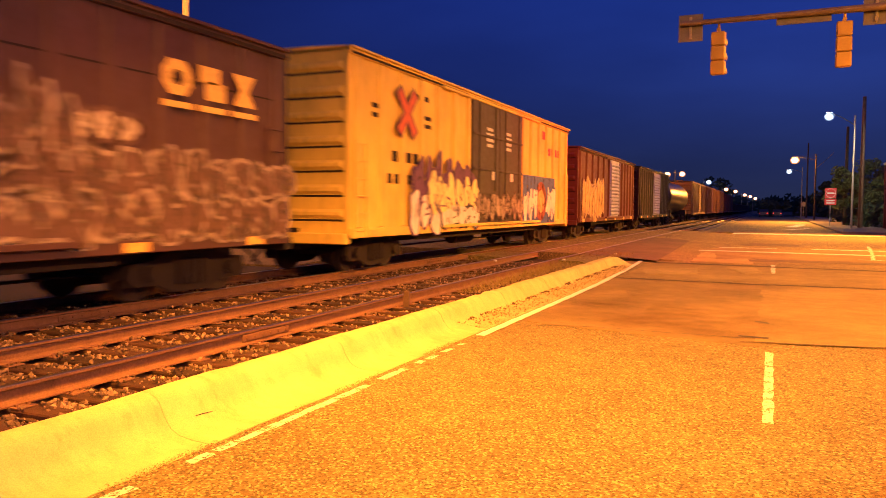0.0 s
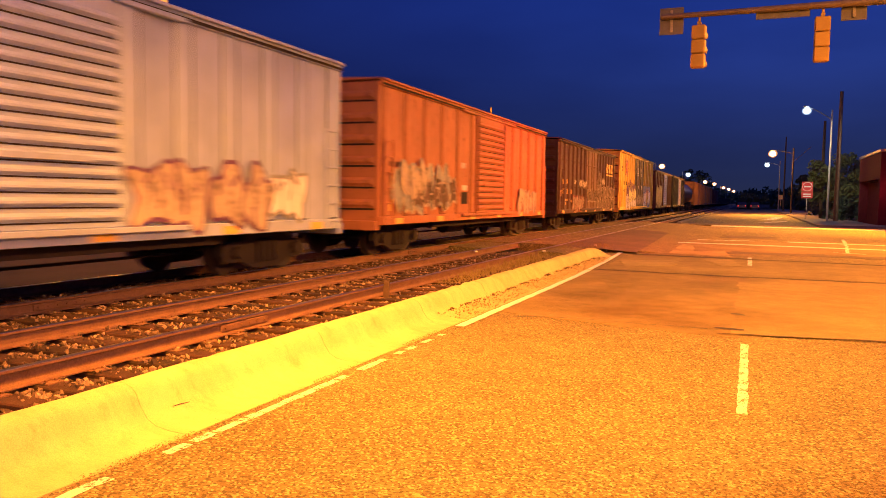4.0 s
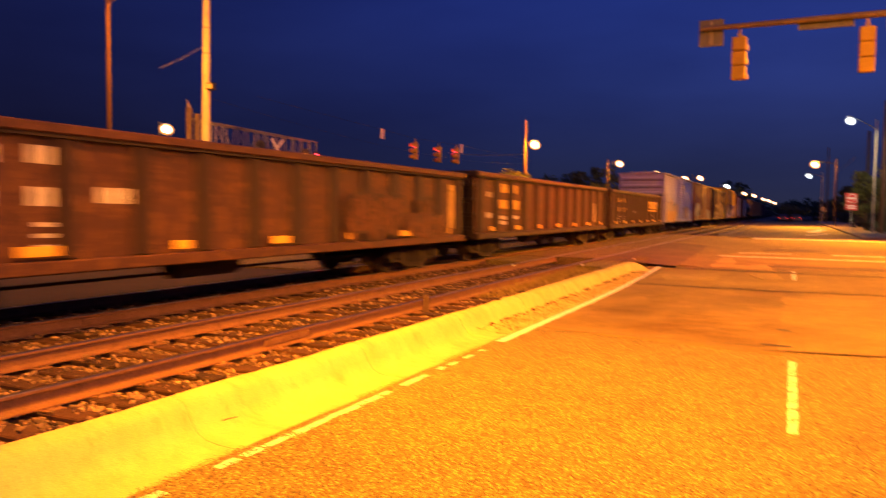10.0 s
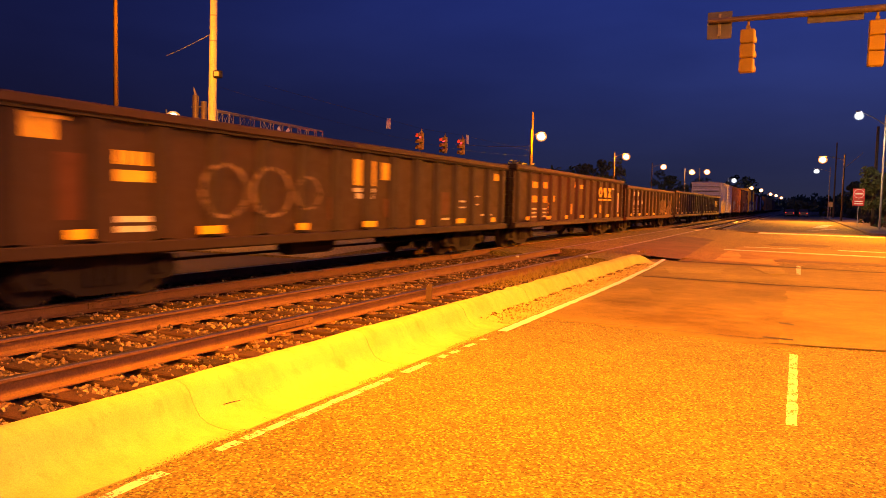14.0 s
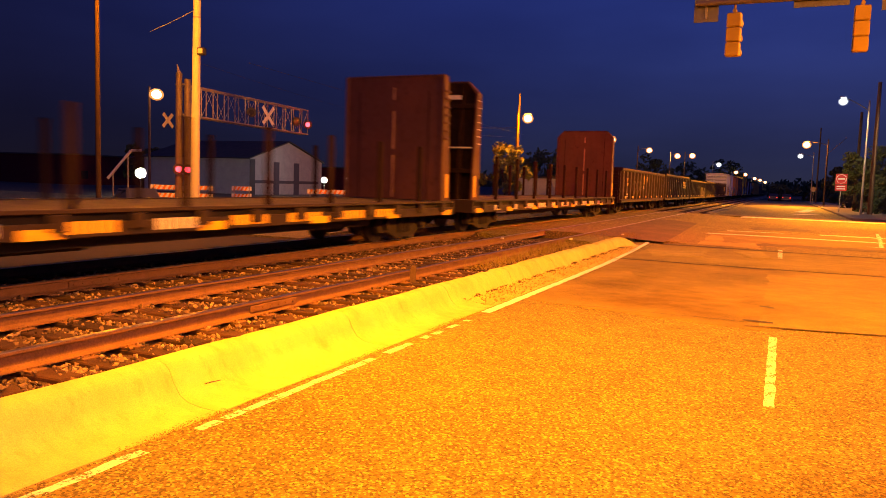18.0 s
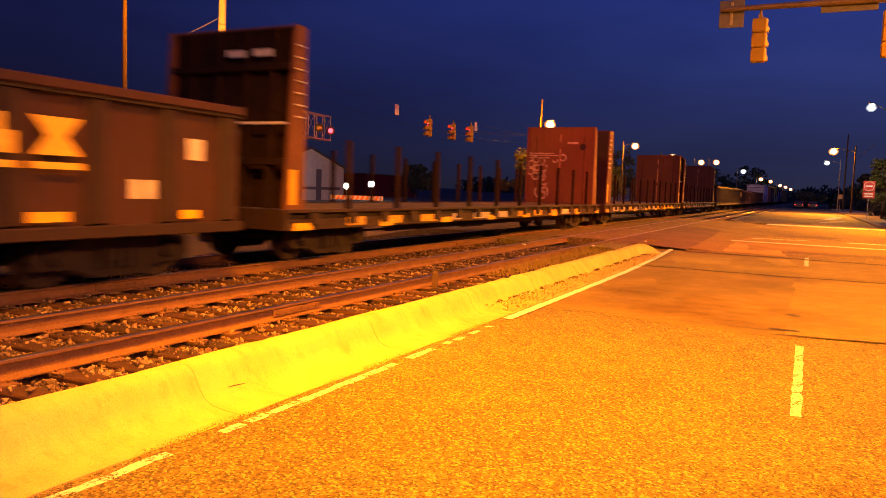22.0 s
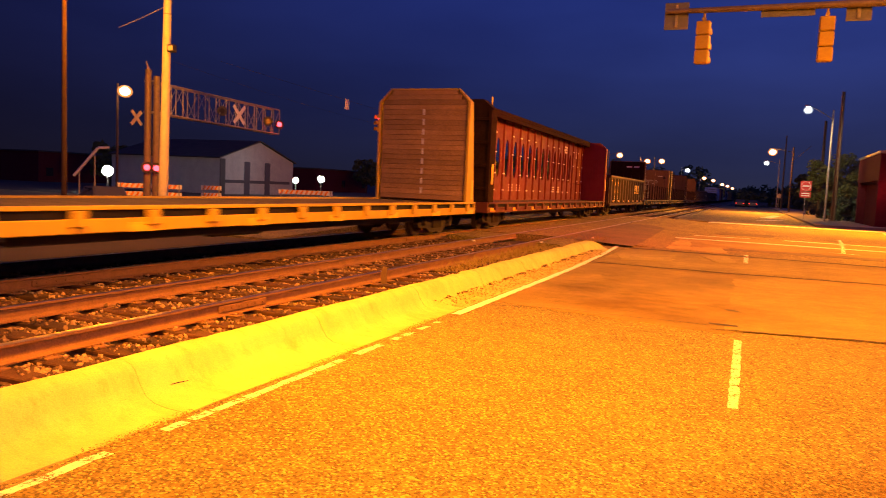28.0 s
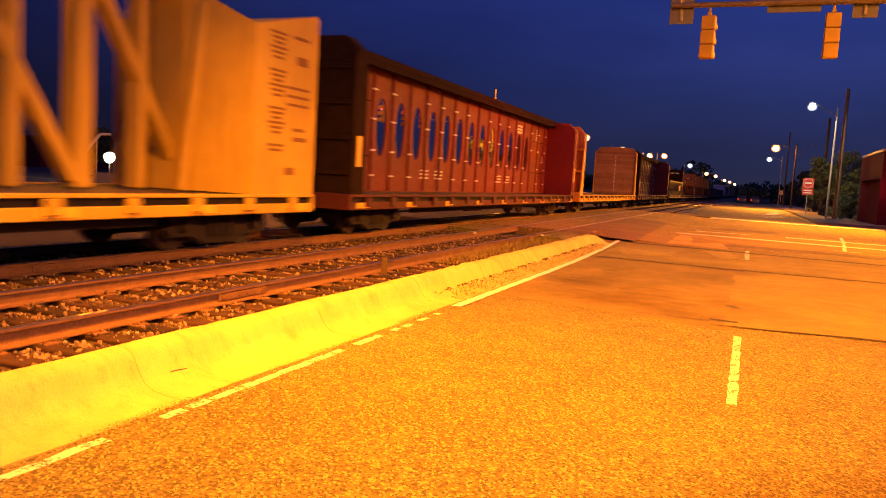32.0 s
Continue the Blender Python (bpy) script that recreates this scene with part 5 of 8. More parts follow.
tree(-26.3, 73.5, -0.78, 6.6, 5.2, 11, LEAF, "leafy young tree lit from a street lamp", 30, 70)
tree(7.3, 80, -0.05, 6.2, 5.6, 12, LEAF, "leafy green tree behind the corner shop", 34, 80)
tree(5.9 + 4.4, 83, -0.05, 6.0, 5.0, 13, LEAF, "leafy green tree behind the corner shop", 30, 70)
for i, (x, y, h, w) in enumerate(((-36.5, 150, 11.8, 12), (-31, 190, 10.6, 13), (-29, 118, 6.5, 7), (-48, 160, 11.2, 13), (-60, 175, 8, 10), (-26, 240, 11, 12), (-20, 300, 16, 13), (-75, 140, 7, 9), (12, 130, 7, 8), (11, 165, 7, 9), (15, 110, 7, 8), (-100, 100, 6.5, 9), (-88, 84, 6, 7))):
    tree(x, y, -0.78 if x < -13 else -0.05, h, w, 40 + i, LEAF_DARK, "dark leafy tree against the dusk sky", 26, 46, 0.5)
belt = Build()
rb = random.Random(5)
for k in range(420):
    x = rb.uniform(-260, 160)
    y = rb.uniform(560, 620) if x > -16 or x < -60 else rb.uniform(330, 620)
    if -16 < x < 8:
        y = rb.uniform(640, 700)
    leaf_cloud(belt, (x, y, rb.uniform(1, 8)), 7, 4, 5, 26, 2.2, rb)
for k in range(160):
    x = rb.uniform(-5, 60)
    y = 182 + rb.uniform(0, 14) + max(0, -x)
    if x > -2:
        leaf_cloud(belt, (x, y, rb.uniform(0.3, 2.6)), 1.6, 1.4, 1.3, 24, 0.6, rb)
for k in range(130):
    leaf_cloud(belt, (rb.uniform(7.2, 14), rb.uniform(74, 110), rb.uniform(0.4, 1.6)), 1.0, 1.0, 0.9, 22, 0.3, rb)
lone("far_woods", belt, LEAF_DARK, "dark line of woods and hedges in the distance", "woods", "stuff")


# ---- the train ----
SIDE = 1.6      # half width of a car over its posts
wheelsets = {-1: [], 1: []}


def side_frame_mesh():
    b = Build()
    prof = [(-1.28, 0.56), (-1.2, 0.44), (-0.75, 0.44), (-0.4, 0.3), (0.4, 0.3), (0.75, 0.44), (1.2, 0.44), (1.28, 0.56), (1.22, 0.78), (0.8, 0.8), (0.42, 0.98), (-0.42, 0.98), (-0.8, 0.8), (-1.22, 0.78)]
    n = len(prof)
    b.add([(x, y, z) for x in (-0.075, 0.075) for y, z in prof], [tuple(range(n))[::-1], tuple(range(n, 2 * n))] + [(k, (k + 1) % n, n + (k + 1) % n, n + k) for k in range(n)])
    for y in (-0.89, 0.89):
        b.cyl((0.075, y, 0.62), (0.16, y, 0.62), 0.13, 0.11, 12)
    for y in (-0.24, -0.08, 0.08, 0.24):
        b.cyl((0.09, y, 0.42), (0.09, y, 0.8), 0.06, n=8)
    return b.mesh("side_frame", TRUCK_IRON)


def wheelset_mesh():
    b = Build().cyl((-0.95, 0, 0), (0.95, 0, 0), 0.08, n=10)
    for s in (-1, 1):
        b.cyl((s * 0.69, 0, 0), (s * 0.715, 0, 0), 0.45, n=24)
        b.cyl((s * 0.715, 0, 0), (s * 0.83, 0, 0), 0.425, 0.415, n=24)
        b.cyl((s * 0.83, 0, 0), (s * 0.85, 0, 0), 0.15, n=12)
        for k in range(5):
            a = k * 1.2566
            b.cyl((s * 0.831, 0.27 * math.cos(a), 0.27 * math.sin(a)), (s * 0.838, 0.27 * math.cos(a), 0.27 * math.sin(a)), 0.05, n=8)
    return b.mesh("wheelset", WHEEL_IRON)


FRAME_MESH, WHEEL_MESH = side_frame_mesh(), wheelset_mesh()
BOLSTER_MESH = Build().box(-1.1, 1.1, -0.2, 0.2, 0.5, 0.85, 0.03).mesh("truck", TRUCK_IRON)


def truck(car, y):
    t = part("truck", BOLSTER_MESH, None, car, at=(0, y, 0))
    for s in (-1, 1):
        part("side_frame", FRAME_MESH, None, t, at=pose(s * 1.0, 0, 0, 0, 0, 0 if s > 0 else 180))
        wheelsets[s].append(part("wheelset", WHEEL_MESH, None, t, at=(0, s * 0.89, 0.62)))


def coupler_mesh():
    b = Build().box(-0.11, 0.11, -0.5, 0.45, 0.86, 1.1, 0.02)
    b.box(-0.17, 0.2, 0.4, 0.72, 0.8, 1.14, 0.05)
    b.cyl((0.35, 0.1, 0.95), (0.3, 0.75, 0.5), 0.025, n=6)
    return b.mesh("coupler", TRUCK_IRON)


COUPLER_MESH = coupler_mesh()


def running_gear(car, length, floor, inset=1.95):
    """Trucks, couplers, centre sill and brake gear."""
    for s in (-1, 1):
        truck(car, s * (length / 2 - inset))
        part("coupler", COUPLER_MESH, None, car, at=pose(0, s * length / 2, 0, 0, 0, 0 if s > 0 else 180))
    part("centre_sill", Build().box(-0.28, 0.28, -length / 2 + 0.05, length / 2 - 0.05, 0.72, floor), UNDER, car)
    part("air_tank", Build().cyl((0.7, -1.6, 0.75), (0.7, -0.2, 0.75), 0.2, n=12), UNDER, car)
    part("brake_cylinder", Build().cyl((-0.7, 0.6, 0.75), (-0.7, 1.3, 0.75), 0.16, n=12).cyl((-0.7, 1.3, 0.75), (-0.7, 2.6, 0.75), 0.03, n=6), UNDER, car)
    part("brake_rod", Build().cyl((0.45, -length / 2 + 3, 0.62), (0.45, length / 2 - 3, 0.62), 0.025, n=6), UNDER, car)


def plates(car, marks, x):
    """Lettering as plain bars, and reflectors: (y, z, width, height, material)."""
    for y, z, w, h, mat in marks:
        if mat in (LETTER_YELLOW, LETTER_WHITE) and h > 0.15 and w > 1.6 * h:
            # a row of letters or figures: one upright block each
            n = max(2, round(w / (h * 0.85)))
            s = w / n
            for k in range(n):
                y0 = y - w / 2 + k * s
                b = Build().box(x, x + 0.006, y0, y0 + s * 0.68, z, z + h)
                part("mark", b, mat, car)
            continue
        part("reflector" if mat is REFLECT else "mark", Build().box(x, x + 0.006, y - w / 2, y + w / 2, z, z + h), mat, car)


def big_letters(car, y, z, w, h, mat, x, count=3):
    """A railway's mark as plain blocks with a bar beneath each."""
    step = w / count
    for k in range(count):
        y0, y1 = y - w / 2 + k * step, y - w / 2 + k * step + step * 0.74
        c, b = step * 0.16, Build()
        if k % 3 == 0:      # a ring with cut corners
            outer = [(y0 + c, z), (y1 - c, z), (y1, z + h * 0.3), (y1, z + h * 0.7), (y1 - c, z + h), (y0 + c, z + h), (y0, z + h * 0.7), (y0, z + h * 0.3)]
            ym, zm = (y0 + y1) / 2, z + h / 2
            inner = [(ym + (p - ym) * 0.45, zm + (q - zm) * 0.42) for p, q in outer]
            b.add([(x + 0.006, p, q) for p, q in outer + inner], [(i, (i + 1) % 8, 8 + (i + 1) % 8, 8 + i) for i in range(8)])
        elif k % 3 == 1:    # two blocks, one set above the other
            b.box(x, x + 0.006, y0, y1 - c, z + h * 0.5, z + h).box(x, x + 0.006, y0 + c, y1, z, z + h * 0.56)
        else:               # a waisted block
            ym = (y0 + y1) / 2
            b.add([(x + 0.006, p, q) for p, q in ((y0, z), (y1, z), (ym + c * 0.9, z + h / 2), (y1, z + h), (y0, z + h), (ym - c * 0.9, z + h / 2))], [(0, 1, 2, 5), (5, 2, 3, 4)])
        part("mark", b, mat, car, "plain block for a railway's mark")
        part("mark", Build().box(x, x + 0.006, y0 - 0.02, y1 + 0.03, z - h * 0.36, z - h * 0.18), mat, car)


def ladder(car, x, y, z0, z1, mat, along=0.45):
    b = Build()
    for q in (y - along / 2, y + along / 2):
        b.box(x, x + 0.04, q - 0.02, q + 0.02, z0, z1)
    k, steps = z0 + 0.15, []
    while k < z1:
        steps.append(k)
        k += 0.36
    rails = part("ladder", b, mat, car)
    rung = Build().cyl((0, -along / 2, 0), (0, along / 2, 0), 0.014, n=6).mesh("rung", mat)
    for k in steps:
        part("rung", rung, None, rails, at=(x + 0.03, y, k))


def spray(name, col, cover=0.62):
    """Sprayed paint, thin and worn through in places."""
    m, n, l, p = material(name)
    v, vs = coords(n, l), coords(n, l, (2.0, 2.0, 0.5))
    s, t = noise_node(n, l, v, 9, 6, 0.7), noise_node(n, l, vs, 2.5, 5, 0.65)
    l.new(ramp_node(n, l, t, [(0.3, tuple(c * 0.7 for c in col)), (0.7, tuple(min(1, c * 1.2) for c in col))]), p.inputs["Base Color"])
    l.new(ramp_node(n, l, mix_node(n, l, 0.5, s, t), [(0.36, (0.12,) * 3), (0.36 + 0.25 * (1.15 - cover), (1, 1, 1))]), p.inputs["Alpha"])
    p.inputs["Roughness"].default_value = 0.65
    return m


GRAF = [spray("graffiti_cream", (0.52, 0.42, 0.31), 0.55), spray("graffiti_white", (0.84, 0.82, 0.78), 0.95), spray("graffiti_grey", (0.32, 0.33, 0.33)),
        spray("graffiti_blue", (0.06, 0.12, 0.42)), spray("graffiti_red", (0.24, 0.05, 0.04), 0.5), spray("graffiti_purple", (0.14, 0.05, 0.16)), spray("graffiti_yellow", (0.6, 0.42, 0.14), 0.5), BLACK]


LEMON = spray("graffiti_lemon", (0.82, 0.8, 0.3), 0.9)
DUSTY, DUSTY_DARK = spray("graffiti_dusty", (0.4, 0.31, 0.25), 0.34), spray("graffiti_umber", (0.13, 0.07, 0.055), 0.5)


def graffiti(car, x, y, z, w, h, fill, outline, seed, letters=5):
    """Sprayed shapes like swollen letters: an outline with a fill on it, no words."""
    r = random.Random(seed)
    for k in range(letters):
        out, ins = Build(), Build()
        cy = y - w / 2 + w * (k + 0.5) / letters + r.uniform(-0.1, 0.1) * w / letters
        cz = z + h / 2 + r.uniform(-0.08, 0.08) * h
        lw, lh = w / letters * r.uniform(0.42, 0.58), h / 2 * r.uniform(0.75, 1.05)
        rot, lobes, ph = r.uniform(-0.3, 0.3), r.choice((2, 3, 4)), r.uniform(0, 6)
        for b, grow, xx in ((out, 0.07, x + 0.002 * (k + 1)), (ins, 0.0, x + 0.012 + 0.002 * k)):
            n = 26
            pts = []
            for i in range(n):
                a = 2 * math.pi * i / n
                q = 1 + 0.2 * math.cos(lobes * a + ph) + 0.1 * math.cos(5 * a + ph * 2)
                py, pz = (lw * q + grow) * math.copysign(abs(math.cos(a)) ** 0.7, math.cos(a)), (lh * q + grow) * math.copysign(abs(math.sin(a)) ** 0.7, math.sin(a))
                pts.append((xx, cy + py * math.cos(rot) - pz * math.sin(rot), max(z - 0.1, cz + py * math.sin(rot) + pz * math.cos(rot))))
            b.add([(xx, cy, cz)] + pts, [(0, i + 1, (i + 1) % n + 1) for i in range(n)])
        for q in range(2):
            y_, z_ = cy + r.uniform(-0.6, 0.6) * lw, cz + r.uniform(-0.8, 0.8) * lh
            a, ln, th = r.uniform(0, 3.14), r.uniform(0.15, 0.45) * lh, r.uniform(0.015, 0.035)
            d, e = Vector((0, math.cos(a), math.sin(a))), Vector((0, -math.sin(a), math.cos(a)))
            c0 = Vector((x + 0.034 + 0.001 * q, y_, z_))
            out.add([c0 - d * ln - e * th, c0 + d * ln - e * th, c0 + d * ln + e * th, c0 - d * ln + e * th], [(0, 1, 2, 3)])
        shape = part("graffiti", ins, fill, car, "sprayed swollen letter shape")
        part("outline", out, outline, shape)


def car_base(name, label, y0, y1, group):
    t = thing(name, label, "freight car", (TRACK_X, (y0 + y1) / 2, 0), group=group)
    t["home"] = (y0 + y1) / 2
    return t, y1 - y0


cars = []
_shared = {}


def post_mesh(z0, z1, mat, w=0.13, d=0.1):
    key = (z0, z1, mat.name, w, d)
    if key not in _shared:
        b = Build()
        b.add([(0, -w, z0), (0, w, z0), (0, w, z1), (0, -w, z1), (d, -w * 0.55, z0 + 0.03), (d, w * 0.55, z0 + 0.03), (d, w * 0.55, z1 - 0.03), (d, -w * 0.55, z1 - 0.03)],
              [(4, 5, 6, 7), (0, 1, 5, 4), (1, 2, 6, 5), (2, 3, 7, 6), (3, 0, 4, 7)])
        _shared[key] = b.mesh("side_post", mat)
    return _shared[key]


def boxcar(y0, y1, paint, label, eave=4.31, sill=0.97, roof_mat=None, end_mat=None, posts=6, door=(0.0, 3.0), door_mat=None, door_style="ribbed", marks=(), extra=None, fine=True, post=(0.13, 0.075), seams=(), shade_strips=False):
    car, L = car_base("boxcar", label, y0, y1, "cars of the freight train")
    cars.append(car)
    W = SIDE - 0.09
    h = L / 2
    end_mat, roof_mat, door_mat = end_mat or paint, roof_mat or paint, door_mat or paint
    part("body", Build().box(-W, W, -h + 0.1, h - 0.1, sill + 0.16, eave - 0.1), paint, car)
    for s in (1, -1):
        x0, x1 = (W, SIDE - 0.02) if s > 0 else (-SIDE + 0.02, -W)
        part("eave_rail", Build().box(x0, x1, -h + 0.06, h - 0.06, eave - 0.14, eave, 0.012), roof_mat, car)
        part("side_sill", Build().box(x0, x1, -h + 0.06, h - 0.06, sill, sill + 0.2, 0.012), paint, car)
        if fine:
            e0, e1 = (SIDE - 0.03, SIDE + 0.045) if s > 0 else (-SIDE - 0.045, -SIDE + 0.03)
            part("eave_lip", Build().box(e0, e1, -h + 0.05, h - 0.05, eave - 0.03, eave + 0.025, 0.008), roof_mat, car)
            # a dark strip stands for the shadow line under the eave
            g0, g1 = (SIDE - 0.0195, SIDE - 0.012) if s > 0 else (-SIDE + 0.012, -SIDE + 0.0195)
            part("eave_shade", Build().box(g0, g1, -h + 0.06, h - 0.06, eave - 0.125, eave - 0.075), UNDER, car)
        q = s * (SIDE - 0.3)
        part("sill_skirt", Build().box(q - 0.03, q + 0.03, -h + 3.6, h - 3.6, sill - 0.16, sill + 0.15), UNDER, car)
    # roof with a low ridge and cross ribs
    b = Build()
    n = int(L / 1.25)
    prof = [(-SIDE + 0.03, eave + 0.002), (SIDE - 0.03, eave + 0.002), (SIDE - 0.03, eave + 0.03), (0.7, eave + 0.07), (0, eave + 0.085), (-0.7, eave + 0.07), (-SIDE + 0.03, eave + 0.03)]
    b.prism(prof, -h + 0.05, h - 0.05)
    for k in range(n):
        yy = -h + 0.4 + k * (L - 0.8) / (n - 1)
        b.prism([(x, z + (0.035 if abs(x) < 1.2 else 0.004)) for x, z in prof], yy - 0.05, yy + 0.05)
    part("roof", b, roof_mat, car)
    for s in (-1, 1):
        b = Build().box(-W, W, h - 0.098, h - 0.06, sill + 0.1, eave - 0.05)
        rows = 7 if eave > 4.6 else 6
        ribs = Build()
        zs = [sill + 0.4 + k * (eave - sill - 0.6) / (rows - 0.5) for k in range(rows)]
        for z in (0.0,):
            ribs.add([(-W + 0.12, h - 0.06, z), (W - 0.12, h - 0.06, z), (W - 0.12, h - 0.06, z + 0.2), (-W + 0.12, h - 0.06, z + 0.2), (-W + 0.2, h, z + 0.07), (W - 0.2, h, z + 0.07), (W - 0.2, h, z + 0.14), (-W + 0.2, h, z + 0.14)],
                  [(4, 7, 6, 5), (0, 4, 5, 1), (1, 5, 6, 2), (2, 6, 7, 3), (3, 7, 4, 0)])
        panel = part("end_panel", b, end_mat, car, at=pose(0, 0, 0, 0, 0, 0 if s > 0 else 180))
        for x in (-W, W - 0.1):
            part("corner_post", Build().box(x, x + 0.1, h - 0.06, h - 0.01, sill, eave - 0.05), end_mat, panel)
        rib = ribs.mesh("end_rib", end_mat)
        for z in zs:
            part("end_rib", rib, None, panel, at=(0, 0, z))
            # a dark strip stands for the shadow below each rib
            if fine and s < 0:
                part("rib_shade", Build().box(-W + 0.1, W - 0.1, h - 0.062, h - 0.054, z - 0.055, z - 0.012), UNDER, panel)
        part("end_sill", Build().box(-W, W, h - 0.1, h + 0.12, sill - 0.12, sill + 0.1, 0.015), UNDER if not fine else end_mat, car, at=pose(0, 0, 0, 0, 0, 0 if s > 0 else 180))
        lad = Build()
        lx = -W + 0.2 if s > 0 else W - 0.67
        for q in (lx + 0.02, lx + 0.42):
            lad.box(q, q + 0.03, h + 0.02, h + 0.06, sill, eave - 0.3)
        for k in range(8):
            lad.cyl((lx, h + 0.05, sill + 0.3 + k * 0.36), (lx + 0.47, h + 0.05, sill + 0.3 + k * 0.36), 0.014, n=6)
        part("end_ladder", lad, end_mat, car, at=pose(0, 0, 0, 0, 0, 0 if s > 0 else 180))
    dc, dw = door
    pm = post_mesh(sill + 0.2, eave - 0.14, paint, *post)
    for s in (1, -1):
        spots = [-h + 0.35 + k * (dc - dw / 2 + h - 0.55) / posts for k in range(posts + 1)] + [h - 0.35 - k * (h - dc - dw / 2 - 0.55) / posts for k in range(posts + 1)]
        for yy in spots:
            part("side_post", pm, None, car, at=pose(s * W, yy, 0, 0, 0, 0 if s > 0 else 180))
        if s > 0:
            # dark strips on both sides of a post stand for its edge shading
            for yy in spots if shade_strips else ():
                for q in (-1, 1):
                    y_ = yy + q * (post[0] + 0.012)
                    part("post_edge_shade", Build().box(W, W + 0.005, y_ - 0.012, y_ + 0.012, sill + 0.2, eave - 0.14), UNDER, car)
            step = (spots[1] - spots[0]) - 2 * post[0]
            for z in seams:
                for k, yy in enumerate(spots):
                    if k % (posts + 1) < posts:
                        q = yy + post[0] if k <= posts else yy - post[0] - step
                        part("panel_seam", Build().box(W, W + 0.006, q, q + step, z, z + 0.025), UNDER, car)
        f = pose(0, 0, 0, 0, 0, 0 if s > 0 else 180)
        doors = [(dc - dw / 4, dw / 2), (dc + dw / 4, dw / 2)] if door_style == "plug" else [(dc, dw)]
        for c, w in doors:
            c = c if s > 0 else -c
            b = Build().box(W + 0.01, SIDE - 0.01, c - w / 2 + 0.02, c + w / 2 - 0.02, sill + 0.2, eave - 0.16, 0.012)
            d = part("door", b, door_mat, car, at=f)
            if door_style == "ribbed":
                m = 15
                key = ("rib", door_mat.name, w)
                if key not in _shared:
                    _shared[key] = Build().prism([(-0.001, 0), (0.045, 0.04), (0.045, 0.07), (-0.001, 0.11)], -w / 2 + 0.1, w / 2 - 0.1).mesh("door_rib", door_mat)
                for k in range(m):
                    z = sill + 0.3 + k * (eave - sill - 0.58) / m
                    part("door_rib", _shared[key], None, d, at=(SIDE - 0.01, c, z))
                    # the door ribs' shadow lines, drawn as dark strips
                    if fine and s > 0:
                        part("rib_shade", Build().box(SIDE - 0.012, SIDE - 0.004, c - w / 2 + 0.06, c + w / 2 - 0.06, z - 0.026, z - 0.006), UNDER, d)
            else:
                for k in range(3):
                    z = sill + 0.75 + k * (eave - sill - 0.9) / 3
                    part("door_bar", Build().box(SIDE - 0.01, SIDE + 0.03, c - w / 2 + 0.03, c + w / 2 - 0.03, z, z + 0.07, 0.01), door_mat, d)
            for q in ((-0.3, 0.3) if door_style == "plug" else (-0.47, 0.47)):
                part("lock_rod", Build().cyl((SIDE + 0.03, c + q * w, sill + 0.25), (SIDE + 0.03, c + q * w, eave - 0.2), 0.022, n=6), door_mat, d)
            part("lock_bar", Build().box(SIDE - 0.01, SIDE + 0.05, c - 0.3 * w, c + 0.3 * w, sill + 1.05, sill + 1.12), door_mat, d)
        for z0, z1, out_ in ((sill + 0.12, sill + 0.2, 0.06), (eave - 0.17, eave - 0.1, 0.03)):
            part("door_track", Build().box(W + 0.02, SIDE + out_, dc * s - dw * 0.95, dc * s + dw * 0.95, z0, z1, 0.01), roof_mat, car, at=f)
    ladder(car, SIDE - 0.04, -h + 0.42, sill, sill + 2.0, paint)
    ladder(car, SIDE - 0.04, h - 0.42, sill, sill + 2.0, paint)
    plates(car, marks, SIDE - 0.079)
    n = 6
    plates(car, [(-h + 1.0 + k * (L - 2) / (n - 1), sill + 0.02, 0.42, 0.13, REFLECT) for k in range(n)], SIDE - 0.019)
    running_gear(car, L, sill + 0.2)
    if extra:
        extra(car, L)
    return car


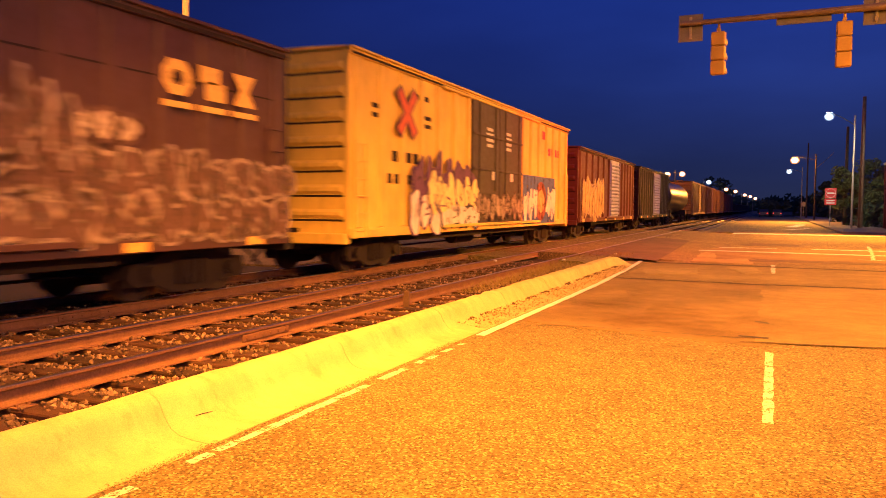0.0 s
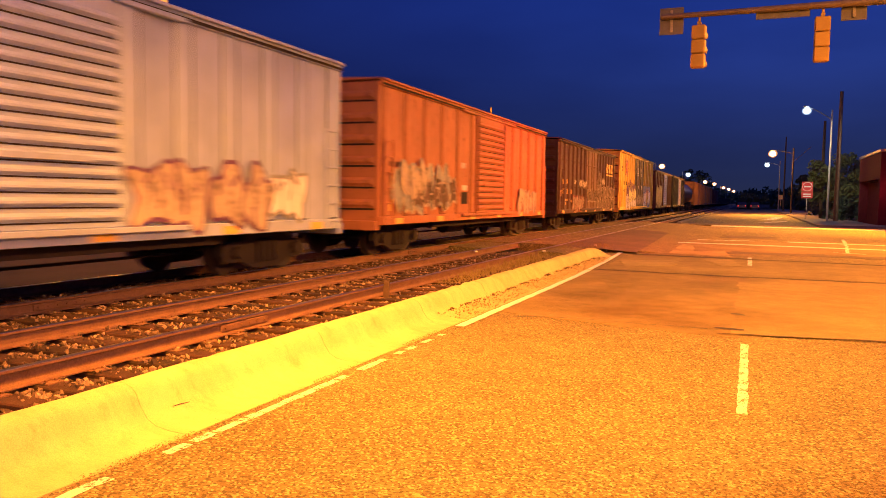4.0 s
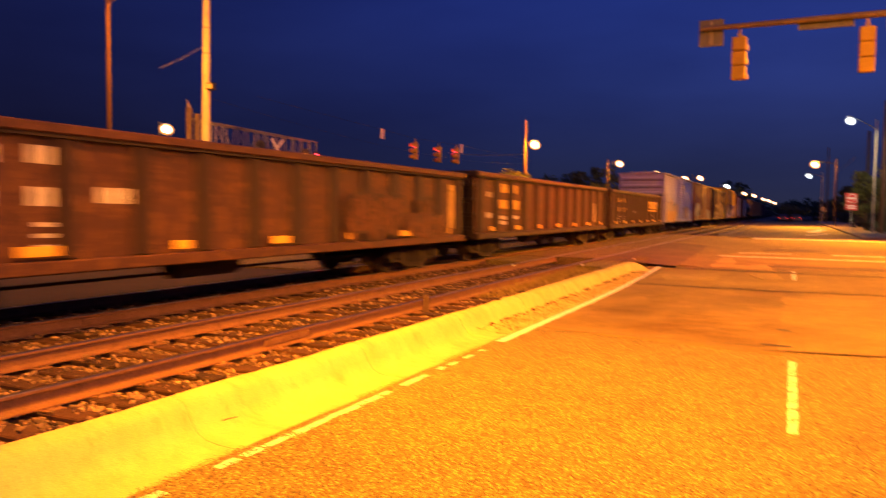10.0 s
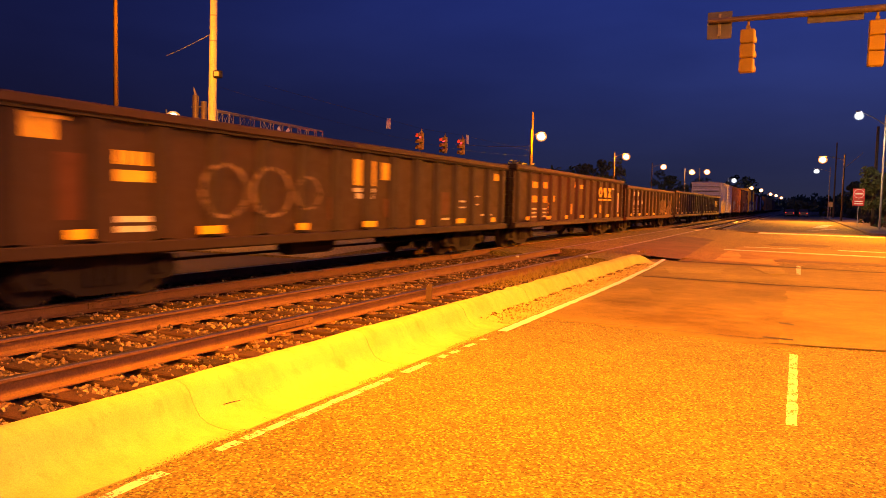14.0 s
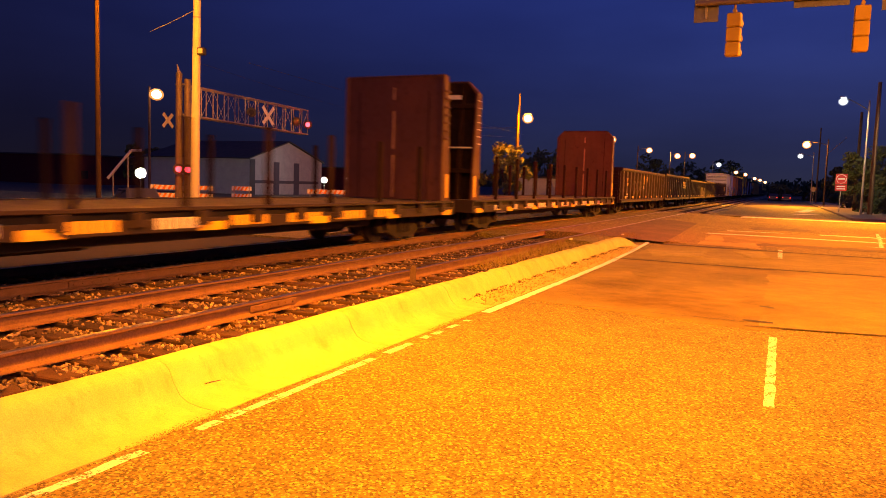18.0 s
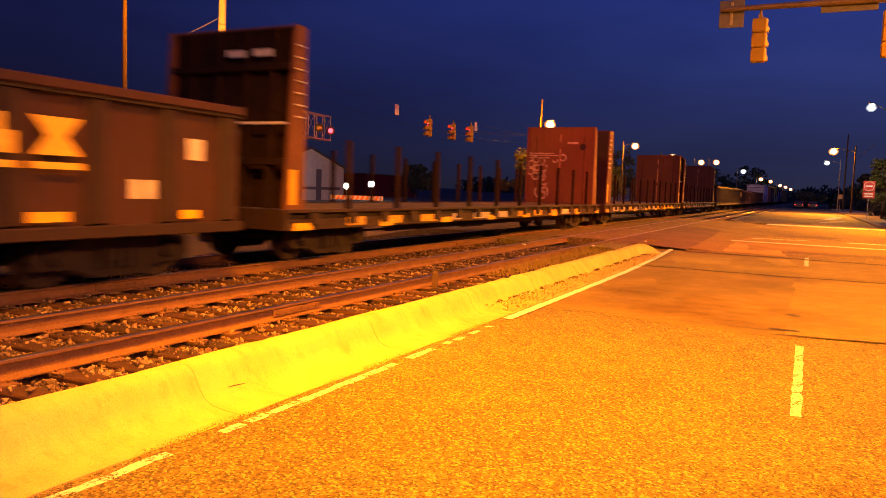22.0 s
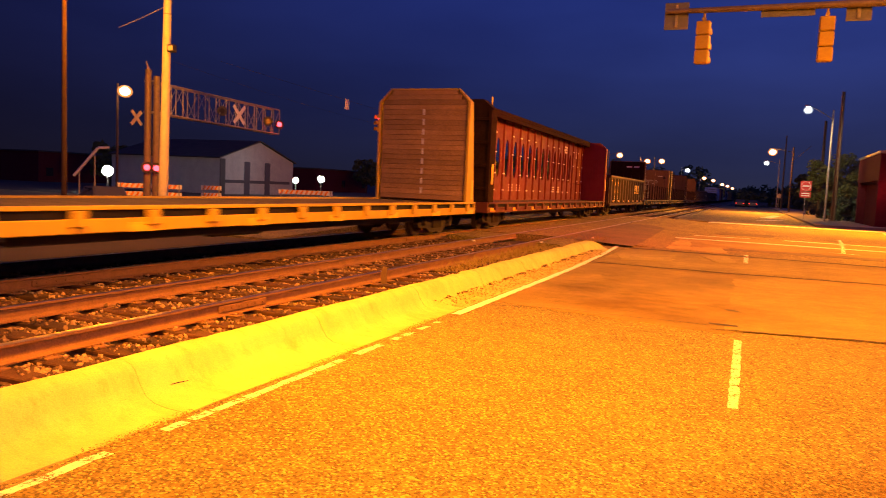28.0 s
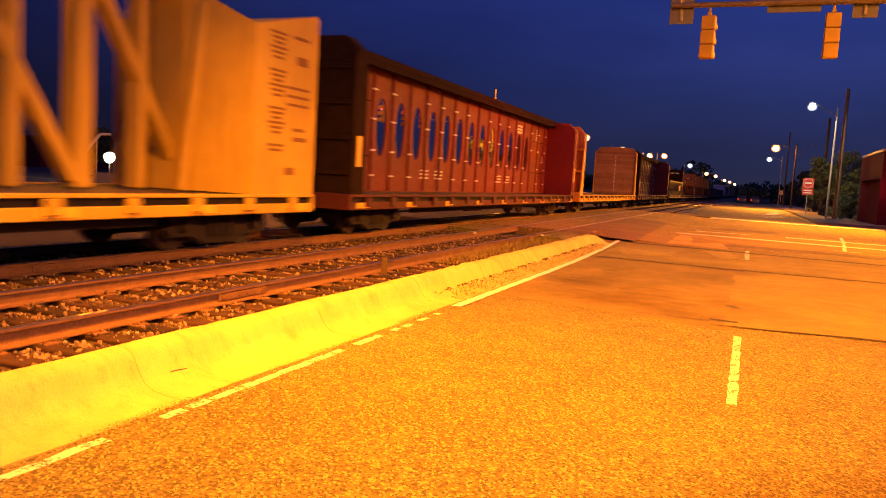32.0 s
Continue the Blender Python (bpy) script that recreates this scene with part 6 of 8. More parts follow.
def gondola(y0, y1, paint, label, top=2.74, sill=0.86, posts=12, marks=(), extra=None, low=None):
    car, L = car_base("gondola_car", label, y0, y1, "cars of the freight train")
    cars.append(car)
    W, h = SIDE - 0.13, L / 2
    for s in (1, -1):
        x0, x1 = (W - 0.03, W) if s > 0 else (-W, -W + 0.03)
        part("side_wall", Build().box(x0, x1, -h + 0.02, h - 0.02, sill + 0.1, top - 0.1), paint, car)
        x0, x1 = (W - 0.06, SIDE + 0.0) if s > 0 else (-SIDE, -W + 0.06)
        part("top_chord", Build().box(x0, x1, -h, h, top - 0.13, top, 0.02), paint, car)
        # dark strip in place of the chord's overhang shadow
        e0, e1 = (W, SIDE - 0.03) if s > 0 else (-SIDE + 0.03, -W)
        part("chord_shade", Build().box(e0, e1, -h + 0.02, h - 0.02, top - 0.17, top - 0.1301), UNDER, car)
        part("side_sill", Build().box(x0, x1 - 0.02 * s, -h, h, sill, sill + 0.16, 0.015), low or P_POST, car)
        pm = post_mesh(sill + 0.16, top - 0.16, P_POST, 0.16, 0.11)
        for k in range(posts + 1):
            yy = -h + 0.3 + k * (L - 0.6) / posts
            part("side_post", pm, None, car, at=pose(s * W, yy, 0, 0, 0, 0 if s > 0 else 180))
        f = pose(0, 0, 0, 0, 0, 0 if s > 0 else 180)
        wall = part("end_wall", Build().box(-W + 0.03, W - 0.03, h - 0.1, h - 0.05, sill + 0.1, top - 0.152), P_END, car, "end wall with its shade put into a near-black colour", at=f)
        part("end_chord", Build().box(-SIDE + 0.02, SIDE - 0.02, h - 0.1, h + 0.02, top - 0.15, top + 0.015, 0.015), P_END, wall)
        for k in range(4):
            z = sill + 0.25 + k * 0.4
            part("end_rib", Build().box(-W, W, h - 0.049, h + 0.03, z, z + 0.1, 0.02), P_END, wall)
        lad = Build()
        for k in range(5):
            lad.cyl((-W + 0.1, h + 0.07, sill + 0.25 + k * 0.38), (-W + 0.55, h + 0.07, sill + 0.25 + k * 0.38), 0.016, n=6)
        lad.box(-W + 0.09, -W + 0.12, h + 0.02, h + 0.08, sill, top - 0.2).box(-W + 0.53, -W + 0.56, h + 0.02, h + 0.08, sill, top - 0.2)
        part("end_ladder", lad, P_END, car, at=f)
    part("floor", Build().box(-W + 0.031, W - 0.031, -h + 0.1, h - 0.1, sill + 0.16, sill + 0.28), UNDER, car)
    plates(car, marks, W + 0.001)
    n = 7
    plates(car, [(-h + 1.1 + k * (L - 2.2) / (n - 1), sill + 0.22, 0.5 if k % 2 else 0.32, 0.12, REFLECT) for k in range(n)], W + 0.112)
    running_gear(car, L, sill + 0.17, 1.9)
    if extra:
        extra(car, L)
    return car


WOOD_DECK = surface("deck_wood", (0.05, 0.032, 0.022), (0.11, 0.075, 0.05), 4, 40, 0.9, vary=0.25)
SEAM_PALE = surface("seam_pale", (0.3, 0.15, 0.08), (0.45, 0.24, 0.13), 4, 40, 0.7)
BOARDS = surface("bulkhead_boards", (0.3, 0.17, 0.07), (0.42, 0.25, 0.11), 2.5, 30, 0.85, vary=0.22)


def flat_deck(car, L, paint, deck=1.17, depth=0.42, pockets=True):
    h = L / 2
    for s in (1, -1):
        x0, x1 = (SIDE - 0.16, SIDE - 0.05) if s > 0 else (-SIDE + 0.05, -SIDE + 0.16)
        part("deck_lip", Build().box(x0, x1 + 0.03 if s > 0 else x1, -h, h, deck - 0.055, deck, 0.008) if s > 0 else Build().box(x0 - 0.03, x1, -h, h, deck - 0.055, deck, 0.008), paint, car)
        # recessed web; the shade below the lip is put into its colour
        part("sill_web", Build().box(x0 if s > 0 else x1 - 0.04, x0 + 0.04 if s > 0 else x1, -h, h, deck - 0.2, deck - 0.0551), UNDER, car)
        part("side_sill", Build().box(x0, x1, -h, h, deck - depth, deck - 0.17, 0.012), paint, car)
        q = s * (SIDE - 0.42)
        part("sill_skirt", Build().box(q - 0.03, q + 0.03, -h + 3.8, h - 3.8, deck - depth - 0.16, deck - 0.3), UNDER, car)
        if pockets:
            key = ("pocket", paint.name, deck, depth)
            if key not in _shared:
                _shared[key] = Build().box(0, 0.07, -0.11, 0.11, deck - 0.27, deck - 0.06, 0.012).mesh("stake_pocket", paint)
            n = int(L / 1.22)
            for k in range(n):
                part("stake_pocket", _shared[key], None, car, at=pose(s * (SIDE - 0.05), -h + 0.7 + k * (L - 1.4) / (n - 1), 0, 0, 0, 0 if s > 0 else 180))
    n = int(L / 0.62)
    key = ("plank", round(L / n, 3))
    if key not in _shared:
        _shared[key] = Build().box(-SIDE + 0.162, SIDE - 0.162, 0.006, L / n - 0.006, deck - 0.1, deck - 0.02, 0.008).mesh("deck_plank", WOOD_DECK)
    for k in range(n):
        part("deck_plank", _shared[key], None, car, at=(0, -h + k * L / n, 0))
    part("cross_beams", Build().box(-SIDE + 0.17, SIDE - 0.17, -h + 0.3, h - 0.3, deck - 0.3, deck - 0.101), UNDER, car)
    for s in (1, -1):
        part("end_beam", Build().box(-SIDE + 0.05, SIDE - 0.05, h + 0.001, h + 0.08, deck - depth, deck, 0.01), paint, car, at=pose(0, 0, 0, 0, 0, 0 if s > 0 else 180))


def bulkhead_flat(y0, y1, paint, label, top=4.3, deck=1.17, stakes=0, face="steel", marks=(), extra=None, frame_mat=None, low=None, chamfer=0.0, front=(0.5, 0.02), rear=(0.5, 0.02), bars_behind=True):
    """A flat car with an upright wall at each end."""
    car, L = car_base("bulkhead_flat_car", label, y0, y1, "cars of the freight train")
    cars.append(car)
    h = L / 2
    frame_mat, low = frame_mat or paint, low or paint
    flat_deck(car, L, low, deck, 0.36)
    W = SIDE - (0.08 if face == "boards" else 0.15)
    for s in (1, -1):
        f = pose(0, 0, 0, 0, 0, 0 if s > 0 else 180)
        # an upright inner face, and a back that rakes out to the foot
        set_in, foot = front if s > 0 else rear
        inner, thick = h - (0.66 if face == "boards" else set_in), 0.1
        back_lo = h - foot
        back_hi = inner + thick + (0.1 if face == "boards" else 0.14 if set_in - foot < 0.7 else 0.62)
        cut = chamfer

        def rake(z):
            return back_lo + (back_hi - back_lo) * (z - deck) / (top - deck)

        def outline(w, c):
            return [(-w, deck), (w, deck), (w, top - c), (w - c, top), (-w + c, top), (-w, top - c)]

        if face == "boards":
            rows = 22
            for k in range(rows):
                z = deck + 0.02 + k * (top - deck - 0.05) / rows
                less = max(0.0, z + 0.15 - (top - cut)) * 0.9
                part("board", Build().box(-W + 0.12 + less, W - 0.12 - less, inner, inner + 0.07, z + 0.004, z + (top - deck - 0.05) / rows - 0.004, 0.006), BOARDS, car, at=f)
            for k in range(9):
                part("rule_mark", Build().box(-0.035, 0.035, inner - 0.004, inner - 0.001, deck + 0.2 + k * 0.3, deck + 0.38 + k * 0.3), LETTER_WHITE, car, at=f)
            part("back_sheet", Build().prism(outline(W - 0.1, cut), inner + thick, inner + thick + 0.03), BOARDS, car, "boarded back of the end wall", at=f)
        else:
            part("bulkhead", Build().prism(outline(W - 0.06, max(cut, 0.02)), inner, inner + thick), paint, car, at=f)
            for z0, z1 in ((deck + 0.05, deck + 1.15), (deck + 1.3, top - 0.9), (top - 0.62, top - 0.3)):
                part("seam", Build().box(-0.03, 0.03, inner - 0.02, inner - 0.001, z0, z1, 0.008), SEAM_PALE, car, at=f)
            for x in (-1.05, 1.0):
                part("weld_line", Build().box(x, x + 0.02, inner - 0.008, inner - 0.001, deck, top - 0.4), CHORD_BROWN, car, at=f)
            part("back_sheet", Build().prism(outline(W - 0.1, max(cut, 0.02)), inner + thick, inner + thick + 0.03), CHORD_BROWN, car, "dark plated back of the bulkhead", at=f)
            if not bars_behind and s < 0:
                lo, hi = back_lo - 0.03, back_hi - 0.03
                part("back_plate", Build().add([(x, y, z) for x in (-W + 0.06, W - 0.06) for y, z in ((lo, deck), (lo + 0.02, deck), (hi + 0.02, top - 0.05), (hi, top - 0.05))],
                                               [(0, 1, 2, 3), (7, 6, 5, 4), (0, 4, 5, 1), (1, 5, 6, 2), (2, 6, 7, 3), (3, 7, 4, 0)]), P_END, car, "plain near-black back plate", at=f)
            for z in (deck + 0.75, top - 0.75) if bars_behind or s > 0 else ():
                q = rake(z)
                part("back_rail", Build().box(-W + 0.08, W - 0.08, q - 0.1, q - 0.02, z, z + 0.12, 0.012), CHORD_BROWN, car, at=f)
            q = rake(2.64)
            if bars_behind or s > 0:
                part("back_bar", Build().box(-W + 0.1, W - 0.1, q - 0.02, q + 0.01, 2.62, 2.66), LETTER_WHITE, car, at=f)
            for x in ((-0.95, -0.35) if bars_behind else ()) if s < 0 else (0.2,):
                part("mark", Build().box(x, x + 0.42, rake(top - 0.4) - 0.03, rake(top - 0.4) - 0.02, top - 0.5, top - 0.38), LETTER_WHITE, car, at=f)
        # raked ribs down the back
        ribs = (-1.1, -0.66, -0.22, 0.22, 0.66, 1.1) if face == "boards" else (-0.95, -0.32, 0.32, 0.95)
        for x in ribs:
            fr = Build()
            hi, g = top - 0.04 - (max(0.0, abs(x) + 0.06 - (W - cut)) if cut else 0), inner + thick + 0.031
            q = rake(hi)
            fr.add([(x - 0.05, g, deck), (x + 0.05, g, deck), (x + 0.05, back_lo - 0.06, deck), (x - 0.05, back_lo - 0.06, deck),
                    (x - 0.05, g, hi), (x + 0.05, g, hi), (x + 0.05, q - 0.06, hi), (x - 0.05, q - 0.06, hi)],
                   [(0, 3, 2, 1), (4, 5, 6, 7), (0, 1, 5, 4), (1, 2, 6, 5), (2, 3, 7, 6), (3, 0, 4, 7)])
            part("frame_post", fr, frame_mat if face == "boards" else CHORD_BROWN, car, at=f)
        for k in range(4 if face == "boards" else 0):
            z = deck + 0.02 + k * (top - deck - 0.12) / 3.0
            q = rake(z)
            half = W - 0.06 - (cut if k == 3 else 0)
            part("frame_rail", Build().box(-half, half, max(q - 0.2, inner + thick + 0.031), q + 0.02, z, z + 0.1, 0.012), frame_mat, car, at=f)
        # a broad plate closes each side
        for x in (W - 0.06, -W):
            hi = top - cut
            pl = Build()
            prof = [(inner - 0.03, deck - 0.02), (back_lo, deck - 0.02), (rake(hi), hi), (rake(top) - 0.06, top - 0.01), (inner - 0.03, top - 0.01)]
            if cut:
                prof = prof[:3] + [(inner - 0.03, hi)]
            n = len(prof)
            pl.add([(x + o, y, z) for o in (0, 0.06) for y, z in prof], [tuple(range(n))[::-1], tuple(range(n, 2 * n))] + [(k, (k + 1) % n, n + (k + 1) % n, n + k) for k in range(n)])
            part("side_plate", pl, frame_mat, car, at=f)
            part("plate_edge", Build().box(x - 0.01, x + 0.07, inner - 0.05, inner + 0.03, deck - 0.02, hi - 0.02, 0.01), frame_mat, car, at=f)
            if cut:
                q = rake(hi)
                lean = Build()
                sx = 1 if x > 0 else -1
                lean.add([(sx * W, inner, hi), (sx * W, q, hi), (sx * (W - cut), q - 0.06, top), (sx * (W - cut), inner, top), (sx * (W - 0.06), inner, hi - 0.03), (sx * (W - 0.06), q, hi - 0.03), (sx * (W - cut), q - 0.06, top - 0.06), (sx * (W - cut), inner, top - 0.06)],
                         [(0, 1, 2, 3), (7, 6, 5, 4), (0, 4, 5, 1), (1, 5, 6, 2), (2, 6, 7, 3), (3, 7, 4, 0)])
                part("corner_plate", lean, frame_mat, car, at=f)
        part("top_cap", Build().box(-W + cut + 0.001, W - cut - 0.001, inner - 0.02, rake(top) - 0.06, top - 0.03, top + 0.01, 0.008), frame_mat, car, at=f)
        if face != "boards":
            for k in range(7):
                z = 2.75 + k * 0.2
                q = rake(z) if s < 0 and not bars_behind else inner + 0.29
                part("rung", Build().cyl((s * (W + 0.03), q - 0.25, z), (s * (W + 0.03), q - 0.03, z), 0.014 if bars_behind else 0.032, n=6), LETTER_WHITE if s < 0 else frame_mat, car, at=f)
    if stakes:
        key = ("stake", low.name)
        if key not in _shared:
            _shared[key] = Build().box(-0.045, 0.045, -0.055, 0.055, 0, 1.3, 0.012).mesh("stake", CHORD_BROWN)
        for s in (1, -1):
            for k in range(stakes):
                part("stake", _shared[key], None, car, at=(s * (SIDE - 0.12), -h + 1.9 + k * (L - 3.8) / (stakes - 1), deck))
    plates(car, marks, SIDE - 0.049)
    n = 8
    plates(car, [(-h + 0.4 + k * (L - 0.8) / (n - 1), deck - 0.36, 0.55, 0.13, REFLECT) for k in range(n)], SIDE - 0.045)
    for s in (1, -1):
        set_in, foot = front if s > 0 else rear
        if set_in < 0.6 or s < 0:
            plates(car, [(s * (h - foot - 0.2), deck + 0.08, 0.16, 0.6 if foot < 0.1 else 0.78, REFLECT)], W + 0.001)
    running_gear(car, L, deck - 0.3, 1.9)
    if extra:
        extra(car, L)
    return car


def centerbeam(y0, y1, paint, label, windows, top=4.55, deck=1.15, marks=(), dark=None, extra=None):
    """A flat car with a wall down its middle, pierced by tall ovals, and boxed ends."""
    car, L = car_base("centre_beam_car", label, y0, y1, "cars of the freight train")
    cars.append(car)
    h = L / 2
    flat_deck(car, L, P_RED_DULL, deck, 0.34, True)
    W = SIDE - 0.06
    end = 0.5
    for s in (1, -1):
        f = pose(0, 0, 0, 0, 0, 0 if s > 0 else 180)
        b = Build()
        prof = [(-W, deck), (W, deck), (W, top - 0.35), (W - 0.35, top - 0.05), (-W + 0.35, top - 0.05), (-W, top - 0.35)]
        n = len(prof)
        b.prism(prof, h - end, h - 0.05)
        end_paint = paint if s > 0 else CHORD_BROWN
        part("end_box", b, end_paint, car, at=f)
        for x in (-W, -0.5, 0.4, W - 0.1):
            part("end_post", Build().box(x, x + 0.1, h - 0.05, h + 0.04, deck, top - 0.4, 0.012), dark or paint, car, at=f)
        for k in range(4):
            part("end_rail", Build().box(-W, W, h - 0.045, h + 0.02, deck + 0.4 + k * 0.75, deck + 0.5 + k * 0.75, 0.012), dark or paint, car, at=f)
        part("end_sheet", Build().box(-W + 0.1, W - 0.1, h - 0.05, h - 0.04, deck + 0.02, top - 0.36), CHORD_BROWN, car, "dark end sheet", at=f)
        part("mark", Build().box(-0.9, -0.1, h - 0.03, h - 0.026, top - 0.75, top - 0.68), LETTER_WHITE, car, at=f)
        part("mark", Build().box(0.1, 0.5, h - 0.03, h - 0.026, 2.4, 2.48), LETTER_WHITE, car, at=f)
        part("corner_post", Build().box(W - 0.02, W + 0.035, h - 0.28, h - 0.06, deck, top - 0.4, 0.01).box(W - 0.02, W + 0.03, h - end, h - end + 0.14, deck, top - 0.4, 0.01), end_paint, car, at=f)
    # wall with the ovals cut through
    a, bz, cz, th = 0.27, 0.77, 2.84, 0.1
    y_lo, y_hi, z_lo, z_hi = -h + end, h - end, deck, top - 0.16
    xw = 0.22
    wall = Build()
    edges = [y_lo, windows[0] - 0.55] + [(p + q) / 2 for p, q in zip(windows, windows[1:])] + [windows[-1] + 0.55, y_hi]
    for xx, flip in ((xw, False), (xw - 0.05, True)):
        for q0, q1 in ((edges[0], edges[1]), (edges[-2], edges[-1])):
            f4 = [(xx, q0, z_lo), (xx, q1, z_lo), (xx, q1, z_hi), (xx, q0, z_hi)]
            wall.add(f4, [(3, 2, 1, 0) if flip else (0, 1, 2, 3)])
        for w, q0, q1 in zip(windows, edges[1:-2], edges[2:-1]):
            n = 32
            ring, outer = [], []
            for i in range(n):
                t = 2 * math.pi * i / n
                cx, sx = math.cos(t), math.sin(t)
                ring.append((xx, w + a * cx, cz + bz * sx))
                k = min(((q1 - w) if cx > 0 else (w - q0)) / max(abs(cx), 1e-6), ((z_hi - cz) if sx > 0 else (cz - z_lo)) / max(abs(sx), 1e-6))
                outer.append((xx, w + k * cx, cz + k * sx))
            fs = [(i, n + i, n + (i + 1) % n, (i + 1) % n) for i in range(n)]
            wall.add(ring + outer, [f[::-1] for f in fs] if flip else fs)
            for cy, czz in ((q0, z_lo), (q1, z_lo), (q1, z_hi), (q0, z_hi)):
                i = max(range(n), key=lambda j: -abs(outer[j][1] - cy) - abs(outer[j][2] - czz))
                near = sorted(range(n), key=lambda j: (outer[j][1] - cy) ** 2 + (outer[j][2] - czz) ** 2)[:2]
                p0, p1 = outer[near[0]], outer[near[1]]
                wall.add([p0, p1, (xx, cy, czz)], [(0, 1, 2)])
    for w in windows:
        n = 32
        pts = [(xx, w + a * math.cos(2 * math.pi * i / n), cz + bz * math.sin(2 * math.pi * i / n)) for xx in (xw, xw - 0.05) for i in range(n)]
        wall.add(pts, [(i, (i + 1) % n, n + (i + 1) % n, n + i) for i in range(n)])
    part("centre_wall", wall, paint, car, "red centre wall pierced by tall ovals")
    part("top_chord", Build().box(-0.62, 0.62, y_lo + 0.0, y_hi, top - 0.16, top, 0.02).box(0.45, 0.62, y_lo, y_hi, top - 0.3, top - 0.16), dark or paint, car, "dark overhanging top beam")
    pm = post_mesh(deck + 0.02, top - 0.16, paint, 0.07, 0.07)
    all_posts = edges[1:-1]
    q0, q1 = edges[1] - 1.145, edges[-2] + 1.145
    while q0 > y_lo + 0.2:
        all_posts = [q0] + all_posts
        q0 -= 1.145
    while q1 < y_hi - 0.2:
        all_posts = all_posts + [q1]
        q1 += 1.145
    for s in (1, -1):
        for q0 in all_posts:
            part("wall_post", pm, None, car, at=pose(xw if s > 0 else xw - 0.05, q0, 0, 0, 0, 0 if s > 0 else 180))
    for z in (2.05, 3.45):
        for q0, q1 in ((y_lo, edges[1]), (edges[-2], y_hi)):
            part("wall_seam", Build().box(xw, xw + 0.006, q0, q1, z, z + 0.025), CHORD_BROWN, car)
    for s in (1, -1):
        plates(car, [(s * (h - 0.17), 1.75, 0.2, 0.65, REFLECT)], W + 0.036)
    for k, q0 in enumerate(all_posts):
        for z in (1.55, 2.2, 3.0, 3.75):
            if (k + int(z * 7)) % 5:
                part("tie_ring", Build().box(xw + 0.071, xw + 0.09, q0 - 0.13, q0 + 0.1, z, z + 0.045), LETTER_WHITE, car)
    plates(car, marks, xw + 0.002)
    n = 9
    plates(car, [(-h + 0.5 + k * (L - 1.0) / (n - 1), deck - 0.3, 0.55, 0.12, REFLECT) for k in range(n)], SIDE - 0.045)
    running_gear(car, L, deck - 0.3, 2.1)
    if extra:
        extra(car, L)
    return car


